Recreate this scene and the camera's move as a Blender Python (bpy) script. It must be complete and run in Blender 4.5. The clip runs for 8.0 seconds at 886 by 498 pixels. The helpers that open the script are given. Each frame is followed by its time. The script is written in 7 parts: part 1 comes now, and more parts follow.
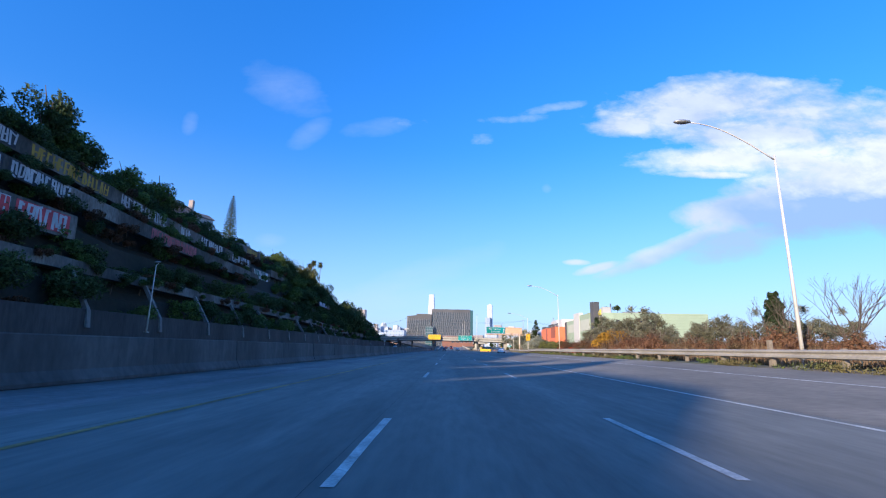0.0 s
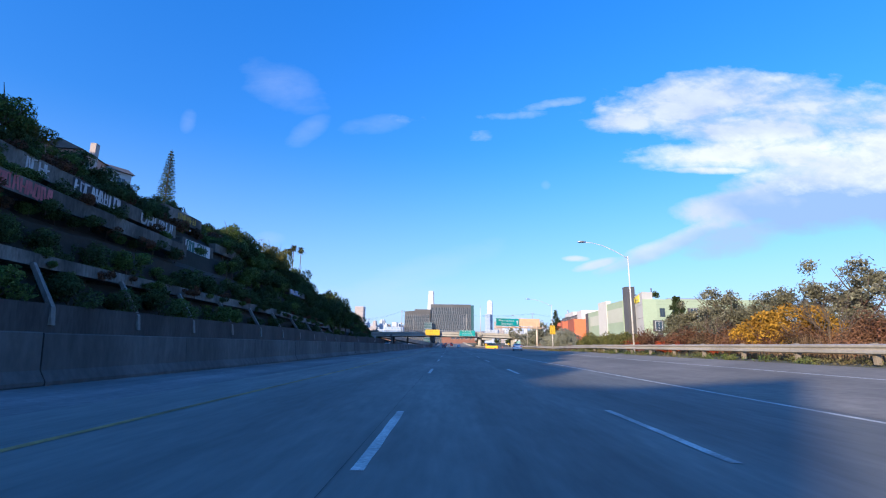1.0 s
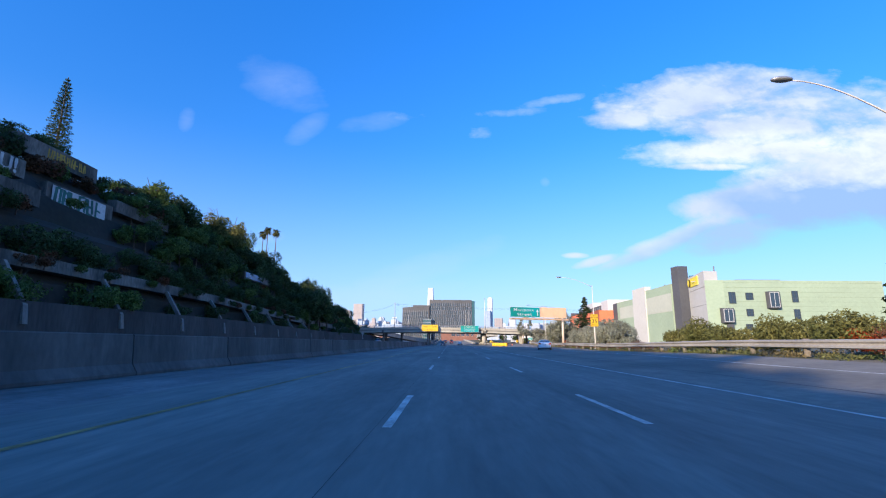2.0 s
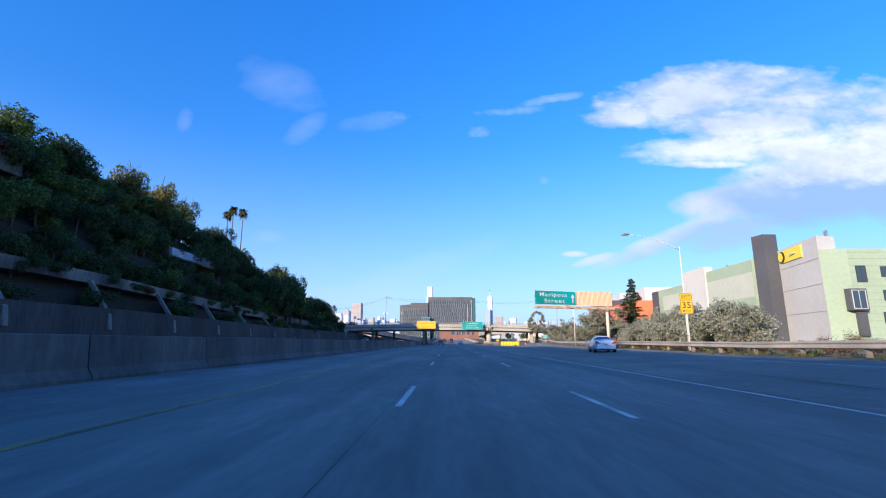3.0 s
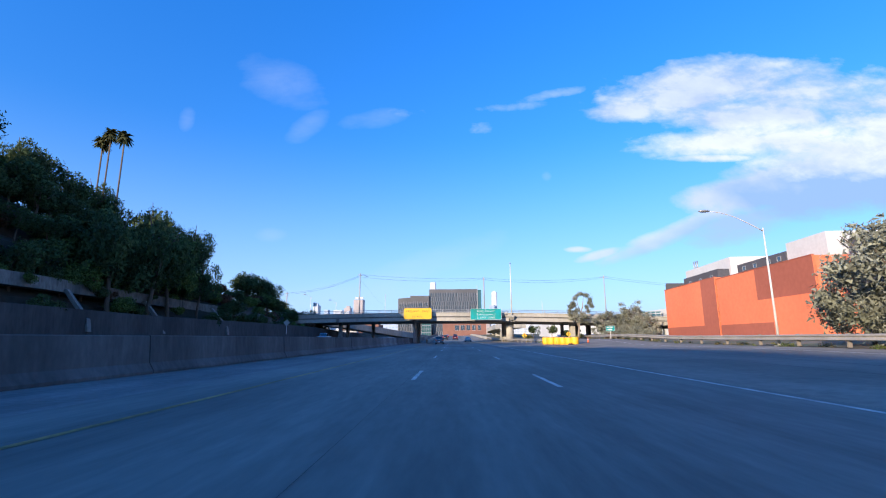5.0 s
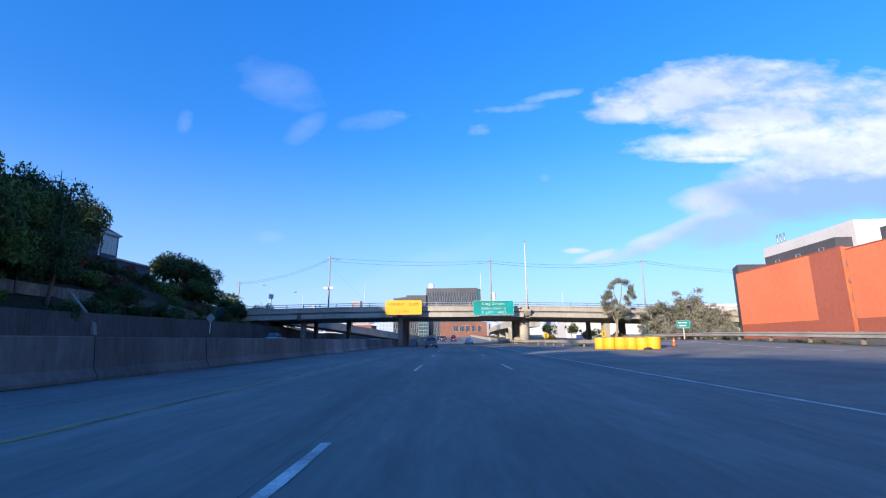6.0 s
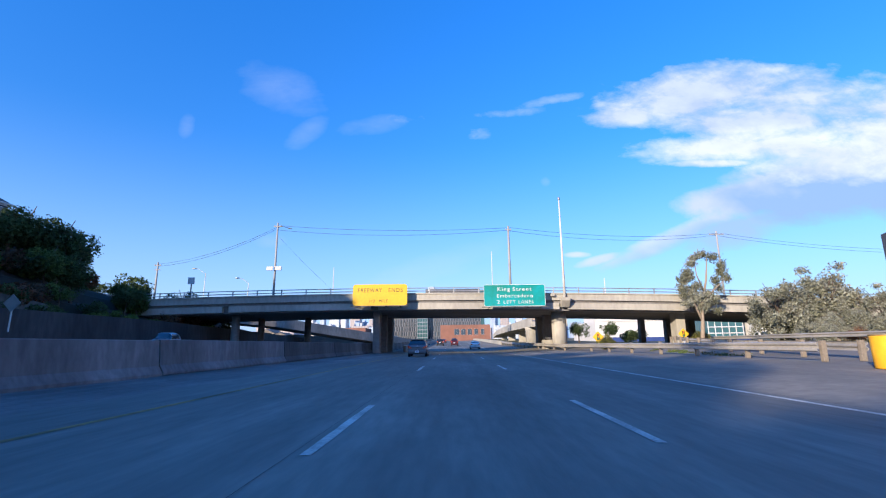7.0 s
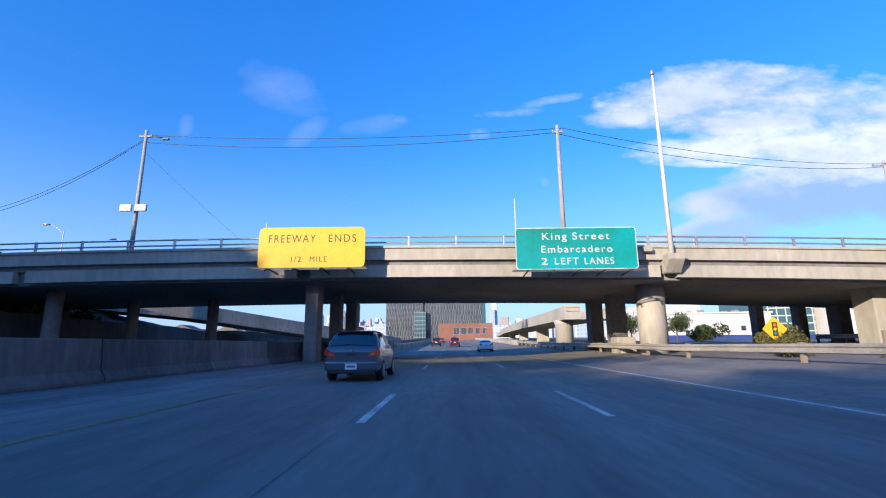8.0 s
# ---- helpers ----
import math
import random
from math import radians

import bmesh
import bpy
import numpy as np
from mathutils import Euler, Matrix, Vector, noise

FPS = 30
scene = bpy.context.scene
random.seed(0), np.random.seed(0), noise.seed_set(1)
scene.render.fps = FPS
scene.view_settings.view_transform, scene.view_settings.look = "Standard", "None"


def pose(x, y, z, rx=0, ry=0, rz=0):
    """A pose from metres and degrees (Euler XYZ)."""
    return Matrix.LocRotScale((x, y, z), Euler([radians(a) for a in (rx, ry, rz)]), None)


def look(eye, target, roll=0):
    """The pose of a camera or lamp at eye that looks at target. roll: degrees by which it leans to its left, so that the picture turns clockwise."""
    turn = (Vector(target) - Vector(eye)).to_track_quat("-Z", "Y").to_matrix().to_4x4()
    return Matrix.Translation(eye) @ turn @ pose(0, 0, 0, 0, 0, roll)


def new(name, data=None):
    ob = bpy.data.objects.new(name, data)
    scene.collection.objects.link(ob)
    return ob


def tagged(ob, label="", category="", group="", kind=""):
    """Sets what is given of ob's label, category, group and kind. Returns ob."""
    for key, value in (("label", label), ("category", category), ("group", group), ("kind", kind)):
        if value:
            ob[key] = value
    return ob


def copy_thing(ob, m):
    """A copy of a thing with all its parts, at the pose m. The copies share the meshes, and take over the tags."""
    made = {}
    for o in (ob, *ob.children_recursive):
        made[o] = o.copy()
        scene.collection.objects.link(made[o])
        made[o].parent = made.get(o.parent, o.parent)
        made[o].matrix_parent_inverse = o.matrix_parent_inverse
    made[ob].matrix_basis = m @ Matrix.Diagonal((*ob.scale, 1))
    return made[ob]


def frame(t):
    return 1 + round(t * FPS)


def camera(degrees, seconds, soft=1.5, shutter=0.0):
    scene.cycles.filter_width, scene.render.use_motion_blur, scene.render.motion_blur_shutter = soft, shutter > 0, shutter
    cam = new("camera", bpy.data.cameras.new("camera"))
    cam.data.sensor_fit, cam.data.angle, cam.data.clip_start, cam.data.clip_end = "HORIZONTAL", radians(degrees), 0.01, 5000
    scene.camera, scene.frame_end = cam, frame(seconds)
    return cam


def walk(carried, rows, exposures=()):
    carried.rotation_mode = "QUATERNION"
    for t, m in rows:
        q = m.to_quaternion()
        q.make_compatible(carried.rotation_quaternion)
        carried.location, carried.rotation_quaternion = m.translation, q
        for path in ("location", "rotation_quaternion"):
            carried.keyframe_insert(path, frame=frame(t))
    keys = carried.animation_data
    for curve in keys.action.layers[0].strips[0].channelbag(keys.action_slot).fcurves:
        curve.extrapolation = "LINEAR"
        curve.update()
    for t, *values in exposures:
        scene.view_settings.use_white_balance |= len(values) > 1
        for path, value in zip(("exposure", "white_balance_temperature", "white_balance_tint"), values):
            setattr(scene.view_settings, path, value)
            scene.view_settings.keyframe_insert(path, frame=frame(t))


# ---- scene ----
cam = camera(87.7, 8.0, soft=1.15)
PATH = [
    (0, (-0.664, 2.107, 1.12), (-0.7, 4.062, 1.542), 1.0),
    (0.5, (-0.804, 16.633, 1.12), (-0.839, 18.589, 1.535), 0.9),
    (1, (-0.83, 30.975, 1.11), (-0.863, 32.932, 1.519), 0.7),
    (1.5, (-0.83, 44.892, 1.11), (-0.863, 46.851, 1.513), 0.55),
    (3, (-0.75, 84.311, 1.11), (-0.778, 86.271, 1.505), 0.1),
    (3.5, (-0.701, 97.54, 1.12), (-0.732, 99.5, 1.515), -0.15),
    (4, (-0.666, 110.539, 1.14), (-0.697, 112.5, 1.531), -0.25),
    (4.5, (-0.48, 123.515, 1.16), (-0.519, 125.478, 1.543), -0.4),
    (5, (-0.505, 136.521, 1.14), (-0.546, 138.484, 1.521), -0.35),
    (6.5, (-0.16, 176.478, 1.08), (-0.192, 178.438, 1.476), -0.6),
    (7, (-0.197, 190.369, 1.05), (-0.235, 192.327, 1.455), -0.55),
    (7.5, (-0.318, 204.106, 1.05), (-0.355, 206.063, 1.459), -0.45),
    (8, (-0.351, 217.639, 1.07), (-0.386, 219.597, 1.475), -0.45),
]
walk(cam, [(t, look(eye, target, roll)) for t, eye, target, roll in PATH],
     exposures=[(0, 0.86, 5500, 11), (8, 0.86, 5500, 11)])

# ---- sky and sun ----
SUN_DIR = Vector((0.625, 0.78, -0.275)).normalized()
SUN_ELEV = math.asin(-SUN_DIR.z)
world = bpy.data.worlds.new("sky")
scene.world = world
world.use_nodes = True
wn, wl = world.node_tree.nodes, world.node_tree.links
wn.clear()


def wmath(op, a, b=None, clamp=False):
    n = wn.new("ShaderNodeMath")
    n.operation = op
    n.use_clamp = clamp
    for i, v in enumerate((a, b)):
        if v is None:
            continue
        if isinstance(v, (int, float)):
            n.inputs[i].default_value = v
        else:
            wl.new(v, n.inputs[i])
    return n.outputs[0]


sky = wn.new("ShaderNodeTexSky")
sky.sky_type = "NISHITA"
sky.sun_disc = False
sky.sun_elevation = SUN_ELEV
sky.sun_rotation = math.atan2(-SUN_DIR.x, -SUN_DIR.y)
sky.air_density, sky.dust_density, sky.ozone_density = 1.0, 0.25, 3.0
deep = wn.new("ShaderNodeHueSaturation")
deep.inputs["Saturation"].default_value = 1.28
deep.inputs["Hue"].default_value = 0.511
wl.new(sky.outputs[0], deep.inputs["Color"])
coord = wn.new("ShaderNodeTexCoord")
sep = wn.new("ShaderNodeSeparateXYZ")
wl.new(coord.outputs["Generated"], sep.inputs[0])
# directions as tangents on a plane ahead: u to the right, v up
ahead = wmath("MAXIMUM", sep.outputs[1], 0.05)
u = wmath("DIVIDE", sep.outputs[0], ahead)
v = wmath("DIVIDE", sep.outputs[2], ahead)
uv = wn.new("ShaderNodeCombineXYZ")
wl.new(u, uv.inputs[0])
wl.new(v, uv.inputs[1])
turn = wn.new("ShaderNodeMapping")
turn.inputs["Rotation"].default_value = (0, 0, radians(-14))
turn.inputs["Scale"].default_value = (3.2, 9.5, 1)
wl.new(uv.outputs[0], turn.inputs["Vector"])
wisps = wn.new("ShaderNodeTexNoise")
wisps.inputs["Scale"].default_value = 1.6
wisps.inputs["Detail"].default_value = 9
wisps.inputs["Roughness"].default_value = 0.62
wisps.inputs["Distortion"].default_value = 0.35
wl.new(turn.outputs[0], wisps.inputs["Vector"])
lumps = wn.new("ShaderNodeTexNoise")
lumps.inputs["Scale"].default_value = 5.5
lumps.inputs["Detail"].default_value = 7
lumps.inputs["Roughness"].default_value = 0.6
wl.new(uv.outputs[0], lumps.inputs["Vector"])
grain = wmath("ADD", wmath("MULTIPLY", wisps.outputs[0], 0.65), wmath("MULTIPLY", lumps.outputs[0], 0.35))


def bank(cu, cv, ru, rv, lean=0.0):
    """A soft oval in the sky: 1 in its middle, 0 at its rim and below 0 outside."""
    du = wmath("SUBTRACT", u, cu)
    dv = wmath("SUBTRACT", wmath("SUBTRACT", v, cv), wmath("MULTIPLY", du, lean))
    a = wmath("DIVIDE", du, ru)
    b = wmath("DIVIDE", dv, rv)
    return wmath("SUBTRACT", 1.0, wmath("ADD", wmath("MULTIPLY", a, a), wmath("MULTIPLY", b, b)))


def banks(ovals):
    mask = None
    for c in ovals:
        b = bank(*c)
        mask = b if mask is None else wmath("MAXIMUM", mask, b)
    return wmath("MAXIMUM", mask, -2.5)


def wcolour(a, b, fac):
    """A blend of two colours (or colour sockets) by a socket."""
    n = wn.new("ShaderNodeMix")
    n.data_type = "RGBA"
    for k, c in ((6, a), (7, b)):
        if isinstance(c, tuple):
            n.inputs[k].default_value = (*c, 1)
        else:
            wl.new(c, n.inputs[k])
    wl.new(fac, n.inputs[0])
    return n.outputs[2]


def wnoise(turned, sx, sy, scale, detail, rough, bend=0.0):
    m = wn.new("ShaderNodeMapping")
    m.inputs["Rotation"].default_value = (0, 0, radians(turned))
    m.inputs["Scale"].default_value = (sx, sy, 1)
    wl.new(uv.outputs[0], m.inputs["Vector"])
    n = wn.new("ShaderNodeTexNoise")
    n.inputs["Scale"].default_value, n.inputs["Detail"].default_value, n.inputs["Roughness"].default_value, n.inputs["Distortion"].default_value = scale, detail, rough, bend
    wl.new(m.outputs[0], n.inputs["Vector"])
    return wmath("SUBTRACT", n.outputs[0], 0.5)


fan = wnoise(-62, 2.4, 7.0, 2.2, 7, 0.55, 0.4)
ragged = wmath("SUBTRACT", grain, 0.505)
torn = wnoise(-20, 1.0, 1.6, 17.0, 8, 0.62, 0.2)
soft_lump = wnoise(20, 4.0, 7.0, 1.5, 5, 0.5)


def cover_of(ovals, edge, rag, fans=0.0):
    """How much a bank of cloud hides: its ovals with a torn edge, harder as edge grows."""
    m = wmath("ADD", wmath("ADD", wmath("MULTIPLY", banks(ovals), edge), wmath("MULTIPLY", ragged, rag)), wmath("MULTIPLY", torn, 1.3))
    if fans:
        m = wmath("ADD", m, wmath("MULTIPLY", fan, fans))
    return wmath("MULTIPLY", m, 1.0, clamp=True)


WISPS = [(0.24, 0.562, 0.10, 0.010, 0.20), (0.15, 0.532, 0.075, 0.011, 0.05), (0.069, 0.478, 0.030, 0.014, 0.10), (-0.10, 0.522, 0.05, 0.018, 0.05)]
VEILS = [(-0.407, 0.606, 0.11, 0.07, -0.30), (-0.17, 0.508, 0.09, 0.026, 0.12), (-0.339, 0.489, 0.05, 0.036, 0.5), (-0.41, 0.231, 0.042, 0.018, 0.0), (-0.625, 0.513, 0.022, 0.034, 0.0),
         (-0.08, 0.15, 0.20, 0.04, 0.35), (-0.2, 0.10, 0.25, 0.03, 0.1), (0.215, 0.36, 0.012, 0.012, 0.0)]
wisp = wmath("MULTIPLY", wmath("ADD", wmath("MULTIPLY", banks(WISPS), 0.35), wmath("MULTIPLY", wmath("ADD", ragged, wmath("MULTIPLY", torn, 0.6)), 2.4)), 0.5, clamp=True)
veil = wmath("MULTIPLY", wmath("ADD", wmath("MULTIPLY", banks(VEILS), 0.45), wmath("MULTIPLY", wmath("ADD", ragged, wmath("MULTIPLY", torn, 0.3)), 1.3)), 0.30, clamp=True)
thin = wmath("MAXIMUM", wisp, veil)
TAIL = [(0.50, 0.230, 0.19, 0.026, 0.40), (0.62, 0.240, 0.13, 0.045, 0.16), (0.32, 0.178, 0.06, 0.012, 0.25), (0.275, 0.190, 0.035, 0.008, 0.0)]
BELLY = [(0.69, 0.318, 0.21, 0.050, 0.12), (0.80, 0.33, 0.22, 0.085, 0.02), (1.05, 0.35, 0.30, 0.11, -0.06)]
UPPER = [(0.56, 0.565, 0.24, 0.088, 0.10), (0.80, 0.56, 0.27, 0.092, -0.05), (0.42, 0.520, 0.11, 0.034, 0.10), (1.05, 0.50, 0.26, 0.11, -0.1), (0.70, 0.50, 0.30, 0.055, 0.0)]
MIDDLE = [(0.70, 0.438, 0.32, 0.050, 0.03), (0.86, 0.41, 0.26, 0.072, -0.04), (0.60, 0.398, 0.12, 0.012, 0.0), (1.06, 0.43, 0.26, 0.085, -0.06)]
c_upper, c_middle = cover_of(UPPER, 1.0, 1.5, 2.0), cover_of(MIDDLE, 1.1, 1.5, 1.2)
c_belly, c_tail = cover_of(BELLY, 1.7, 1.8), cover_of(TAIL, 1.2, 2.2)
# grey-white fans above, the brightest fold in the middle, blue-grey bellies with a white lip
grey_fold = wmath("MULTIPLY", wmath("ADD", wmath("MULTIPLY", wmath("ADD", wmath("ADD", fan, soft_lump), wmath("MULTIPLY", torn, 0.5)), 2.6), 0.42), 1.0, clamp=True)
upper_tone = wcolour((4.5, 4.9, 6.1), (6.1, 6.15, 6.7), grey_fold)
middle_tone = wcolour((6.0, 6.05, 6.5), (7.4, 7.2, 7.1), grey_fold)
lip = wmath("MULTIPLY", wmath("ADD", wmath("SUBTRACT", v, wmath("ADD", 0.225, wmath("MULTIPLY", u, 0.155))), wmath("MULTIPLY", soft_lump, 0.22)), 14.0, clamp=True)
left_lip = wmath("MULTIPLY", wmath("SUBTRACT", 0.66, wmath("ADD", u, wmath("MULTIPLY", soft_lump, 0.3))), 9.0, clamp=True)
belly_tone = wcolour((3.0, 4.05, 6.3), (5.4, 5.55, 6.5), wmath("MAXIMUM", lip, left_lip))
tail_tone = wcolour((3.5, 4.5, 6.5), (5.9, 6.05, 6.8), wmath("MULTIPLY", wmath("ADD", wmath("SUBTRACT", v, wmath("ADD", 0.02, wmath("MULTIPLY", u, 0.36))), wmath("MULTIPLY", soft_lump, 0.12)), 16.0, clamp=True))
inview = wmath("GREATER_THAN", sep.outputs[1], 0.06)
lift = wn.new("ShaderNodeVectorMath")
lift.operation = "SCALE"
wl.new(deep.outputs[0], lift.inputs[0])
wl.new(wmath("ADD", 1.28, wmath("MULTIPLY", wmath("MAXIMUM", sep.outputs[2], 0.0), 1.75)), lift.inputs["Scale"])
haze = wn.new("ShaderNodeMix")
haze.data_type = "RGBA"
low = wmath("POWER", wmath("SUBTRACT", 1.0, wmath("DIVIDE", wmath("MAXIMUM", sep.outputs[2], 0.0), 0.42), clamp=True), 1.6)
wl.new(wmath("MULTIPLY", low, 0.92), haze.inputs[0])
wl.new(lift.outputs[0], haze.inputs[6])
haze.inputs[7].default_value = (3.55, 4.55, 6.9, 1)
over = haze.outputs[2]
for c, tone in ((thin, (5.4, 5.7, 6.6)), (wmath("MULTIPLY", c_tail, 0.9), tail_tone), (wmath("MULTIPLY", c_belly, 0.95), belly_tone), (wmath("MULTIPLY", c_upper, 0.96), upper_tone), (c_middle, middle_tone)):
    over = wcolour(over, tone, wmath("MULTIPLY", c, inview))
back = wn.new("ShaderNodeBackground")
back.inputs["Strength"].default_value = 0.080
wl.new(over, back.inputs[0])
wout = wn.new("ShaderNodeOutputWorld")
wl.new(back.outputs[0], wout.inputs[0])

sun = new("sun", bpy.data.lights.new("sun", "SUN"))
sun.data.energy, sun.data.angle, sun.data.color = 5.0, radians(0.53), (1.0, 0.76, 0.50)
sun.matrix_world = look((0, 0, 200), Vector((0, 0, 200)) + SUN_DIR)

# ---- materials ----


def mat(name, colour, rough=0.7, vary=0.25, scale=1.0, metal=0.0, bump=0.0, second=None, streak=1.0, island=0.0, coat=0.0, object_random=0.0):
    """A procedural surface: base colour broken up by two scales of noise, with fine relief."""
    m = bpy.data.materials.new(name)
    m.use_nodes = True
    n, l = m.node_tree.nodes, m.node_tree.links
    p = n["Principled BSDF"]
    p.inputs["Roughness"].default_value, p.inputs["Metallic"].default_value = rough, metal
    p.inputs["Coat Weight"].default_value = coat
    tc = n.new("ShaderNodeTexCoord")
    mp = n.new("ShaderNodeMapping")
    mp.inputs["Scale"].default_value = (scale, scale, scale / streak)
    l.new(tc.outputs["Object"], mp.inputs["Vector"])
    big = n.new("ShaderNodeTexNoise")
    big.inputs["Scale"].default_value, big.inputs["Detail"].default_value = 0.35, 5
    fine = n.new("ShaderNodeTexNoise")
    fine.inputs["Scale"].default_value, fine.inputs["Detail"].default_value = 6.0, 6
    l.new(mp.outputs[0], big.inputs["Vector"])
    l.new(mp.outputs[0], fine.inputs["Vector"])
    ramp = n.new("ShaderNodeMix")
    ramp.data_type = "RGBA"
    c = Vector(colour)
    d = Vector(second) if second else c * (1 - vary)
    ramp.inputs[6].default_value = (*c, 1)
    ramp.inputs[7].default_value = (*d, 1)
    sharp = n.new("ShaderNodeMapRange")
    sharp.inputs["From Min"].default_value, sharp.inputs["From Max"].default_value = 0.38, 0.62
    l.new(big.outputs[0], sharp.inputs["Value"])
    l.new(sharp.outputs[0], ramp.inputs[0])
    g = n.new("ShaderNodeMapRange")
    g.inputs["From Min"].default_value, g.inputs["From Max"].default_value = 0.3, 0.7
    g.inputs["To Min"].default_value, g.inputs["To Max"].default_value = 1 - 0.6 * vary, 1 + 0.5 * vary
    l.new(fine.outputs[0], g.inputs["Value"])
    value = g.outputs[0]
    if island or object_random:
        if island:
            geo = n.new("ShaderNodeNewGeometry")
            src, amount = geo.outputs["Random Per Island"], island
        else:
            info = n.new("ShaderNodeObjectInfo")
            src, amount = info.outputs["Random"], object_random
        r = n.new("ShaderNodeMapRange")
        r.inputs["To Min"].default_value, r.inputs["To Max"].default_value = 1 - amount, 1 + amount
        l.new(src, r.inputs["Value"])
        k = n.new("ShaderNodeMath")
        k.operation = "MULTIPLY"
        l.new(value, k.inputs[0])
        l.new(r.outputs[0], k.inputs[1])
        value = k.outputs[0]
    mul = n.new("ShaderNodeVectorMath")
    mul.operation = "SCALE"
    l.new(ramp.outputs[2], mul.inputs[0])
    l.new(value, mul.inputs["Scale"])
    l.new(mul.outputs[0], p.inputs["Base Color"])
    if bump:
        bp = n.new("ShaderNodeBump")
        bp.inputs["Strength"].default_value, bp.inputs["Distance"].default_value = bump, 0.03
        l.new(fine.outputs[0], bp.inputs["Height"])
        l.new(bp.outputs[0], p.inputs["Normal"])
    return m


def leaf_mat(name, colour, second, island=0.45):
    """Leaves: colour changes from leaf to leaf, light shines through a little."""
    m = mat(name, colour, 0.75, 0.3, 0.8, second=second, island=island)
    m.node_tree.nodes["Principled BSDF"].inputs["Specular IOR Level"].default_value = 0.18
    n, l = m.node_tree.nodes, m.node_tree.links
    p = n["Principled BSDF"]
    t = n.new("ShaderNodeBsdfTranslucent")
    link = p.inputs["Base Color"].links[0].from_socket
    l.new(link, t.inputs["Color"])
    mix = n.new("ShaderNodeMixShader")
    mix.inputs[0].default_value = 0.22
    l.new(p.outputs[0], mix.inputs[1])
    l.new(t.outputs[0], mix.inputs[2])
    l.new(mix.outputs[0], n["Material Output"].inputs["Surface"])
    return m


def glass_mat(name, tint, rough=0.04):
    m = bpy.data.materials.new(name)
    m.use_nodes = True
    p = m.node_tree.nodes["Principled BSDF"]
    p.inputs["Base Color"].default_value = (*tint, 1)
    p.inputs["Roughness"].default_value = rough
    p.inputs["Specular IOR Level"].default_value = 0.8
    p.inputs["Coat Weight"].default_value = 0.6
    return m


M_ROAD = mat("worn_concrete_road", (0.150, 0.152, 0.134), 0.82, 0.22, 0.6, bump=0.3)
# wheel tracks run lengthwise in the worn concrete
M_ROAD.node_tree.nodes["Mapping"].inputs["Scale"].default_value = (1.3, 0.22, 1.0)


def add_lane_wear(m, amount, along=0.012, across=0.8, blotch=0.16):
    """Long tyre and oil streaks along the lanes, and slab-sized blotches, over a paving material."""
    n, l = m.node_tree.nodes, m.node_tree.links
    p = n["Principled BSDF"]
    base = p.inputs["Base Color"].links[0].from_socket
    tc = n.new("ShaderNodeTexCoord")
    factor = None
    for scale, detail, strength in (((across, along, 1.0), 3, amount), ((blotch, blotch * 0.5, 1.0), 4, amount * 0.8), ((3.0, 0.5, 1.0), 5, amount * 0.5)):
        mp = n.new("ShaderNodeMapping")
        mp.inputs["Scale"].default_value = scale
        nz = n.new("ShaderNodeTexNoise")
        nz.inputs["Scale"].default_value, nz.inputs["Detail"].default_value = 1.0, detail
        l.new(tc.outputs["Object"], mp.inputs["Vector"])
        l.new(mp.outputs[0], nz.inputs["Vector"])
        r = n.new("ShaderNodeMapRange")
        r.inputs["From Min"].default_value, r.inputs["From Max"].default_value = 0.34, 0.66
        r.inputs["To Min"].default_value, r.inputs["To Max"].default_value = 1 - strength, 1 + strength
        l.new(nz.outputs[0], r.inputs["Value"])
        if factor is None:
            factor = r.outputs[0]
        else:
            k = n.new("ShaderNodeMath")
            k.operation = "MULTIPLY"
            l.new(factor, k.inputs[0])
            l.new(r.outputs[0], k.inputs[1])
            factor = k.outputs[0]
    sc = n.new("ShaderNodeVectorMath")
    sc.operation = "SCALE"
    l.new(base, sc.inputs[0])
    l.new(factor, sc.inputs["Scale"])
    l.new(sc.outputs[0], p.inputs["Base Color"])


add_lane_wear(M_ROAD, 0.20)
M_SHOULDER = mat("shoulder_asphalt", (0.15, 0.146, 0.14), 0.9, 0.3, 0.9, bump=0.4)
M_RAMP = mat("ramp_asphalt", (0.20, 0.182, 0.15), 0.9, 0.25, 0.7, bump=0.3)
add_lane_wear(M_RAMP, 0.14, 0.03, 0.5)
add_lane_wear(M_SHOULDER, 0.2, 0.03, 1.2)
M_DIRT = mat("dry_ground", (0.16, 0.13, 0.085), 0.95, 0.5, 0.5, bump=0.5, second=(0.07, 0.085, 0.035))
M_RIB = mat("stained_rib_concrete", (0.20, 0.19, 0.175), 0.9, 0.45, 0.8, bump=0.3, streak=4.0)
# soil colour darkened to stand in for shade under terrace walls and plants
M_HILL = mat("shaded_hill_soil", (0.030, 0.026, 0.020), 0.95, 0.4, 0.3, bump=0.6, second=(0.014, 0.017, 0.010))
M_CONC = mat("weathered_concrete", (0.30, 0.285, 0.26), 0.85, 0.35, 0.7, bump=0.25, streak=4.0)
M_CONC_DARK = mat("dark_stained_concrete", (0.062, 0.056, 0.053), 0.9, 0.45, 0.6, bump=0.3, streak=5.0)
M_TERRACE = mat("grimy_terrace_concrete", (0.175, 0.160, 0.138), 0.9, 0.6, 0.7, bump=0.3, streak=3.0, second=(0.05, 0.046, 0.04))
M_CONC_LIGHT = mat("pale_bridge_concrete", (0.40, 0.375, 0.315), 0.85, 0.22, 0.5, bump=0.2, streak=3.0)
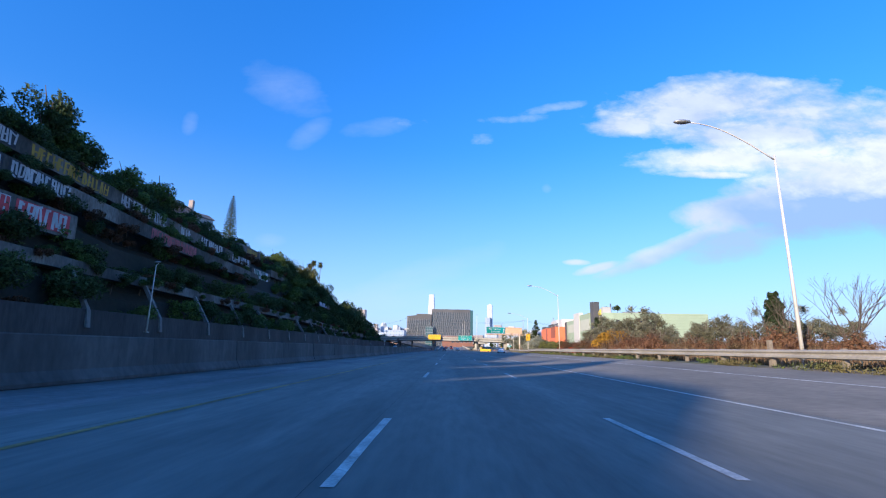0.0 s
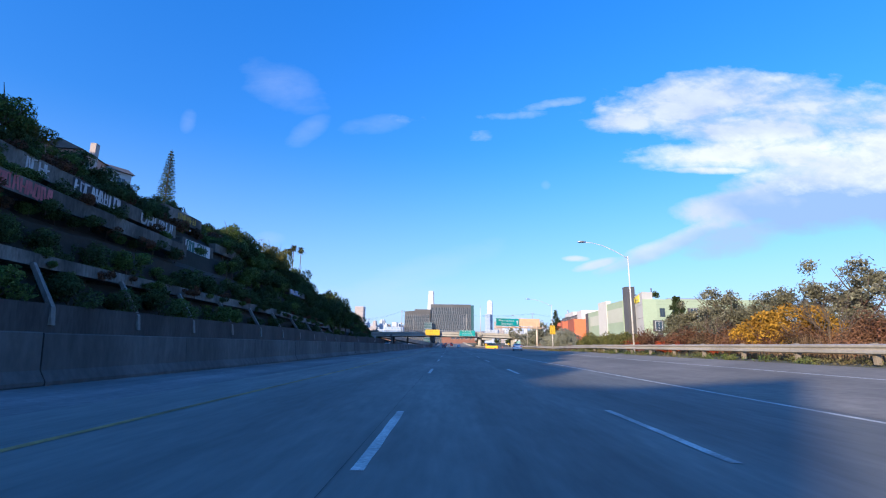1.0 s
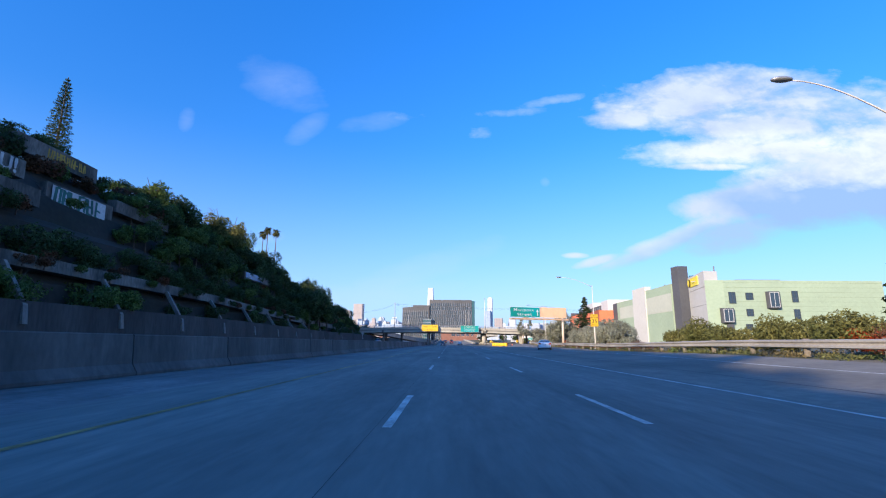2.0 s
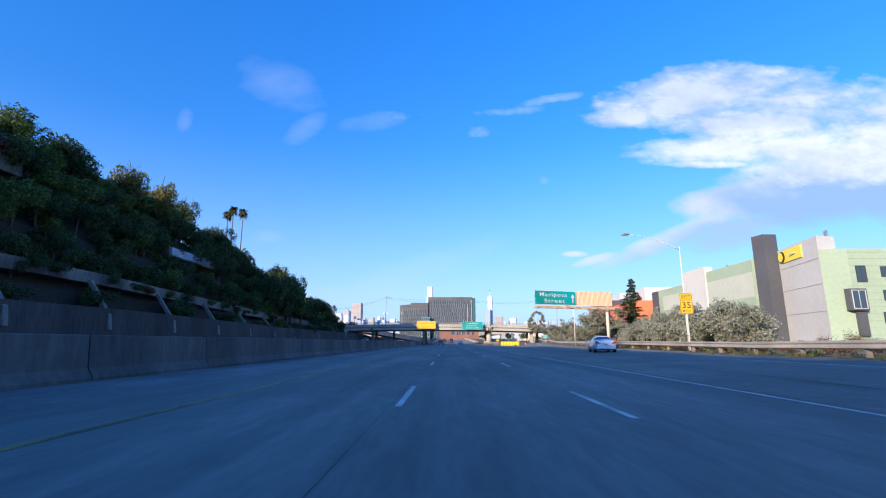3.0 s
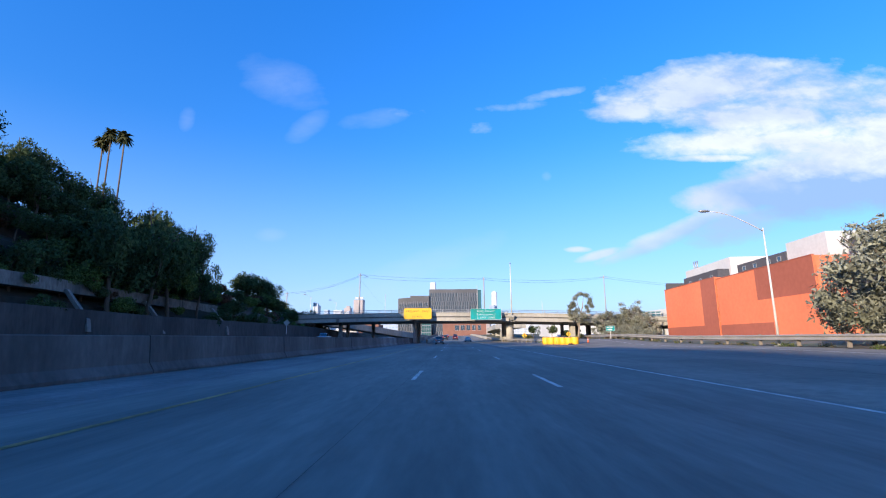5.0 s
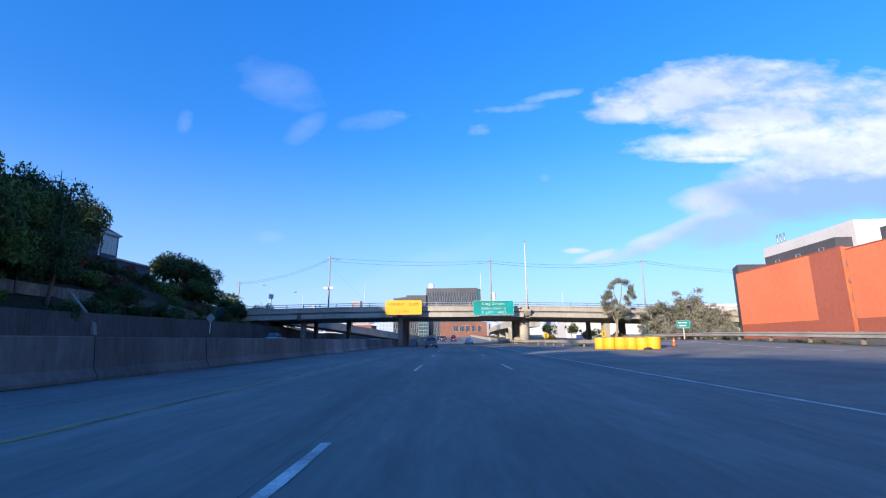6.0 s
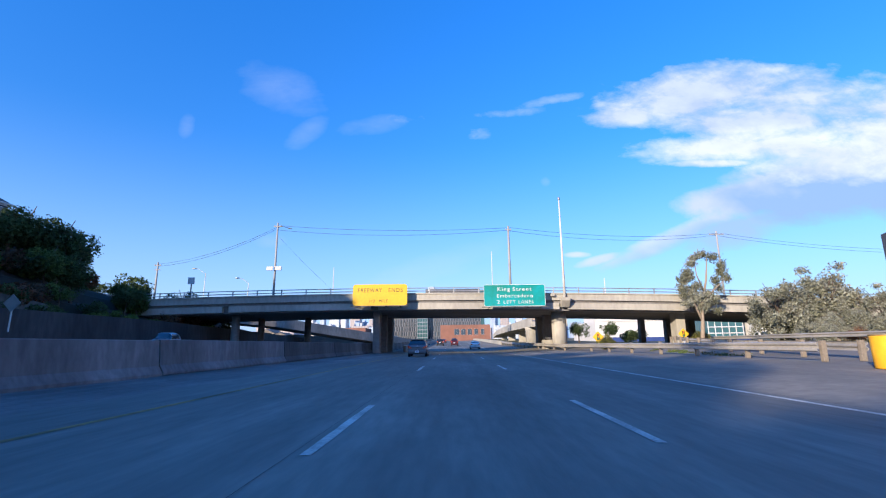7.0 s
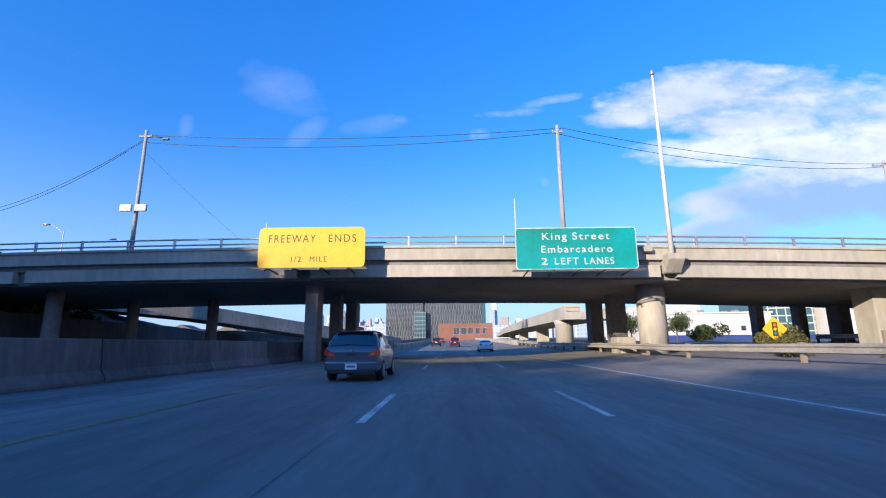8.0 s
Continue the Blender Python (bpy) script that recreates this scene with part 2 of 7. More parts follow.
# darker copy of the bridge concrete, with the shade put into its colour
M_CONC_SHADED = mat("shaded_bridge_concrete", (0.22, 0.21, 0.20), 0.9, 0.3, 0.5, bump=0.2)
M_STEEL = mat("galvanised_steel", (0.42, 0.42, 0.41), 0.45, 0.2, 2.0, metal=0.6, bump=0.05)
M_DARKSTEEL = mat("dark_painted_steel", (0.06, 0.065, 0.07), 0.5, 0.25, 2.0, metal=0.3)
M_POLE = mat("pale_lamp_pole", (0.66, 0.63, 0.58), 0.6, 0.2, 2.0, metal=0.1)
M_WOODPOLE = mat("grey_utility_pole", (0.34, 0.335, 0.325), 0.8, 0.3, 2.0, bump=0.2, streak=6)
M_WHITE = mat("white_road_paint", (0.56, 0.56, 0.52), 0.75, 0.45, 3.5, bump=0.1)
M_YELLOWLINE = mat("yellow_road_paint", (0.30, 0.22, 0.07), 0.8, 0.6, 1.5, bump=0.1)
M_CRACK = mat("dark_joint_sealant", (0.02, 0.02, 0.022), 0.7, 0.3, 3.0)
M_YSIGN = mat("yellow_sign_sheeting", (0.67, 0.41, 0.004), 0.6, 0.12, 0.6, second=(0.59, 0.355, 0.004))
M_BANNER = mat("lemon_banner", (0.86, 0.70, 0.07), 0.7, 0.08, 0.6)
M_GSIGN = mat("green_sign_sheeting", (0.012, 0.21, 0.165), 0.45, 0.2, 0.9, second=(0.012, 0.30, 0.31))
M_SIGNWHITE = mat("white_sign_letters", (0.66, 0.67, 0.65), 0.6, 0.3, 3.0)
M_SIGNBLACK = mat("black_sign_letters", (0.05, 0.04, 0.02), 0.6, 0.2, 2.0)
M_TAN = mat("tan_corrugated_panel", (0.62, 0.40, 0.24), 0.6, 0.15, 1.5, streak=5)
M_ORANGE = mat("orange_stucco", (0.74, 0.195, 0.085), 0.9, 0.12, 0.3, bump=0.12)
M_RUST = mat("brown_red_stucco", (0.36, 0.105, 0.062), 0.9, 0.14, 0.3, bump=0.12)
M_GREYWALL = mat("pale_grey_stucco", (0.54, 0.53, 0.495), 0.9, 0.08, 0.3, bump=0.1)
M_GREENWALL = mat("sage_green_siding", (0.33, 0.41, 0.29), 0.85, 0.10, 0.4, bump=0.1)
M_DARKWALL = mat("charcoal_wall", (0.075, 0.078, 0.09), 0.8, 0.15, 0.5)
M_WHITEWALL = mat("white_painted_wall", (0.55, 0.545, 0.53), 0.8, 0.1, 0.4)
M_BRICK = mat("red_brick_facade", (0.22, 0.105, 0.075), 0.9, 0.2, 0.5)
M_GLASS = glass_mat("dark_window_glass", (0.03, 0.045, 0.06))
M_TEAL = glass_mat("teal_glazing", (0.035, 0.095, 0.10), 0.1)
M_BARREL = mat("yellow_crash_barrel_plastic", (0.85, 0.44, 0.012), 0.5, 0.12, 1.0)
M_BLACK = mat("black_plastic", (0.02, 0.02, 0.022), 0.5, 0.2, 3.0)
M_CONE = mat("orange_cone_plastic", (0.75, 0.13, 0.02), 0.5, 0.15, 3.0)
M_WOOD = mat("weathered_timber", (0.25, 0.21, 0.16), 0.9, 0.35, 3.0, bump=0.3)
M_BARK = mat("bark", (0.12, 0.09, 0.065), 0.95, 0.4, 2.0, bump=0.5, streak=3)
M_PALEBARK = mat("pale_bark", (0.34, 0.27, 0.2), 0.9, 0.4, 1.5, bump=0.4, streak=4)

L_DARK = leaf_mat("dark_evergreen_leaves", (0.075, 0.105, 0.036), (0.042, 0.060, 0.024))
L_PINE = leaf_mat("dark_pine_needles", (0.040, 0.058, 0.022), (0.02, 0.032, 0.012))
L_MID = leaf_mat("mid_green_leaves", (0.12, 0.165, 0.04), (0.065, 0.095, 0.028))
L_BROWN = leaf_mat("brown_dry_leaves", (0.16, 0.075, 0.042), (0.07, 0.05, 0.028))
L_GREY = leaf_mat("grey_green_leaves", (0.30, 0.305, 0.235), (0.15, 0.155, 0.10), 0.5)
L_DUSKY = leaf_mat("dusky_grey_leaves", (0.20, 0.195, 0.13), (0.11, 0.105, 0.06), 0.5)
L_OLIVE = leaf_mat("olive_leaves", (0.17, 0.16, 0.05), (0.09, 0.1, 0.03))
L_PALM = leaf_mat("palm_fronds", (0.10, 0.10, 0.035), (0.06, 0.065, 0.025))
L_STRAW = leaf_mat("dry_straw", (0.30, 0.21, 0.12), (0.17, 0.11, 0.06))
L_GOLD = leaf_mat("yellow_autumn_leaves", (0.42, 0.24, 0.025), (0.25, 0.13, 0.02))
L_RED = leaf_mat("red_autumn_leaves", (0.45, 0.07, 0.02), (0.22, 0.05, 0.02))
L_RUST = leaf_mat("rusty_twigs", (0.22, 0.11, 0.06), (0.11, 0.075, 0.04))
L_IVY = leaf_mat("ground_ivy_leaves", (0.10, 0.14, 0.035), (0.16, 0.13, 0.06))

# ---- building helpers ----


def link_mesh(name, bm, material, parent=None, label=""):
    me = bpy.data.meshes.new(name)
    bm.to_mesh(me)
    bm.free()
    me.materials.append(material)
    ob = new(name, me)
    if parent:
        ob.parent = parent
    if label:
        ob["label"] = label
    return ob


def part(name, bm, material, parent, label=""):
    return link_mesh(name, bm, material, parent, label)


def thing(name, at, label, category, group="", kind=""):
    ob = new(name)
    ob.empty_display_size = 0.2
    ob.location = at
    return tagged(ob, label, category, group, kind)


def structure(name, bm, material, label, category="structure"):
    return tagged(link_mesh(name, bm, material), label, category, kind="structure")


def add_box(bm, x0, x1, y0, y1, z0, z1, bevel=0.0):
    m = Matrix.Translation(((x0 + x1) / 2, (y0 + y1) / 2, (z0 + z1) / 2)) @ Matrix.Diagonal((abs(x1 - x0), abs(y1 - y0), abs(z1 - z0), 1))
    r = bmesh.ops.create_cube(bm, size=1, matrix=m)
    if bevel:
        edges = list({e for v in r["verts"] for e in v.link_edges})
        bmesh.ops.bevel(bm, geom=edges, offset=bevel, segments=2, affect="EDGES", profile=0.6)


def box(x0, x1, y0, y1, z0, z1, bevel=0.0):
    bm = bmesh.new()
    add_box(bm, x0, x1, y0, y1, z0, z1, bevel)
    return bm


def add_tube(bm, path, radii, sides=10, cap=True):
    """A round tube along a path of points, with a radius at each."""
    rings = []
    pts = [Vector(p) for p in path]
    for i, p in enumerate(pts):
        d = (pts[min(i + 1, len(pts) - 1)] - pts[max(i - 1, 0)]).normalized()
        side = d.cross(Vector((0, 0, 1)))
        if side.length < 1e-3:
            side = Vector((1, 0, 0))
        side.normalize()
        up = side.cross(d)
        r = radii[i] if isinstance(radii, (list, tuple)) else radii
        rings.append([bm.verts.new(p + r * (math.cos(a) * side + math.sin(a) * up)) for a in [2 * math.pi * k / sides for k in range(sides)]])
    for a, b in zip(rings, rings[1:]):
        for k in range(sides):
            bm.faces.new((a[k], a[(k + 1) % sides], b[(k + 1) % sides], b[k]))
    if cap:
        bm.faces.new(rings[0][::-1])
        bm.faces.new(rings[-1])
    for f in bm.faces:
        f.smooth = True


def tube(path, radii, sides=10):
    bm = bmesh.new()
    add_tube(bm, path, radii, sides)
    return bm


def sweep(profile, path, closed=True):
    """Carries a profile of (sideways, up) points along a path of (x, y, z) points."""
    bm = bmesh.new()
    rings = []
    pts = [Vector(p) for p in path]
    for i, p in enumerate(pts):
        d = pts[min(i + 1, len(pts) - 1)] - pts[max(i - 1, 0)]
        d.z = 0
        d.normalize()
        right = Vector((d.y, -d.x, 0))
        rings.append([bm.verts.new(p + a * right + Vector((0, 0, b))) for a, b in profile])
    n = len(profile)
    for a, b in zip(rings, rings[1:]):
        for k in range(n if closed else n - 1):
            bm.faces.new((a[k], b[k], b[(k + 1) % n], a[(k + 1) % n]))
    if closed:
        bm.faces.new(rings[0])
        bm.faces.new(rings[-1][::-1])
    bmesh.ops.recalc_face_normals(bm, faces=bm.faces[:])
    return bm


def grid_mesh(name, xs, ys, height, material):
    vs = [(x, y, height(x, y)) for y in ys for x in xs]
    n = len(xs)
    fs = [(j * n + i, j * n + i + 1, (j + 1) * n + i + 1, (j + 1) * n + i) for j in range(len(ys) - 1) for i in range(n - 1)]
    me = bpy.data.meshes.new(name)
    me.from_pydata(vs, [], fs)
    me.materials.append(material)
    for p in me.polygons:
        p.use_smooth = True
    return new(name, me)


def letters(text, size, material, parent, name="letter", at=(0, 0, 0), spacing=1.0, thick=0.004, turn=(90, 0, 0), heavy=0.0, width=None, place=None):
    """Raised letters in the built-in font, each a part of its own, upright and facing -y, centred on a point of their parent."""
    cu = bpy.data.curves.new(name, "FONT")
    cu.body, cu.size, cu.extrude, cu.space_character, cu.align_x, cu.offset = text, size, thick, spacing, "CENTER", heavy * 0.3
    tmp = new(name + "_curve", cu)
    bpy.context.view_layer.update()
    me = bpy.data.meshes.new_from_object(tmp.evaluated_get(bpy.context.evaluated_depsgraph_get()))
    bpy.data.objects.remove(tmp)
    bm = bmesh.new()
    bm.from_mesh(me)
    bpy.data.meshes.remove(me)
    bmesh.ops.remove_doubles(bm, verts=bm.verts[:], dist=size * 0.0005)
    if width:
        xs = [q.co.x for q in bm.verts]
        bmesh.ops.scale(bm, vec=(width / (max(xs) - min(xs)), 1, 1), verts=bm.verts[:])
    # islands of faces, those that stand over one another being one letter
    glyphs, left = [], set(bm.faces)
    while left:
        todo, isle = [left.pop()], []
        while todo:
            f = todo.pop()
            isle.append(f)
            for q in f.verts:
                for g in q.link_faces:
                    if g in left:
                        left.remove(g)
                        todo.append(g)
        xs = [q.co.x for f in isle for q in f.verts]
        lo, hi = min(xs), max(xs)
        home = next((g for g in glyphs if min(hi, g[1]) - max(lo, g[0]) > 0.6 * min(hi - lo, g[1] - g[0])), None)
        if home:
            home[0], home[1] = min(lo, home[0]), max(hi, home[1])
            home[2] += isle
        else:
            glyphs.append([lo, hi, isle])
    m = (place or Matrix.Identity(4)) @ pose(*at, *turn)
    for lo, hi, isle in sorted(glyphs, key=lambda g: g[0]):
        one = bmesh.new()
        made = {}
        for f in isle:
            one.faces.new([made.setdefault(q, None) or made.update({q: one.verts.new(m @ q.co)}) or made[q] for q in f.verts])
        part(name, one, material, parent)
    bm.free()


def lerp_table(x, xs, zs):
    return float(np.interp(x, xs, zs))


# ---- the lie of the land ----
RISE_X = [-400, -36, -28, -10, -8, 3.5, 5.7, 9.3, 14, 18, 24, 45, 400]
RISE_Z = [0.9, 0.9, 0.6, 0.06, 0.0, 0.0, 0.05, 0.26, 0.60, 0.77, 0.9, 1.0, 1.0]


def grade(y):
    return 0.017 * max(0.0, min(y, 430) - 270)


def gz(x, y):
    dip = 0.38 * max(0.0, 1 - abs(x - 15.5) / 8.0) * lerp_table(y, [165, 192, 244, 262], [0, 1, 1, 0])
    # the exit lane lies lower than the freeway beside the buildings
    sag = 0.31 * lerp_table(x, [8, 14, 26, 34], [0, 1, 1, 0]) * lerp_table(y, [85, 112, 188, 208], [0, 1, 1, 0])
    return lerp_table(x, RISE_X, RISE_Z) + grade(y) - dip - sag


def rail_x(y):
    return lerp_table(y, [-60, 20, 75, 120, 150, 171, 200, 230, 262], [13.6, 13.9, 14.4, 17.4, 19.9, 21.5, 24.4, 28.2, 33.5])


def edge_x(y):
    """The white line along the outer edge of the exit ramp."""
    return lerp_table(y, [-60, 20, 75, 120, 150, 171, 200, 230, 262], [10.2, 10.4, 10.9, 13.8, 16.4, 18.2, 21.2, 25.0, 30.0])


def steps(a, b, n):
    return [a + (b - a) * i / n for i in range(n + 1)]


XS = [-3000, -1500, -700, -300, -150, -80, -40] + steps(-36, 36, 48) + [45, 70, 120, 250, 600, 1400, 3000]
YS = [-3000, -1200, -500, -200] + steps(-100, 460, 70) + [520, 700, 1000, 1600, 2600, 4500]
ground = grid_mesh("ground", XS, YS, lambda x, y: gz(x, y) - 0.06, M_DIRT)
tagged(ground, "dry brown verge and city ground", "ground", kind="structure")


def strip(name, left, right, y0, y1, lift, material, label, category="road", step=6.0, inner=4):
    """A ribbon of paving between two edges that are functions of y."""
    ys = steps(y0, y1, max(1, int((y1 - y0) / step)))
    bm = bmesh.new()
    rows = []
    for y in ys:
        a, b = left(y), right(y)
        rows.append([bm.verts.new((x, y, gz(x, y) + lift)) for x in steps(a, b, inner)])
    for p, q in zip(rows, rows[1:]):
        for k in range(inner):
            bm.faces.new((p[k], p[k + 1], q[k + 1], q[k]))
    for f in bm.faces:
        f.smooth = True
    return structure(name, bm, material, label, category)


LINE_L, LINE_R, EDGE_L, EDGE_R = -1.65, 2.01, -5.4, 5.67
strip("road", lambda y: -7.4, lambda y: 5.9, -100, 445, 0.0, M_ROAD, "worn grey concrete freeway lanes", inner=16)
strip("road_opposite", lambda y: -34.0, lambda y: -10.9, -100, 445, 0.0, M_ROAD, "opposite freeway lanes of grey concrete", inner=8)
strip("shoulder_median", lambda y: -10.7, lambda y: -7.4, -100, 445, 0.0, M_SHOULDER, "dark asphalt shoulder beside the median barrier", inner=4)
strip("exit_ramp", lambda y: 5.9, lambda y: rail_x(y) - 0.9, -100, 262, 0.0, M_RAMP, "grey asphalt exit lane and gore", inner=14)
strip("shoulder_far", lambda y: 5.9, lambda y: 10.8, 262, 445, 0.0, M_RAMP, "grey asphalt outer shoulder beyond the bridge", inner=5)

# ---- road markings ----


def marking(name, x, y0, y1, width, material, label, parent=None):
    xf = x if callable(x) else (lambda y: x)
    n = max(1, int((y1 - y0) / 5))
    bm = bmesh.new()
    rows = []
    for y in steps(y0, y1, n):
        rows.append([bm.verts.new((xf(y) + s * width / 2, y, gz(xf(y) + s * width / 2, y) + 0.006)) for s in (-1, 1)])
    for p, q in zip(rows, rows[1:]):
        bm.faces.new((p[0], p[1], q[1], q[0]))
    return tagged(link_mesh(name, bm, material), label, "road marking", kind="structure")


marking("yellow_edge_line", EDGE_L, -100, 440, 0.14, M_YELLOWLINE, "faded yellow edge line of the freeway")
marking("white_edge_line", EDGE_R, -100, 440, 0.11, M_WHITE, "white line between lanes and exit")
marking("ramp_edge_line", edge_x, -100, 262, 0.11, M_WHITE, "white edge line of the exit ramp")
marking("tar_seam", lambda y: lerp_table(y, [60, 110, 140, 190, 205], [7.6, 8.2, 9.4, 13.0, 14.6]), 60, 203, 0.06, M_CRACK, "dark tar seam along the exit ramp")
marking("tar_seam", lambda y: lerp_table(y, [120, 150, 190, 230, 262], [9.8, 12.2, 16.6, 21.0, 26.0]), 120, 262, 0.05, M_CRACK, "dark tar seam along the exit ramp")
for j, x in enumerate((LINE_L - 0.16, -5.62, 5.9)):
    marking("joint_seam", x, -100, 300, 0.007, M_CRACK, "dark lengthwise joint in the concrete road")


def dash_mesh(x, y0, length=3.66):
    bm = bmesh.new()
    rng = random.Random(int(y0 * 7 + x * 100))
    n = 8
    rows = []
    for i in range(n + 1):
        y = y0 - length * (1 - i / n)
        j = lambda: rng.uniform(-0.008, 0.008)
        rows.append([bm.verts.new((x - 0.062 + j(), y, 0.007)), bm.verts.new((x + 0.062 + j(), y, 0.007))])
    for p, q in zip(rows, rows[1:]):
        bm.faces.new((p[0], p[1], q[1], q[0]))
    for v in bm.verts:
        v.co.z = gz(v.co.x, v.co.y) + 0.007
    return bm


for n in range(-22, 14):
    for x, shift in ((LINE_L, 1.4 if n < -10 else -1.2 if -7 < n < -3 else 0.2), (LINE_R, 1.9 if n < -10 else -1.0 if n < -6 else -3.2 if n < -3 else 0.7)):
        tagged(link_mesh("lane_dash", dash_mesh(x, 228 + 14.63 * n + shift, 3.8), M_WHITE), "worn white lane dash on grey concrete", "lane marking", "lane dashes", "structure")
for n in range(-22, 12):
    for x in (-14.6, -18.3, -22.0, -25.7):
        tagged(link_mesh("lane_dash_opposite", dash_mesh(x, 220 + 14.63 * n), M_WHITE), "white lane dash of the opposite lanes", "lane marking", "lane dashes", "structure")

# ---- median barrier ----
JERSEY = [(-0.33, 0), (-0.33, 0.09), (-0.17, 0.34), (-0.10, 1.19), (-0.08, 1.22), (0.08, 1.22), (0.10, 1.19), (0.17, 0.34), (0.33, 0.09), (0.33, 0)]
barrier = thing("median_barrier", (-10.6, 150, 0.12), "long weathered concrete median barrier with stained joints", "barrier", kind="structure")
rng = random.Random(5)
y = -80.0
seg_shapes = []
for pale in (False, True):
    bm = sweep(JERSEY, [(0, -3.03, 0), (0, 3.03, 0)])
    me = bpy.data.meshes.new("barrier_segment")
    bm.to_mesh(me)
    bm.free()
    me.materials.append(mat("barrier_concrete_pale" if pale else "barrier_concrete", (0.22, 0.215, 0.205) if pale else (0.115, 0.11, 0.103), 0.9, 0.4, 0.8, bump=0.3, streak=2.5, object_random=0.12))
    seg_shapes.append(me)
while y < 440:
    pale = 196 < y < 216 or 232 < y < 238
    ob = new("barrier_segment", seg_shapes[1 if pale and rng.random() < 0.7 else 0])
    ob.parent = barrier
    ob.location = (rng.uniform(-0.015, 0.015), y + 3.05 - 150, gz(-10.6, y) - 0.12 + rng.uniform(-0.012, 0.012))
    y += 6.1

# ---- retaining walls and the terraced hill ----


def wall_x(y):
    return lerp_table(y, [-200, 195, 225, 262, 330], [-38, -38, -32, -30.5, -30])


def wall_top(y):
    return lerp_table(y, [-200, 100, 140, 190, 240, 262, 330], [4.4, 4.5, 4.7, 4.2, 3.8, 3.2, 1.4])


bm = bmesh.new()
prev = None
for y in steps(-120, 330, 75):
    x, t = wall_x(y), wall_top(y)
    ring = [bm.verts.new(p) for p in ((x, y, 0.3), (x - 0.25, y, t), (x - 0.75, y, t), (x - 0.75, y, 0.3))]
    if prev:
        for k in range(4):
            bm.faces.new((prev[k], prev[(k + 1) % 4], ring[(k + 1) % 4], ring[k]))
    prev = ring
bmesh.ops.recalc_face_normals(bm, faces=bm.faces[:])
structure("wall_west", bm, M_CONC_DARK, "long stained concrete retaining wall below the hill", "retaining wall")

# top line of the hill along the road
# south of y 0 out of view: heights shaped to cast the road's shadow fingers
HILL_Y = [-200, -90, -58.4, -57.4, -44.8, -44.3, -42.6, -42.1, -38, -35.7, -34, -33.5, -31.9, -31.3, -28, -24.6, -22, -19.5, -17, -8, 0, 44, 60, 120, 165, 190, 215, 240, 262, 300, 400]
HILL_H = [26.4, 26.4, 26.6, 28.8, 28.9, 24.2, 24.2, 32.4, 30.2, 28.6, 27.6, 24.0, 24.0, 30.4, 29.0, 27.2, 26.4, 26.5, 28.3, 28.2, 29.6, 29, 25, 25, 23.5, 19, 12.6, 9.6, 8, 2.5, 1]


def hill_h(y):
    return lerp_table(y, HILL_Y, HILL_H)


def hill_z(x, y):
    """Height of the hillside: a ledge behind the low wall, banks between beams, then the slope to the crest and the flat behind."""
    foot = wall_x(y) - 0.7
    d = foot - x
    # the unseen saddles of the southern crest, shaped for shadows, run askew to the road
    h = hill_h(y + 1.248 * (max(foot - 22, min(foot - 5, x)) * -1 - 51.5) * lerp_table(y, [-8, 0], [1, 0]) if y < 0 else y)
    # the unseen rise behind the crest is steepened to lengthen its shadow
    prof_d = [0, 1.2, 2.6, 2.9, 4.2, 5.6, 7.2, 8.2, 11.0, 15.0, 24.0, 40.0, 90]
    prof_f = [0.105, 0.11, 0.125, 0.26, 0.30, 0.52, 0.56, 0.68, 0.80, 0.93, 1.06, 1.26, 1.4]
    f = lerp_table(d, prof_d, prof_f)
    if d > 15 and y < 0:
        # south of the terraces the unseen crest is narrow, cut away behind to pass sunlight
        f += (lerp_table(d, [15, 22, 90], [0.93, 0.5, 0.5]) - f) * lerp_table(y, [-8, 0], [1, 0])
    z = f * h
    if h < 20:
        z = max(z, 3.2 * min(1, d / 1.0)) if d > 0.4 else z
    # an unseen ridge further back, added to shade the road and exit lane
    shade_ridge = 50.8 * lerp_table(d, [44, 60, 160, 260], [0, 1, 1, 0.6]) * lerp_table(y, [-50, -46, 47, 54], [0, 1, 1, 0])
    z = max(z, shade_ridge)
    back = min(1.0, max(0.0, (d - 22) / 14.0))
    z = max(z, 16.0 * back * lerp_table(y, [268, 290], [1, 0]))
    bumpy = noise.noise(Vector((x * 0.18, y * 0.12, 3.0)))
    return max(z, lerp_table(y, [262, 290], [2.4, 0.6])) + 0.5 * bumpy


HXS = [0.0, 0.4, 1.2, 2.0, 2.6, 2.9, 3.5, 4.2, 4.9, 5.6, 6.4, 7.2, 8.2, 9.5, 11, 12, 13, 14, 15, 16, 18, 21, 24, 30, 40, 60, 100, 160, 260]
HYS = [-200, -170, -140, -110, -90, -75, -66] + steps(-62, 0, 88) + steps(3, 400, 132)
vs, fs = [], []
for y in HYS:
    f = wall_x(y) - 0.72
    for d in HXS:
        vs.append((f - d, y, hill_z(f - d - 0.001, y) if d else wall_top(y) - 0.35))
nx = len(HXS)
for j in range(len(HYS) - 1):
    for i in range(nx - 1):
        fs.append((j * nx + i, (j + 1) * nx + i, (j + 1) * nx + i + 1, j * nx + i + 1))
me = bpy.data.meshes.new("hillside")
me.from_pydata(vs, [], fs)
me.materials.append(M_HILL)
tagged(new("hillside", me), "steep soil hillside behind retaining walls, its colour darkened as shade", "hillside", kind="structure")


LOW_Y, LOW_Z = [-110, 45, 87, 137, 175, 205], [11.6, 9.9, 9.25, 8.8, 7.6, 7.0]
MID_Y, MID_Z = [-2, 30, 48, 72, 100, 168], [18.9, 18.4, 17.6, 16.3, 15.6, 14.9]
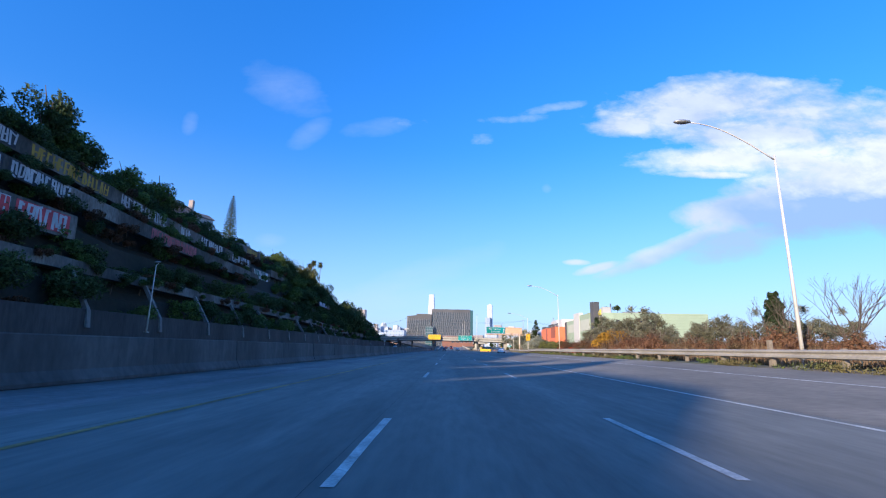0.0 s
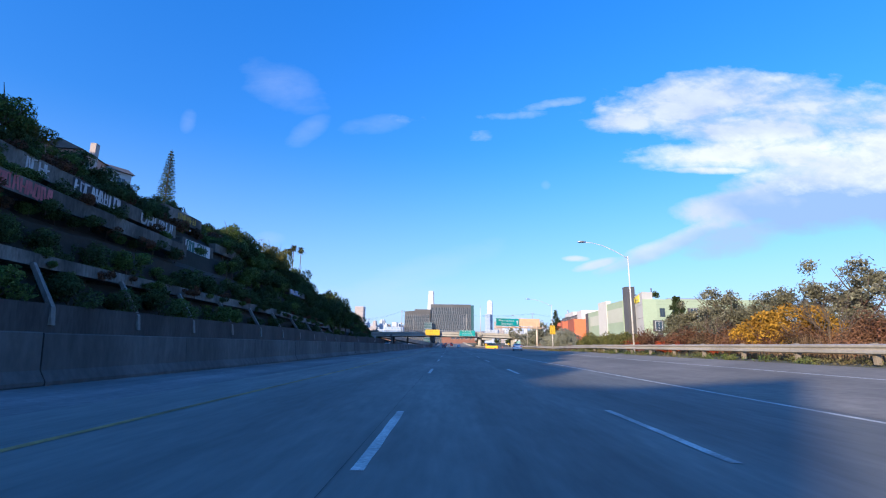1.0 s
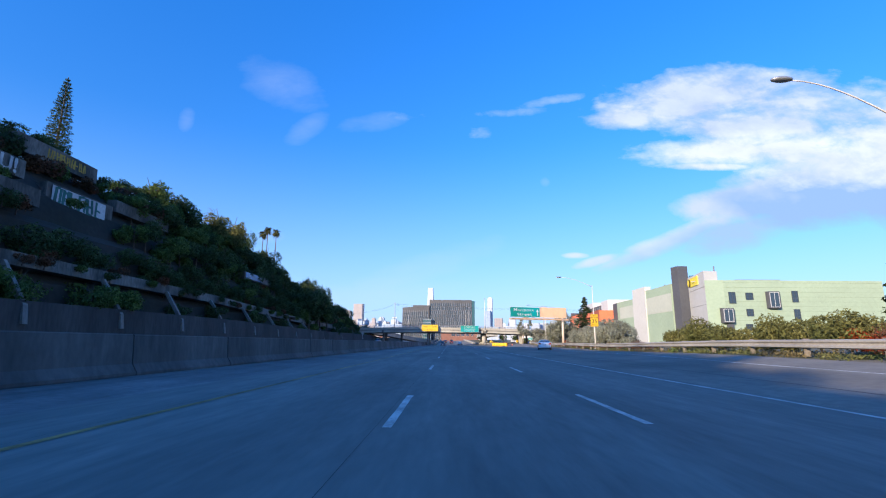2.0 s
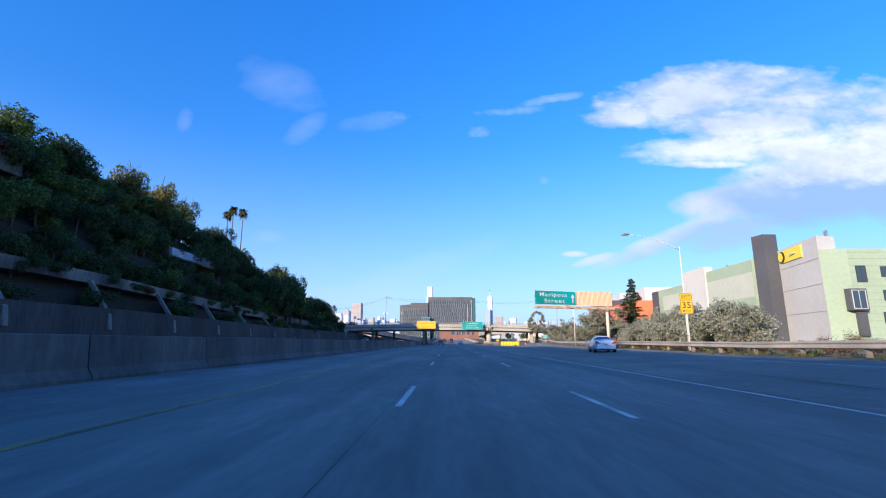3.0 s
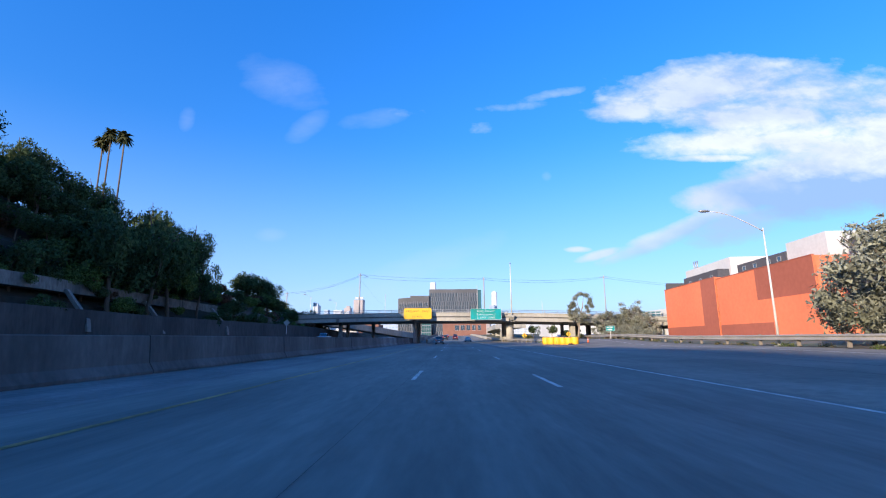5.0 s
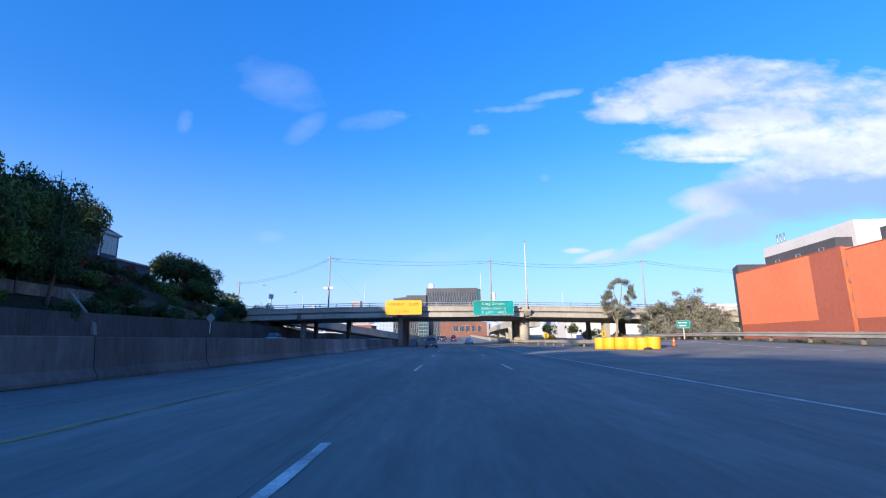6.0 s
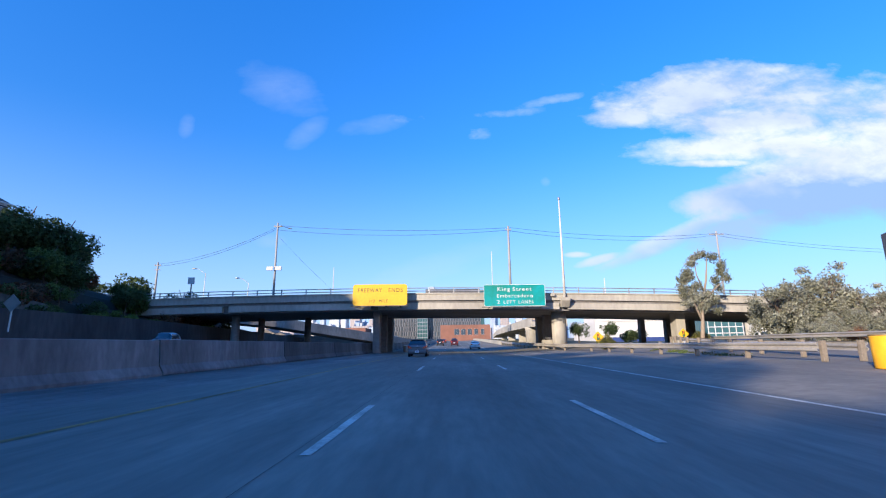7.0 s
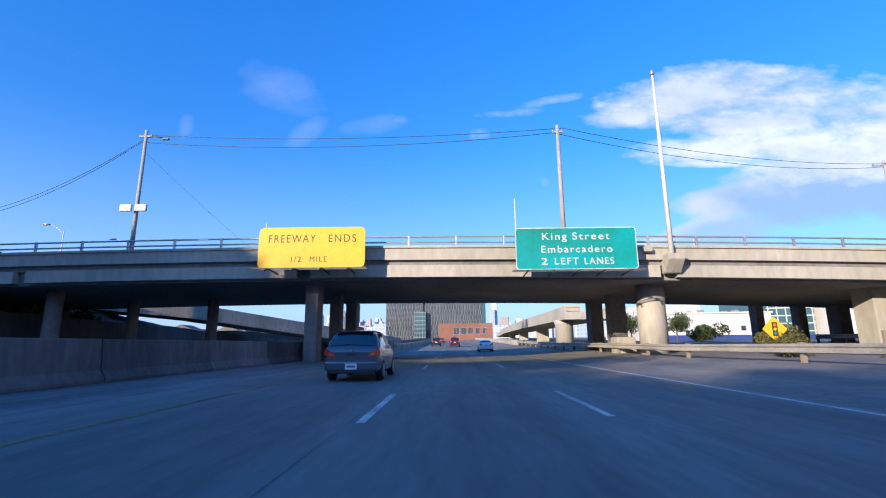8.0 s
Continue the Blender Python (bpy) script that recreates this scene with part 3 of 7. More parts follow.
UP_Y, UP_Z = [-2, 40, 49, 71, 101, 140], [23.0, 21.9, 21.2, 19.9, 18.8, 18.4]


def low_top(y):
    return lerp_table(y, LOW_Y, LOW_Z)


def mid_z(y):
    return lerp_table(y, MID_Y, MID_Z)


def up_z(y):
    return lerp_table(y, UP_Y, UP_Z)


def flat(z):
    return lambda y: z


def beam(name, x, z0, z1, y0, y1, thick, material, label, line=flat(0.0)):
    """A terrace wall between two heights above a line that follows the hill."""
    bm = bmesh.new()
    prev = None
    for y in steps(y0, y1, max(2, int((y1 - y0) / 4))):
        dz = line(y) + 0.10 * noise.noise(Vector((y * 0.2, x, 0)))
        ring = [bm.verts.new(p) for p in ((x, y, z0 + dz), (x - 0.12, y, z1 + dz), (x - thick, y, z1 + dz), (x - thick, y, z0 + dz))]
        if prev:
            for k in range(4):
                bm.faces.new((prev[k], prev[(k + 1) % 4], ring[(k + 1) % 4], ring[k]))
        else:
            bm.faces.new(ring)
        prev = ring
    bm.faces.new(prev[::-1])
    bmesh.ops.recalc_face_normals(bm, faces=bm.faces[:])
    return tagged(link_mesh(name, bm, material), label, "retaining wall", "terrace walls", "structure")


beam("terrace_wall_low", -41.0, -1.3, 0.0, -110, 205, 1.6, M_TERRACE, "low terrace wall of pale weathered concrete", low_top)
bm = bmesh.new()
prev = None
for x, y, z in ((-41.0, 205.1, 7.0), (-40.8, 209, 6.9), (-39.6, 214, 6.7), (-38.4, 218, 6.4), (-37.0, 221.5, 6.0), (-36.0, 226, 5.4), (-35.4, 230, 4.8)):
    ring = [bm.verts.new(p) for p in ((x, y, z - 1.2), (x - 0.1, y, z), (x - 1.4, y, z), (x - 1.4, y, z - 1.2))]
    if prev:
        for k in range(4):
            bm.faces.new((prev[k], prev[(k + 1) % 4], ring[(k + 1) % 4], ring[k]))
    prev = ring
bm.faces.new(prev[::-1])
bmesh.ops.recalc_face_normals(bm, faces=bm.faces[:])
tagged(link_mesh("terrace_wall_end", bm, M_TERRACE), "end of the low terrace wall dipping down", "retaining wall", "terrace walls", "structure")
beam_2 = beam("terrace_wall_middle", -43.8, -0.9, 1.0, -2, 104, 1.5, M_TERRACE, "middle terrace wall covered with painted letters", mid_z)
beam_2b = beam("terrace_wall_short", -43.6, 14.0, 15.5, 153, 168, 1.5, M_TERRACE, "short terrace wall with blue and white paint")
beam_3 = beam("terrace_wall_upper", -46.0, -1.0, 1.0, -2, 104, 1.5, M_TERRACE, "upper terrace wall with large white painted letters", up_z)
beam_4 = beam("terrace_wall_top", -50.0, 22.4, 24.5, 106.5, 118.5, 1.5, M_TERRACE, "top terrace wall with ochre painted letters")
beam_5 = beam("terrace_wall_top", -50.0, 22.0, 23.6, 124, 135, 1.5, M_TERRACE, "top terrace wall with pale painted letters")

# sloping ribs under the low terrace wall
bm = bmesh.new()
pts = [((0.34, 0.27), 1.9), ((0.10, 0.23), 3.6), ((-2.5, 0.17), 7.8)]
rings = []
for (xo, hw), z in pts:
    back = xo - 0.5
    rings.append([bm.verts.new(p) for p in ((xo, -hw, z), (xo, hw, z), (min(back, xo - 0.45), hw, z), (min(back, xo - 0.45), -hw, z))])
for a, b in zip(rings, rings[1:]):
    for k in range(4):
        bm.faces.new((a[k], a[(k + 1) % 4], b[(k + 1) % 4], b[k]))
bm.faces.new(rings[-1])
bmesh.ops.recalc_face_normals(bm, faces=bm.faces[:])
rib = tagged(link_mesh("wall_rib", bm, M_RIB), "sloping concrete rib carrying the terrace wall", "wall rib", "wall ribs", "structure")
rib.matrix_basis = pose(-38.2, 61.8, 0.6) @ Matrix.Diagonal((1, 1, (low_top(61.8) - 1.6) / 7.8, 1))
RIB_SIZE = Matrix.Diagonal((1, 1, 7.8 / (low_top(61.8) - 1.6), 1))
copy_thing(rib, pose(-36.2, 219.5, 0.4) @ RIB_SIZE @ Matrix.Diagonal((0.8, 0.8, 0.58, 1)))
for n in range(-12, 13):
    if n:
        yr = 61.8 + 12.2 * n
        copy_thing(rib, pose(wall_x(yr) - 0.2, yr, 0.6) @ RIB_SIZE @ Matrix.Diagonal((1, 1, (low_top(yr) - 1.6) / 7.8, 1)))

# painted letters on the terrace walls
GRAF = {"white": mat("white_spray_paint", (0.5, 0.5, 0.5), 0.8, 0.3, 1.5), "yellow": mat("ochre_spray_paint", (0.42, 0.27, 0.04), 0.8, 0.3, 1.5),
        "red": mat("red_spray_paint", (0.5, 0.06, 0.07), 0.8, 0.3, 1.5), "pink": mat("pink_spray_paint", (0.45, 0.13, 0.14), 0.8, 0.3, 1.5), "blue": mat("blue_spray_paint", (0.30, 0.42, 0.66), 0.8, 0.35, 1.5),
        "black": mat("black_spray_paint", (0.03, 0.03, 0.035), 0.8, 0.3, 1.5), "green": mat("green_spray_paint", (0.04, 0.13, 0.11), 0.8, 0.35, 1.5)}


def scrawl(y0, y1, x, z0, z1, colour, wall, seed, backing=None, line=flat(0.0)):
    """Unreadable painted writing: slanted bars in pairs, as tall as the letters are."""
    rng = random.Random(seed)
    bm = bmesh.new()
    y = y0
    h = z1 - z0
    lean = 0.12 / 2.2

    def bar(ya, yb, za, zb, w, out):
        d = Vector((0, yb - ya, zb - za))
        nrm = Vector((0, -d.z, d.y)).normalized() * w / 2
        c = []
        for p in ((ya, za), (yb, zb)):
            for s in (-1, 1):
                q = Vector((0, p[0], p[1])) + s * nrm
                c.append(bm.verts.new((x + out - lean * (q.z - z0), q.y, q.z + line(q.y))))
        bm.faces.new((c[0], c[1], c[3], c[2]))

    while y < y1 - 0.5:
        w = rng.uniform(0.75, 1.25) * h * 0.55
        t = rng.uniform(0.2, 0.3) * h * 0.75
        bar(y, y + rng.uniform(-0.1, 0.2), z0, z1, t, 0.02)
        kind = rng.random()
        if kind < 0.7:
            bar(y + w * 0.6, y + w * 0.6 + rng.uniform(-0.25, 0.25), z0 + rng.uniform(0, 0.2) * h, z1, t * 0.9, 0.024)
        for zz in rng.sample([0.08, 0.5, 0.92], rng.choice((1, 2))):
            bar(y, y + w * 0.6, z0 + zz * h, z0 + (zz + rng.uniform(-0.15, 0.15)) * h, t * 0.7, 0.028)
        y += w
    ob = link_mesh("painted_writing", bm, GRAF[colour], wall, colour + " painted writing on concrete")
    if backing:
        b2 = bmesh.new()
        c = [b2.verts.new((x + 0.012 - lean * (z - z0), yy, z + line(yy))) for yy, z in ((y0 - 0.4, z0 - 0.1), (y1, z0 - 0.1), (y1, z1 + 0.1), (y0 - 0.4, z1 + 0.1))]
        b2.faces.new(c)
        link_mesh("painted_patch", b2, GRAF[backing], wall, backing + " painted patch on concrete")
    return ob


scrawl(35, 46, -45.98, -0.75, 0.8, "white", beam_3, 1, "black", up_z)
scrawl(48, 60, -45.98, -0.75, 0.75, "yellow", beam_3, 2, None, up_z)
scrawl(62, 73, -45.98, -0.75, 0.75, "white", beam_3, 3, None, up_z)
scrawl(76.5, 80, -45.98, -0.7, 0.7, "white", beam_3, 4, None, up_z)
scrawl(83, 92, -45.98, -0.8, 0.8, "white", beam_3, 5, "black", up_z)
letters("UHURU!", 2.15, GRAF["white"], beam_3, "painted_letter", at=(-45.9, 99.0, up_z(99) - 0.8), spacing=1.0, thick=0.01, turn=(90, 0, 90), heavy=0.2)
scrawl(33, 43, -43.78, -0.7, 0.75, "white", beam_2, 6, "black", mid_z)
scrawl(44, 51, -43.78, -0.75, 0.75, "white", beam_2, 16, "black", mid_z)
scrawl(66, 78, -43.78, -0.7, 0.8, "pink", beam_2, 7, None, mid_z)
scrawl(110.5, 117, -49.98, 22.9, 24.1, "yellow", beam_4, 10)
scrawl(125, 134, -49.98, 22.3, 23.4, "white", beam_5, 11)
scrawl(154, 162, -43.58, 14.3, 15.3, "white", beam_2b, 12, "blue")

# further panels between the terraces
panel = beam("terrace_wall_panel", -42.2, 12.1, 14.8, 34, 51, 1.4, M_TERRACE, "terrace wall panel with red and white paint")
scrawl(36, 43, -42.18, 12.5, 14.4, "red", panel, 13, "white")
scrawl(44, 50, -42.18, 12.5, 14.4, "white", panel, 14, "red")
panel_b = beam("terrace_wall_panel", -47.0, 14.5, 19.0, 108, 118.5, 1.4, M_TERRACE, "tall terrace wall panel painted in white, black and green")
scrawl(108.6, 117.6, -46.98, 14.8, 16.2, "white", panel_b, 15, "black")
scrawl(109, 117, -46.88, 16.6, 18.7, "green", panel_b, 17, "white")
beam("terrace_wall_panel", -47.0, 18.5, 20.2, 119, 131, 1.4, M_TERRACE, "terrace wall panel half covered by shrubs")

# ---- overpass ----
FACE, BACK = 246.0, 264.0


def crest(x):
    return -0.00042 * (x + 8) ** 2


def across(name, x0, x1, y0, y1, z0, z1, material, parent, label="", n=40, follow=True):
    bm = bmesh.new()
    prev = None
    for x in steps(x0, x1, n):
        c = crest(x) if follow else 0
        ring = [bm.verts.new(p) for p in ((x, y0, z0 + c), (x, y1, z0 + c), (x, y1, z1 + c), (x, y0, z1 + c))]
        if prev:
            for k in range(4):
                bm.faces.new((prev[k], prev[(k + 1) % 4], ring[(k + 1) % 4], ring[k]))
        else:
            bm.faces.new(ring)
        prev = ring
    bm.faces.new(prev[::-1])
    bmesh.ops.recalc_face_normals(bm, faces=bm.faces[:])
    return part(name, bm, material, parent, label)


bridge = thing("overpass", (0, 0, 0), "concrete street overpass with round piers and steel handrail", "overpass", kind="structure")
X0, X1 = -62, 70
across("deck", X0, X1, FACE + 0.25, BACK - 0.25, 5.95, 6.55, M_CONC_SHADED, bridge)
across("parapet", X0, X1, FACE - 0.05, FACE + 0.25, 6.28, 7.15, M_CONC_LIGHT, bridge, "pale concrete parapet", 44)
across("cornice", X0, X1, FACE - 0.16, FACE + 0.2, 7.02, 7.17, M_CONC_LIGHT, bridge)
across("parapet", X0, X1, BACK - 0.25, BACK + 0.05, 6.28, 7.15, M_CONC_LIGHT, bridge)
spans = [(-62, -42.3), (-41.7, -28.2), (-27.4, -10.1), (-9.2, 12.6), (13.6, 28.0), (28.8, 48), (48.6, 70)]
for a, b in spans:
    across("edge_girder", a, b, FACE + 0.12, FACE + 0.6, 5.22, 5.97, M_CONC_LIGHT, bridge, "pale concrete edge girder", 10)
    across("edge_girder", a, b, BACK - 0.6, BACK - 0.12, 5.22, 5.97, M_CONC_LIGHT, bridge, "", 10)
across("soffit", X0, X1, FACE + 0.6, BACK - 0.6, 5.08, 5.98, M_CONC_SHADED, bridge, "shaded flat concrete underside")

def column(x, y, r, top, material, square=False):
    base = gz(x, y) - 0.2
    bm = bmesh.new()
    if square:
        add_box(bm, x - r, x + r, y - r * 1.5, y + r * 1.5, base, top, 0.04)
    else:
        add_tube(bm, [(x, y, base), (x, y, top)], [r, r], 28)
    part("pier", bm, material, bridge, "round concrete pier" if not square else "square concrete pier")


for x, y, r, sq in ((13.1, 249.2, 0.9, False), (12.9, 255.5, 0.55, True), (13.0, 261.5, 0.55, True), (-9.7, 249.0, 0.43, True), (-9.75, 255.4, 0.42, True), (-9.8, 261.8, 0.5, True),
                    (-27.7, 249.0, 0.5, False), (-27.7, 257.0, 0.45, False), (-21.3, 258.0, 0.45, False), (28.6, 262.4, 0.36, True), (32.4, 262.2, 0.36, True), (35.2, 261.1, 0.5, True), (28.0, 249.5, 0.55, True),
                    (-42, 249.2, 0.6, True), (-42, 259.2, 0.6, True), (48.3, 249.2, 0.6, True), (48.3, 259.2, 0.6, True)):
    # piers out of the sun get the copy darkened as shade
    column(x, y, r, 5.1 + crest(x), M_CONC_SHADED if x < 10 or y > 252 else M_CONC_LIGHT, sq)
part("pier_footing", box(11.6, 13.0, 252.0, 253.4, 0.0, 1.5, 0.12), M_CONC_LIGHT, bridge)

# handrail on the parapet: two pipes and posts
for z in (7.42, 7.78):
    bm = bmesh.new()
    add_tube(bm, [(x, FACE + 0.1, z + crest(x)) for x in steps(X0, X1, 60)], 0.055, 8)
    part("rail_pipe", bm, M_STEEL, bridge, "grey steel handrail pipe")
for x in steps(-60, 69, 43):
    part("rail_post", box(x - 0.06, x + 0.06, FACE + 0.03, FACE + 0.17, 7.14 + crest(x), 7.84 + crest(x), 0.015), M_STEEL, bridge, "grey steel rail post")
bm = bmesh.new()
side_line = [(0.3, 6.38), (-0.80, 6.38), (-0.80, 6.02), (-0.12, 5.25), (0.3, 5.25)]
ends = [[bm.verts.new((x, FACE + q, z)) for q, z in side_line] for x in (12.75, 13.75)]
bm.faces.new(ends[0])
bm.faces.new(ends[1][::-1])
for k in range(5):
    bm.faces.new((ends[0][k], ends[1][k], ends[1][(k + 1) % 5], ends[0][(k + 1) % 5]))
bmesh.ops.recalc_face_normals(bm, faces=bm.faces[:])
bmesh.ops.bevel(bm, geom=bm.edges[:], offset=0.03, segments=2, affect="EDGES")
part("mast_bracket", bm, M_CONC_LIGHT, bridge, "tapered concrete corbel")
part("drain_box", box(11.5, 12.0, FACE - 0.45, FACE - 0.05, 6.55, 6.85, 0.04), M_CONC_LIGHT, bridge)

# ---- signs on the overpass ----


def rounded_panel(w, h, r, depth=0.05):
    """An upright plate facing -y with rounded corners, centred on its own origin."""
    bm = bmesh.new()
    pts = []
    for cx, cz, a0 in ((w / 2 - r, h / 2 - r, 0), (-w / 2 + r, h / 2 - r, 90), (-w / 2 + r, -h / 2 + r, 180), (w / 2 - r, -h / 2 + r, 270)):
        for k in range(5):
            a = radians(a0 + 22.5 * k)
            pts.append((cx + r * math.cos(a), cz + r * math.sin(a)))
    f = [bm.verts.new((x, -depth / 2, z)) for x, z in pts]
    b = [bm.verts.new((x, depth / 2, z)) for x, z in pts]
    bm.faces.new(f)
    bm.faces.new(b[::-1])
    for k in range(len(pts)):
        bm.faces.new((f[k], f[(k + 1) % len(pts)], b[(k + 1) % len(pts)], b[k]))
    bmesh.ops.recalc_face_normals(bm, faces=bm.faces[:])
    return bm


def border(w, h, r, width, out):
    """A thin raised frame line just inside a plate's rim."""
    bm = bmesh.new()
    rings = []
    for inset in (0.0, width):
        ring = []
        rr = max(0.02, r - inset)
        for cx, cz, a0 in ((w / 2 - r, h / 2 - r, 0), (-w / 2 + r, h / 2 - r, 90), (-w / 2 + r, -h / 2 + r, 180), (w / 2 - r, -h / 2 + r, 270)):
            for k in range(5):
                a = radians(a0 + 22.5 * k)
                ring.append(bm.verts.new((cx + rr * math.cos(a), out, cz + rr * math.sin(a))))
        rings.append(ring)
    n = len(rings[0])
    for k in range(n):
        bm.faces.new((rings[0][k], rings[0][(k + 1) % n], rings[1][(k + 1) % n], rings[1][k]))
    bmesh.ops.recalc_face_normals(bm, faces=bm.faces[:])
    return bm


M_GRIMY = mat("grimy_steel", (0.13, 0.13, 0.125), 0.7, 0.3, 2.0, metal=0.3)


def walkway(parent, w, z, posts):
    bm = bmesh.new()
    add_box(bm, -w / 2 - 0.2, w / 2 + 0.2, -0.55, -0.47, z - 0.04, z + 0.02)
    add_box(bm, -w / 2 - 0.2, w / 2 + 0.2, -0.12, -0.06, z - 0.04, z + 0.02)
    part("light_rail", bm, M_GRIMY, parent, "grimy steel rail below the sign")
    for x in posts:
        bm = bmesh.new()
        add_tube(bm, [(x, 1.2, z - 0.12), (x, -0.5, z - 0.02)], 0.045, 6)
        add_tube(bm, [(x, -0.5, z - 0.02), (x - 0.12, -0.75, z - 0.18)], 0.05, 6)
        part("sign_bracket", bm, M_DARKSTEEL, parent)


ysign = thing("freeway_sign", (-8.75, 244.7, 6.85), "yellow warning sign with black letters hung on the overpass", "road sign")
part("plate", rounded_panel(6.45, 2.5, 0.32), M_YSIGN, ysign, "yellow sign plate")
letters("FREEWAY", 0.68, M_SIGNBLACK, ysign, at=(-1.22, -0.03, 0.32), spacing=1.25, heavy=0.0, width=2.84)
letters("ENDS", 0.68, M_SIGNBLACK, ysign, at=(1.83, -0.03, 0.32), spacing=1.25, heavy=0.0, width=1.66)
letters("1/2", 0.48, M_SIGNBLACK, ysign, at=(-0.96, -0.03, -0.88), spacing=1.1, heavy=0.0, width=0.62)
letters("MILE", 0.48, M_SIGNBLACK, ysign, at=(0.42, -0.03, -0.88), spacing=1.3, heavy=0.0, width=1.02)
walkway(ysign, 6.4, -1.32, (-2.4, -0.8, 0.8, 2.4))

gsign = thing("freeway_sign", (7.1, 244.7, 6.62), "green guide sign with white letters hung on the overpass", "road sign")
part("plate", rounded_panel(7.2, 2.55, 0.2), M_GSIGN, gsign, "faded green sign plate")
part("rim", border(7.2, 2.55, 0.2, 0.045, -0.031), M_SIGNWHITE, gsign, "white border line")
for word, x, z, size, w in (("King", -1.28, 0.53, 0.62, 1.46), ("Street", 0.90, 0.53, 0.62, 2.22), ("Embarcadero", 0.02, -0.25, 0.60, 4.2), ("2", -1.92, -0.97, 0.58, 0.36), ("LEFT", -0.62, -0.97, 0.58, 1.40), ("LANES", 1.30, -0.97, 0.58, 1.72)):
    letters(word, size, M_SIGNWHITE, gsign, at=(x, -0.03, z), spacing=1.22, heavy=0.004, width=w)
walkway(gsign, 7.3, -1.36, (-3.0, -1.5, 0.0, 1.5, 3.0))

# ---- exit sign on a billboard frame ----
bill = thing("exit_sign", (20.95, 148.6, 0.5), "green street exit sign with tan panel on a single steel post", "road sign")
bm = bmesh.new()
add_tube(bm, [(0, 0, -0.5), (0, 0, 5.9)], [0.19, 0.17], 16)
part("post", bm, mat("tan_painted_post", (0.62, 0.50, 0.38), 0.7, 0.15, 1.0), bill, "tan painted round post")
bill.scale = (1.13, 1.13, 0.98)
bill_turn = radians(17)
W_G, W_T = 6.25, 6.0

SK = Matrix.Rotation(bill_turn, 4, "Z") @ Matrix.Diagonal((0.87, 1, 1, 1))


def placed(bm, x, z, y=0.0):
    bmesh.ops.transform(bm, matrix=SK @ Matrix.Translation((x, y, z)), verts=bm.verts[:])
    return bm


ZC = 6.45
part("green_plate", placed(rounded_panel(W_G, 1.95, 0.14), -8.18, ZC + 0.06, -0.25), M_GSIGN, bill, "green sign plate")
part("rim", placed(border(W_G, 1.95, 0.14, 0.06, -0.032), -8.18, ZC + 0.06, -0.25), M_SIGNWHITE, bill, "white border line")
bm = bmesh.new()
n = 60
prev = None
for i in range(n + 1):
    x = -W_T / 2 + W_T * i / n
    yy = -0.03 if i % 2 else 0.03
    ring = [bm.verts.new((x, yy, -0.98)), bm.verts.new((x, yy, 0.98))]
    if prev:
        bm.faces.new((prev[0], ring[0], ring[1], prev[1]))
    prev = ring
part("tan_panel", placed(bm, -2.2, ZC + 0.10, -0.2), M_TAN, bill, "tan corrugated back panel")
bm = bmesh.new()
add_box(bm, -11.3, 1.2, -0.15, 0.15, ZC - 1.35, ZC - 1.1, 0.02)
add_box(bm, -11.3, 1.6, -0.95, -0.85, ZC - 1.18, ZC - 1.08, 0.01)
part("truss", placed(bm, 0, 0), M_TAN, bill, "tan steel beam")
for i in range(9):
    bm = bmesh.new()
    add_tube(bm, [(0, 0.1, 0.05), (0, -0.9, 0.05), (0, -0.1, -0.28)], 0.04, 6)
    part("bracket", placed(bm, -10.9 + i * 1.5, ZC - 1.15), M_STEEL, bill)
for x, y_, z, w in ((-6.9, -1.0, ZC - 0.92, 0.5),):
    part("sign_light", placed(box(-w / 2, w / 2, -0.15, 0.15, -0.08, 0.08, 0.03), x, z, y_), M_STEEL, bill, "grey sign lamp")
letters("Mariposa", 0.74, M_SIGNWHITE, bill, at=(0, 0, 0), spacing=1.2, heavy=0.006, width=4.1, place=SK @ Matrix.Translation((-8.5, -0.29, ZC + 0.24)))
letters("Street", 0.74, M_SIGNWHITE, bill, at=(0, 0, 0), spacing=1.2, heavy=0.006, width=3.05, place=SK @ Matrix.Translation((-8.35, -0.29, ZC - 0.58)))
bm = bmesh.new()
vs_ = [bm.verts.new((x, 0, z)) for x, z in ((-0.09, -0.6), (0.09, -0.6), (0.09, 0.1), (0.3, 0.1), (0, 0.58), (-0.3, 0.1), (-0.09, 0.1))]
bm.faces.new(vs_)
part("arrow", placed(bm, -5.55, ZC + 0.05, -0.287), M_SIGNWHITE, bill, "white up arrow")

# ---- small signs ----


def post_sign(name, at, label, h_post, plates):
    ob = thing(name, at, label, "road sign")
    part("post", box(-0.05, 0.05, 0.02, 0.1, -0.5, h_post, 0.01), M_POLE, ob, "pale metal post")
    for w, h, z, mtl, lab in plates:
        part("plate", (lambda b: (bmesh.ops.translate(b, vec=(0, -0.02, z), verts=b.verts[:]), b)[1])(rounded_panel(w, h, 0.09, 0.03)), mtl, ob, lab)
        part("rim", (lambda b: (bmesh.ops.translate(b, vec=(0, -0.02, z), verts=b.verts[:]), b)[1])(border(w * 0.95, h * 0.95, 0.07, 0.03, -0.02)), M_SIGNBLACK if mtl == M_YSIGN else M_SIGNWHITE, ob)
    return ob


ex = post_sign("exit_speed_sign", (19.6, 124.42, 0.95), "yellow exit speed sign in front of a lamp pole", 3.9, [(1.08, 0.5, 4.05, M_YSIGN, "yellow upper plate"), (1.08, 1.22, 3.17, M_YSIGN, "yellow lower plate")])
letters("EXIT", 0.34, M_SIGNBLACK, ex, at=(0, -0.045, 3.93), spacing=1.15, heavy=0.006)
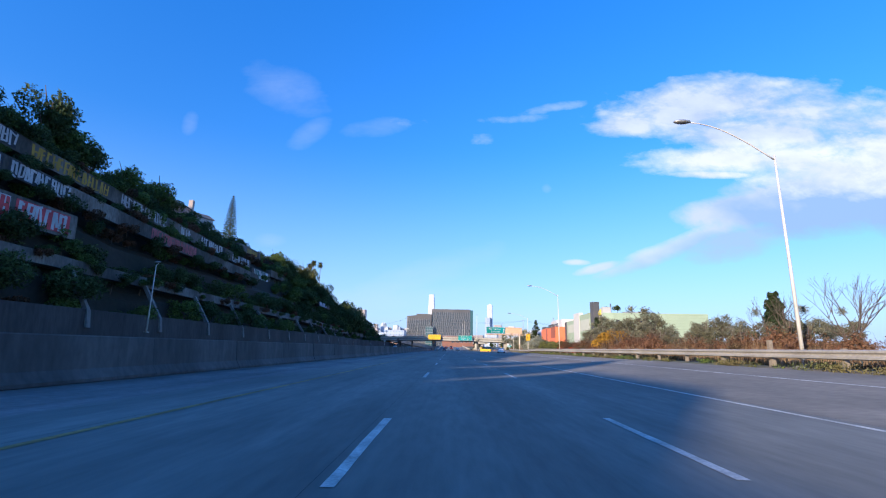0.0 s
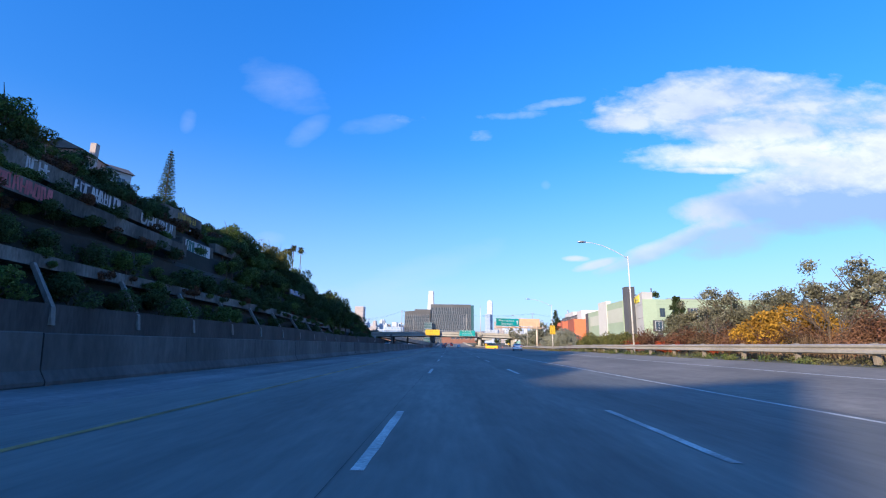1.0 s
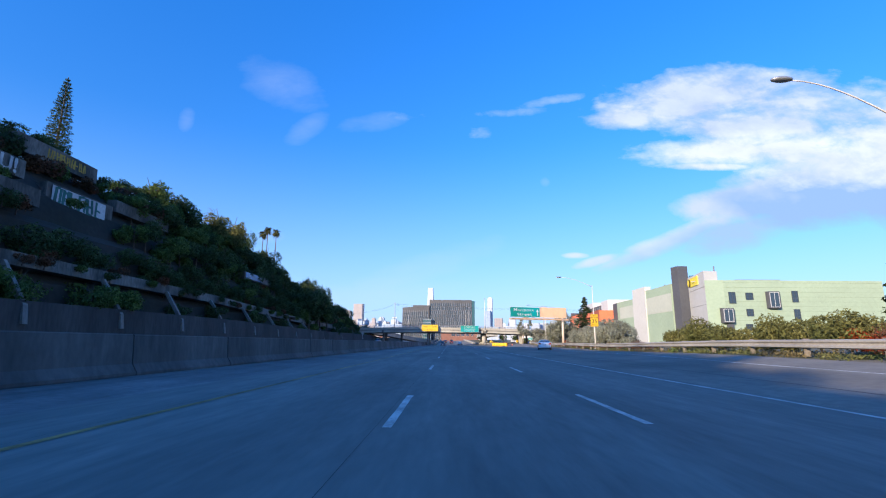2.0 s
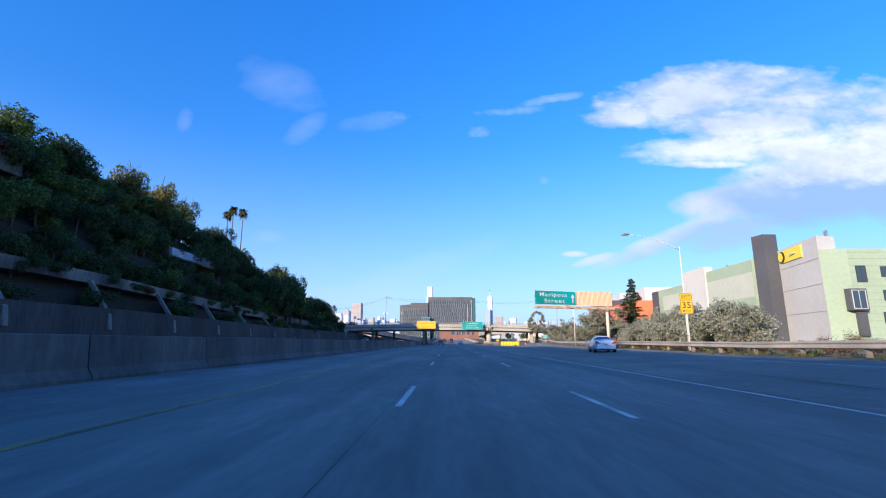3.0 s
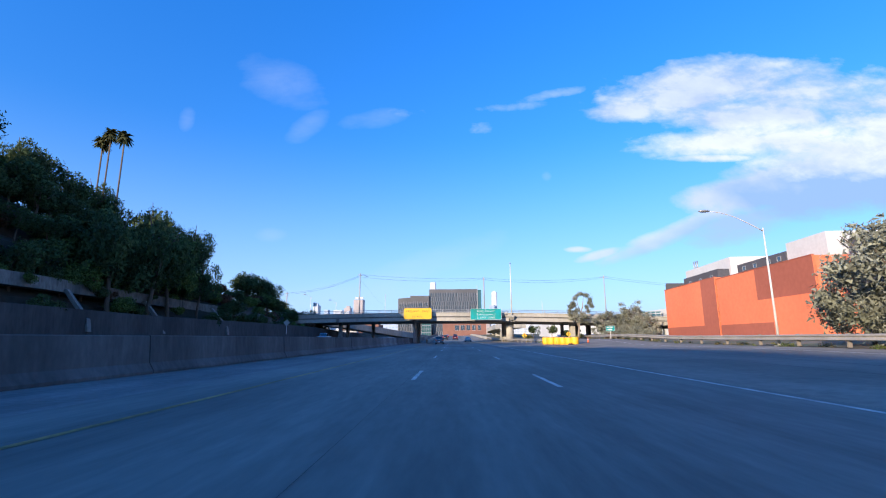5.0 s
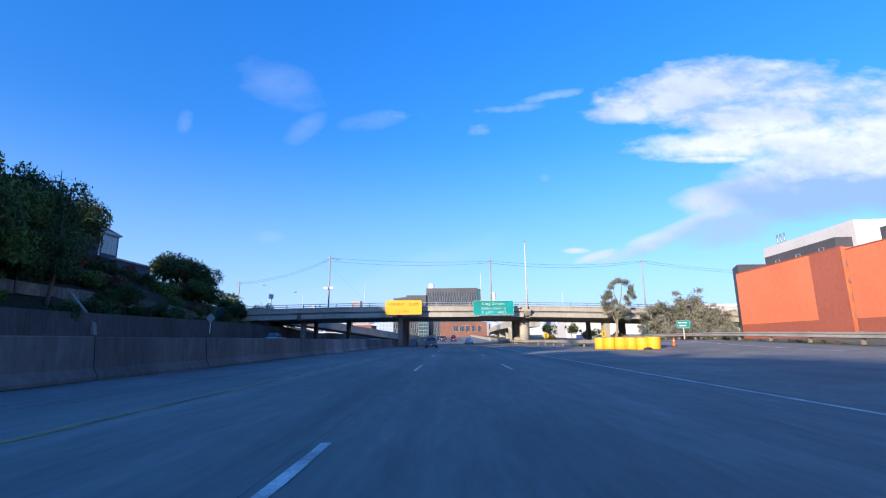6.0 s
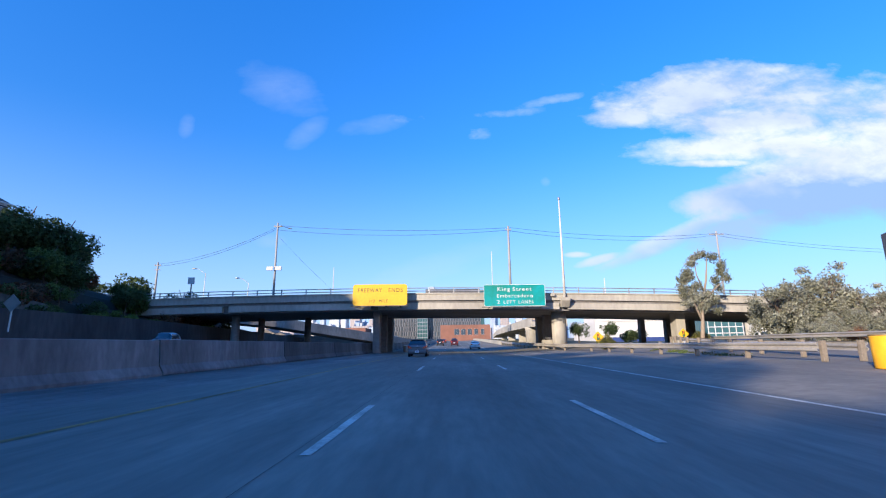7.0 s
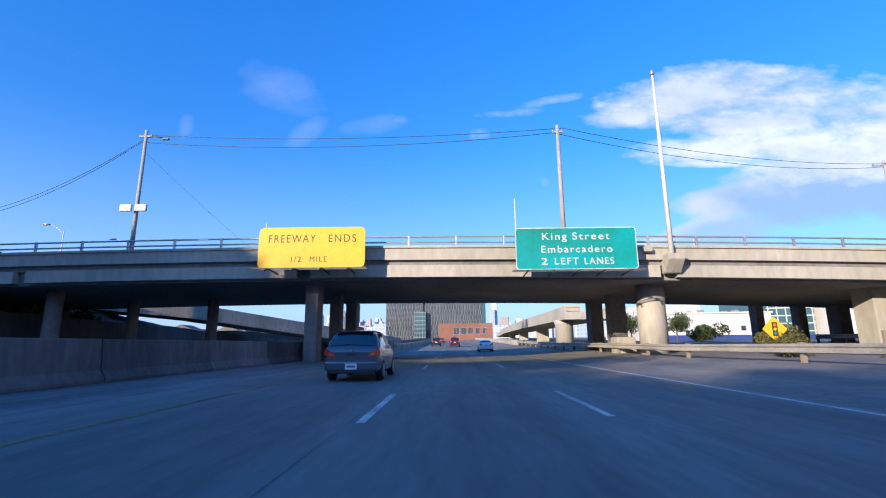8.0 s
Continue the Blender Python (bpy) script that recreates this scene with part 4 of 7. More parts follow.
letters("35", 0.75, M_SIGNBLACK, ex, at=(0, -0.045, 3.05), spacing=1.1, heavy=0.018)
letters("M.P.H.", 0.24, M_SIGNBLACK, ex, at=(0, -0.045, 2.72), spacing=1.1, heavy=0.004)

gs = thing("street_sign", (26.3, 217.0, 0.95), "small green sign with white writing above a hedge", "road sign")
part("post", box(-0.05, 0.05, 0.02, 0.1, 0, 1.9, 0.01), M_POLE, gs)
part("plate", (lambda b: (bmesh.ops.translate(b, vec=(0, 0, 1.7), verts=b.verts[:]), b)[1])(rounded_panel(1.5, 0.85, 0.06, 0.03)), M_GSIGN, gs, "green plate")
for z in (1.88, 1.55):
    for x0, x1 in ((-0.6, -0.2), (-0.12, 0.42)) if z > 1.7 else ((-0.5, 0.3),):
        part("writing_bar", box(x0, x1, -0.03, -0.017, z - 0.07, z + 0.07), M_SIGNWHITE, gs, "white writing")
part("rim", (lambda b: (bmesh.ops.translate(b, vec=(0, 0, 1.7), verts=b.verts[:]), b)[1])(border(1.48, 0.83, 0.06, 0.03, -0.019)), M_SIGNWHITE, gs)


def diamond_sign(at, size, face, label, pictogram=True, post=1.6):
    ob = thing("diamond_sign", at, label, "road sign")
    part("post", box(-0.04, 0.04, 0.02, 0.09, 0, post, 0.01), M_POLE, ob)
    b = rounded_panel(size, size, 0.06, 0.03)
    bmesh.ops.transform(b, matrix=Matrix.Translation((0, -0.01, post)) @ Matrix.Rotation(radians(45), 4, "Y"), verts=b.verts[:])
    part("plate", b, face, ob)
    if pictogram:
        part("pictogram", box(-0.13, 0.13, -0.036, -0.028, post - 0.33, post + 0.33, 0.003), M_SIGNBLACK, ob, "black signal pictogram")
        for k, c in enumerate(("red", "gold", "green")):
            bm = bmesh.new()
            bmesh.ops.create_circle(bm, cap_ends=True, segments=14, radius=0.075, matrix=Matrix.Translation((0, -0.04, post + 0.2 - 0.2 * k)) @ Matrix.Rotation(radians(90), 4, "X"))
            part("pictogram_dot", bm, {"red": M_CONE, "gold": M_YSIGN, "green": M_GSIGN}[c], ob)
    return ob


diamond_sign((15.2, 240.5, 0.72), 0.85, M_YSIGN, "yellow diamond signal-ahead sign behind a guardrail", True, 0.95)
diamond_sign((25.6, 243.4, 0.95), 0.85, M_YSIGN, "yellow diamond signal-ahead sign beside the ramp", True, 1.0)
diamond_sign((-31.4, 222.5, 2.2), 0.9, M_STEEL, "grey back of a diamond sign on the wall", False, 2.0)

# ---- guardrails ----
WBEAM = [(0, -0.16), (0.045, -0.13), (0.045, -0.07), (0.0, -0.02), (0.0, 0.02), (0.045, 0.07), (0.045, 0.13), (0, 0.16), (-0.012, 0.16), (0.03, 0.12), (0.03, 0.075), (-0.015, 0.02), (-0.015, -0.02), (0.03, -0.075), (0.03, -0.12), (-0.012, -0.16)]
M_RAIL = mat("weathered_guardrail_steel", (0.42, 0.39, 0.34), 0.6, 0.22, 1.2, metal=0.25, bump=0.1)
post_mesh = None


def guardrail(points, label, flip=False, spacing=3.8):
    global post_mesh
    pts = [Vector(p) for p in points]
    dense = []
    for a, b in zip(pts, pts[1:]):
        k = max(1, int((b - a).length / 3.8))
        dense += [a.lerp(b, i / k) for i in range(k)]
    dense.append(pts[-1])
    dense = [Vector((p.x, p.y, gz(p.x, p.y))) for p in dense]
    ob = thing("guardrail", dense[0], label, "guardrail")
    local = [p - dense[0] + Vector((0, 0, 0.55)) for p in dense]
    prof = [(-a, b) for a, b in WBEAM] if not flip else WBEAM
    part("rail", sweep([(a * 1.6, b * 1.15) for a, b in prof], local), M_RAIL, ob, "weathered corrugated steel rail")
    if post_mesh is None:
        bm = box(-0.09, 0.09, -0.08, 0.08, 0, 0.78, 0.012)
        post_mesh = bpy.data.meshes.new("rail_post")
        bm.to_mesh(post_mesh)
        bm.free()
        post_mesh.materials.append(M_WOOD)
    off = -0.18 if flip else 0.18
    for p in dense:
        q = new("rail_post", post_mesh)
        q.parent = ob
        q.location = p - dense[0] + Vector((off, 0, 0))
    return ob


guardrail([(rail_x(y), y, 0) for y in (-60, 20, 48, 75, 100, 120, 135, 150, 171, 186, 200, 215, 230, 246, 262)], "long weathered steel guardrail along the exit ramp")
guardrail([(13.6, 208.5, 0), (13.4, 222, 0), (12.9, 236, 0), (12.0, 243, 0), (11.5, 252, 0), (11.0, 300, 0), (11.0, 350, 0)], "steel guardrail round the gore and pier")
guardrail([(15.4, 208.5, 0), (17.2, 220, 0), (20.5, 232, 0), (25.5, 246, 0)], "low steel guardrail along the ramp inner edge", flip=True)

# ---- crash barrels and cone ----


def lathe(profile, sides=24):
    bm = bmesh.new()
    rings = [[bm.verts.new((r * math.cos(2 * math.pi * k / sides), r * math.sin(2 * math.pi * k / sides), z)) for k in range(sides)] for r, z in profile]
    for a, b in zip(rings, rings[1:]):
        for k in range(sides):
            f = bm.faces.new((a[k], a[(k + 1) % sides], b[(k + 1) % sides], b[k]))
            f.smooth = True
    bm.faces.new(rings[0][::-1])
    bm.faces.new(rings[-1])
    return bm


barrel = thing("crash_barrel", (12.85, 204.6, gz(12.85, 204.6)), "yellow sand-filled crash barrel with a dusty flat lid", "crash barrel", "crash barrels")
part("drum", lathe([(0.49, 0.0), (0.515, 0.03), (0.525, 0.5), (0.535, 0.93), (0.535, 0.965), (0.525, 0.975)], 28), M_BARREL, barrel)
part("lid", lathe([(0.545, 0.965), (0.55, 0.985), (0.545, 1.005), (0.50, 1.02), (0.2, 1.03)], 28), mat("dusty_barrel_lid", (0.30, 0.235, 0.12), 0.85, 0.4, 2.0), barrel, "dusty brown lid")
part("seam", box(-0.012, 0.012, -0.545, -0.51, 0.03, 0.96, 0.004), mat("barrel_seam", (0.30, 0.17, 0.01), 0.7, 0.2, 2.0), barrel)
ROW = Vector((3.35, -3.05, 0.0))
for i in range(1, 6):
    q = Vector((12.85, 204.6, 0)) + ROW * (i / 5)
    copy_thing(barrel, pose(q.x, q.y, gz(q.x, q.y), 0, 0, 50 - 37 * i))
for i in range(5):
    q = Vector((13.45, 205.2, 0)) + ROW * ((i + 0.55) / 5.2)
    copy_thing(barrel, pose(q.x, q.y, gz(q.x, q.y), 0, 0, 23 * i))
bag = thing("sandbag", (15.55, 201.2, gz(15.55, 201.2)), "black sandbag slumped beside yellow barrels", "sandbag")
bm = bmesh.new()
bmesh.ops.create_icosphere(bm, subdivisions=3, radius=0.3)
for v_ in bm.verts:
    v_.co.z = max(-0.06, v_.co.z * 0.55) + 0.06
    v_.co.x *= 1.3 + 0.15 * noise.noise(v_.co * 6)
part("sack", bm, M_BLACK, bag)
cone = thing("traffic_cone", (18.3, 202.6, gz(18.3, 202.6)), "orange traffic cone on a square black base", "traffic cone")
part("base", box(-0.19, 0.19, -0.19, 0.19, 0, 0.04, 0.01), M_BLACK, cone)
part("body", lathe([(0.14, 0.04), (0.135, 0.08), (0.03, 0.72), (0.02, 0.74)]), M_CONE, cone, "orange cone body")
part("sleeve", lathe([(0.087, 0.40), (0.066, 0.53)]), M_SIGNWHITE, cone, "pale reflective sleeve")

# ---- street lamps ----


def street_lamp(x, y, h=8.5, reach=3.9, drop=1.2, head_up=1.15, z=None):
    base = gz(x, y) - 0.1 if z is None else z
    ob = thing("street_lamp", (x, y, base), "tall pale metal street lamp with a curved arm", "street lamp", "street lamps")
    part("pole", tube([(0, 0, 0), (0, 0, h)], [0.088, 0.045], 12), M_POLE, ob)
    part("base_plate", box(-0.22, 0.22, -0.22, 0.22, 0, 0.12, 0.02), M_STEEL, ob)
    arm = []
    for i in range(9):
        s = i / 8
        arm.append((-reach * s, -0.25 * s, h - 0.25 + (head_up + 0.2) * math.sin(s * math.pi / 2)))
    part("arm", tube(arm, [0.036 - 0.0015 * i for i in range(9)], 8), M_POLE, ob)
    bm = bmesh.new()
    bmesh.ops.create_uvsphere(bm, u_segments=14, v_segments=8, radius=0.5, matrix=Matrix.Translation((-reach - 0.3, -0.25, h + head_up - 0.02)) @ Matrix.Diagonal((0.85, 0.36, 0.2, 1)))
    for f in bm.faces:
        f.smooth = True
    part("lamp_head", bm, M_STEEL, ob, "grey cobra lamp head")
    return ob


street_lamp(14.9, 23.2, h=10.0, reach=4.1, head_up=1.6)
street_lamp(16.1, 74.5, h=9.1, reach=4.1, head_up=1.3)
street_lamp(19.6, 124.6, h=9.0, reach=4.5, head_up=1.1)
street_lamp(21.9, 169.4, h=8.4, head_up=1.25)
street_lamp(-37.6, 58.5, h=8.4, z=2.4, reach=-0.6, head_up=0.3)
marker = thing("marker_post", (14.25, 24.3, gz(14.2, 24)), "short weathered timber post behind the guardrail", "post")
part("post", box(-0.09, 0.09, -0.09, 0.09, -0.1, 1.15, 0.02), M_WOOD, marker)

# ---- mast, poles and wires on the overpass ----
mast = thing("light_mast", (13.2, FACE - 0.3, 6.35), "tall pale tapered metal mast on a bridge bracket", "light mast")
part("pole", tube([(0, 0, 0), (0, 0, 12.3)], [0.16, 0.07], 12), M_POLE, mast)
part("mast_head", lathe([(0.10, 12.2), (0.14, 12.3), (0.14, 12.5), (0.05, 12.55)]), M_STEEL, mast)


def utility_pole(x, y, z0, z1, label, arms=((0.0, 0.9),), r=0.16):
    ob = thing("utility_pole", (x, y, z0), label, "utility pole", "utility poles")
    part("pole", tube([(0, 0, 0), (0, 0, z1 - z0)], [r, r * 0.7], 10), M_WOODPOLE, ob)
    for dz, w in arms:
        part("cross_arm", box(-w, w, -0.06, 0.06, z1 - z0 - 0.55 - dz, z1 - z0 - 0.42 - dz, 0.01), M_WOODPOLE, ob)
        for s in (-1, 1):
            part("insulator", (lambda b: (bmesh.ops.translate(b, vec=(s * w * 0.9, 0, z1 - z0 - 0.42 - dz), verts=b.verts[:]), b)[1])(lathe([(0.04, 0), (0.06, 0.06), (0.03, 0.14)], 8)), M_STEEL, ob)
    return ob


poleL = utility_pole(-23.5, 249.9, 6.4, 17.25, "pale utility pole with floodlight boxes on the bridge", ((0.0, 0.5),))
part("lamp_arm", tube([(0, 0, 10.2), (0.7, -0.2, 10.3), (1.6, -0.3, 10.05)], 0.04, 6), M_DARKSTEEL, poleL)
part("lamp_head", (lambda b: (bmesh.ops.translate(b, vec=(1.75, -0.3, 9.98), verts=b.verts[:]), b)[1])(box(-0.25, 0.25, -0.1, 0.1, -0.06, 0.06, 0.03)), M_DARKSTEEL, poleL)
for x in (-0.55, 0.55):
    part("flood_box", box(x - 0.42, x + 0.42, -0.45, -0.25, 4.35, 4.85, 0.03), M_WHITEWALL, poleL, "white sign box back")
utility_pole(6.9, 246.6, 6.4, 15.5, "grey wooden utility pole on the bridge", ((0.0, 0.35),), 0.17)
utility_pole(39.2, 258.0, 5.0, 17.2, "grey utility pole behind trees beside the bridge", ((0.0, 1.1),))
utility_pole(-44.5, 258.0, 6.3, 13.6, "dark utility pole behind the hill trees", ((0.0, 0.5), (0.7, 0.4)))
for x, y, z1 in ((-19.0, 262.5, 13.2), (6.1, 262.3, 15.4), (23.6, 262.5, 11.0)):
    ob = thing("thin_pole", (x, y, 6.5), "thin pale pole on the far bridge side", "pole")
    part("pole", tube([(0, 0, 0), (0, 0, z1 - 6.5)], [0.07, 0.05], 8), M_POLE, ob)
for x, h in ((-34.5, 11.3),):
    ob = thing("sign_back", (x, 250.0, 6.2), "pale back of a traffic sign on a dark post", "road sign")
    part("post", box(-0.06, 0.06, -0.06, 0.06, 0, 3.6, 0.01), M_DARKSTEEL, ob)
    part("plate", box(-0.45, 0.45, -0.12, -0.08, 2.9, 3.8, 0.02), M_WHITEWALL, ob)
    street_lamp(-32.3, 262.0, h=4.6, z=6.3, reach=1.4, head_up=0.7)
street_lamp(-39.3, 262.0, h=6.2, z=6.3, reach=1.4, head_up=0.7)


def wire(a, b, sag, label="thin dark overhead wire", r=0.02):
    pts = [Vector(a).lerp(Vector(b), i / 14) + Vector((0, 0, -sag * 4 * (i / 14) * (1 - i / 14))) for i in range(15)]
    return tagged(link_mesh("overhead_wire", tube(pts, r, 5), M_BLACK), label, "wire", "overhead wires")


for dx, dz, sg in ((0.35, -0.35, 0.5), (-0.3, -0.9, 0.7)):
    wire((-23.5 + dx, 249.9, 17.2 + dz), (6.9 + dx, 246.6, 15.5 + dz * 0.6), sg)
    wire((6.9 + dx, 246.6, 15.5 + dz * 0.6), (39.2 + dx, 258.0, 17.1 + dz * 0.6), sg + 0.3)
    wire((-44.5, 258, 13.5 + dz * 0.6), (-23.5 + dx, 249.9, 17.2 + dz), 0.9)
    wire((39.2 + dx, 258.0, 17.1 + dz * 0.6), (80, 262, 15 + dz), 0.9)
wire((-23.3, 249.9, 15.4), (-19.0, 262.5, 9.5), 0.2, "thin faint dark guy wire", 0.008)

# ---- buildings beside the ramp ----


def wall_block(name, corners, z0, z1, material, parent, label=""):
    """A prism on a ground outline of (x, y) corners."""
    bm = bmesh.new()
    a = [bm.verts.new((x, y, z0)) for x, y in corners]
    b = [bm.verts.new((x, y, z1)) for x, y in corners]
    n = len(corners)
    bm.faces.new(a[::-1])
    bm.faces.new(b)
    for k in range(n):
        bm.faces.new((a[k], a[(k + 1) % n], b[(k + 1) % n], b[k]))
    bmesh.ops.recalc_face_normals(bm, faces=bm.faces[:])
    return part(name, bm, material, parent, label)


def window_at(parent, m, w, h, bars=(1, 2), frame_mat=None, deep=0.12):
    """A window with frame, sill and glass on a wall; m puts its centre on the wall, its -y looking out."""
    fm = frame_mat or M_DARKSTEEL
    bm = bmesh.new()
    t = 0.07
    for x0, x1, z0, z1 in ((-w / 2, w / 2, h / 2 - t, h / 2), (-w / 2, w / 2, -h / 2, -h / 2 + t), (-w / 2, -w / 2 + t, -h / 2 + t, h / 2 - t), (w / 2 - t, w / 2, -h / 2 + t, h / 2 - t)):
        add_box(bm, x0, x1, -0.06, 0.02, z0, z1)
    for i in range(1, bars[0] + 1):
        x = -w / 2 + w * i / (bars[0] + 1)
        add_box(bm, x - 0.03, x + 0.03, -0.05, 0.02, -h / 2 + t, h / 2 - t)
    for i in range(1, bars[1] + 1):
        z = -h / 2 + h * i / (bars[1] + 1)
        add_box(bm, -w / 2 + t, w / 2 - t, -0.045, 0.02, z - 0.025, z + 0.025)
    bmesh.ops.transform(bm, matrix=m, verts=bm.verts[:])
    win = part("window", bm, fm, parent, "dark framed window")
    bm = box(-w / 2 + 0.03, w / 2 - 0.03, -0.025, -0.005, -h / 2 + 0.03, h / 2 - 0.03)
    bmesh.ops.transform(bm, matrix=m, verts=bm.verts[:])
    part("pane", bm, M_GLASS, win, "dark reflecting glass")
    return win


loft = thing("loft_building", (0, 0, 0.05), "modern grey and sage green building with charcoal stair tower", "building")
wall_block("wall", [(46.6, 150.4), (44.35, 140.3), (47.1, 141.0), (49.4, 150.4)], 0.6, 15.3, M_GREYWALL, loft, "pale grey stucco wall")
wall_block("tower", [(44.3, 152.2), (44.7, 150.2), (46.7, 150.3), (46.7, 152.2)], 0.6, 18.0, M_DARKWALL, loft, "charcoal stair tower")
wall_block("wall", [(44.3, 140.26), (47.3, 139.8), (75, 139.8), (75, 152), (49.5, 152), (47.25, 140.95), (44.4, 140.29)], 0.6, 13.4, M_GREENWALL, loft, "sage green siding wall")
for i in range(14):
    z = 1.2 + 0.9 * i
    bm = bmesh.new()
    add_box(bm, 47.3, 75, 139.775, 139.81, z, z + 0.035)
    part("siding_joint", bm, mat("siding_shadow_gap", (0.22, 0.27, 0.18), 0.9, 0.1) if i == 0 else bpy.data.materials["siding_shadow_gap"], loft)


def loft_x(y):
    return 44.2 + 0.026 * (y - 153)


for a, b, z0, top, mt, lab, out, back in ((152.6, 165.7, 0.6, 14.4, M_GREENWALL, "sage green wall", 0, 14), (165.7, 173.6, 13.0, 15.5, M_GREYWALL, "pale grey upper block", 0.2, 1.2), (165.7, 173.6, 0.6, 13.0, M_GREYWALL, "pale grey wall", 0.25, 14),
                                          (173.6, 186.0, 0.6, 13.2, M_GREENWALL, "sage green wall", 0, 14), (186.0, 189.6, 0.6, 13.2, M_DARKWALL, "charcoal end wall", 0, 14)):
    wall_block("wall", [(loft_x(a) - out, a), (loft_x(b) - out, b), (loft_x(b) + back, b), (loft_x(a) + back, a)], z0, top, mt, loft, lab)
for a, b, z0, z1 in ((152.8, 165.6, 8.4, 12.4), (173.7, 184.0, 8.4, 11.6)):
    wall_block("wall_band", [(loft_x(a) - 0.03, a), (loft_x(b) - 0.03, b), (loft_x(b) + 0.2, b), (loft_x(a) + 0.2, a)], z0, z1, mat("pale_sage_band", (0.46, 0.48, 0.40), 0.9, 0.08, 0.3, bump=0.1) if a < 160 else bpy.data.materials["pale_sage_band"], loft, "pale sage band")
M_SCORE = mat("dark_score_line", (0.25, 0.24, 0.22), 0.9, 0.1)
for z in (5.2, 8.8, 12.2):
    wall_block("score_line", [(46.55, 150.15), (44.4, 140.5), (44.36, 140.5), (46.51, 150.15)], z, z + 0.05, M_SCORE, loft)
S_FACE = lambda x, z: Matrix.Translation((x, 139.78, z))
for x, z, w, h in ((48.6, 10.0, 1.2, 2.2), (51.6, 10.3, 1.3, 1.4), (51.4, 7.2, 1.2, 1.4), (51.0, 4.3, 1.2, 1.5), (59.5, 10.3, 1.1, 2.2), (59.5, 6.8, 1.1, 2.2)):
    window_at(loft, S_FACE(x, z), w, h)
for x0, z0, z1 in ((46.2, 5.2, 8.0), (54.4, 8.0, 11.2)):
    part("bay_window", box(x0, x0 + 2.0, 139.0, 139.79, z0, z1, 0.03), M_DARKWALL, loft, "charcoal bay window box")
    window_at(loft, Matrix.Translation((x0 + 1.0, 138.99, (z0 + z1) / 2)), 1.6, z1 - z0 - 0.4, (1, 0), M_WHITEWALL)
part("lower_frame", box(47.1, 48.1, 139.3, 139.79, 2.0, 5.0, 0.03), M_DARKWALL, loft)
part("roof_unit", box(52, 60, 143.5, 145.5, 13.2, 14.1, 0.05), M_STEEL, loft)
part("banner", wall_block("yellow_banner", [(46.1, 148.8), (45.0, 143.9), (45.2, 143.9), (46.3, 148.8)], 13.1, 14.9, M_BANNER, loft, "plain yellow banner").data and box(45.2, 45.3, 145.2, 146.4, 13.9, 14.05), M_WHITEWALL, loft, "pale writing bar")
bm = bmesh.new()
bmesh.ops.create_circle(bm, cap_ends=True, segments=28, radius=0.85, matrix=Matrix.Translation((46.05, 148.9, 14.0)) @ Matrix.Rotation(radians(90 - 13), 4, "Z") @ Matrix.Rotation(radians(90), 4, "X"))
part("banner_disc", bm, M_SIGNBLACK, loft, "dark disc")
bm = bmesh.new()
bmesh.ops.create_circle(bm, cap_ends=True, segments=28, radius=0.72, matrix=Matrix.Translation((46.0, 149.1, 14.0)) @ Matrix.Rotation(radians(90 - 13), 4, "Z") @ Matrix.Rotation(radians(90), 4, "X"))
part("banner_disc", bm, M_BANNER, loft, "yellow disc")
for x, y in ((47.5, 142.5), (47.9, 143.2), (51, 170), (52.5, 171)):
    part("roof_vent", tube([(x, y, 13.2), (x, y, 16.6)], 0.13, 8), M_STEEL, loft)

loft.scale = (1, 1, 0.915)

warehouse = thing("warehouse", (0, 0, 0), "long orange stucco warehouse with brown-red panels", "building")
DX, DY = (44.8 - 41.37), (236.2 - 190.4)
DL = math.hypot(DX, DY)
ux, uy = DX / DL, DY / DL


def on_wall(s, out=0.0):
    """A point s metres from the near end of the orange wall, out metres in front of it."""
    return (41.37 + ux * s - uy * out, 190.4 + uy * s + ux * out)


def wall_panel(s0, s1, z0, z1, material, label, out=0.02, deep=0.3, parent=None):
    return wall_block("wall_panel", [on_wall(s0, out), on_wall(s1, out), on_wall(s1, -deep), on_wall(s0, -deep)], z0, z1, material, parent or warehouse, label)


wall_block("wall", [on_wall(23.8), on_wall(DL), on_wall(DL, -14), on_wall(23.8, -14)], 0.6, 10.9, M_ORANGE, warehouse, "orange stucco wall")
wall_block("wall", [on_wall(0), on_wall(23.2), on_wall(23.2, -14), on_wall(0, -14)], 0.6, 10.45, M_ORANGE, warehouse, "orange stucco wall")
wall_block("joint_wall", [on_wall(23.2, -0.5), on_wall(23.8, -0.5), on_wall(23.8, -14), on_wall(23.2, -14)], 0.6, 10.3, M_DARKWALL, warehouse, "dark recess between walls")
wall_panel(23.8, 29, 3.05, 10.92, M_RUST, "brown-red wall panel", 0.015)
wall_panel(23.8, DL - 0.05, 0.6, 3.05, M_RUST, "brown-red wall base", 0.012)
wall_panel(0, 12, 6.15, 10.47, M_RUST, "brown-red wall panel", 0.015)
wall_panel(9.0, 23.2, 0.6, 3.0, M_RUST, "brown-red wall base", 0.012)
for s0, s1, z in ((0, 23.2, 10.45), (23.8, DL, 10.9)):
    wall_block("coping", [on_wall(s0, 0.06), on_wall(s1, 0.06), on_wall(s1, -0.3), on_wall(s0, -0.3)], z + 0.025, z + 0.12, M_RUST, warehouse, "thin brown-red coping")
for k in range(5):
    px, py = on_wall(23.5, -0.3)
    part("junction_box", box(px - 0.12, px + 0.12, py - 0.12, py + 0.12, 1.2 + 1.9 * k, 1.8 + 1.9 * k, 0.02), M_STEEL, warehouse)
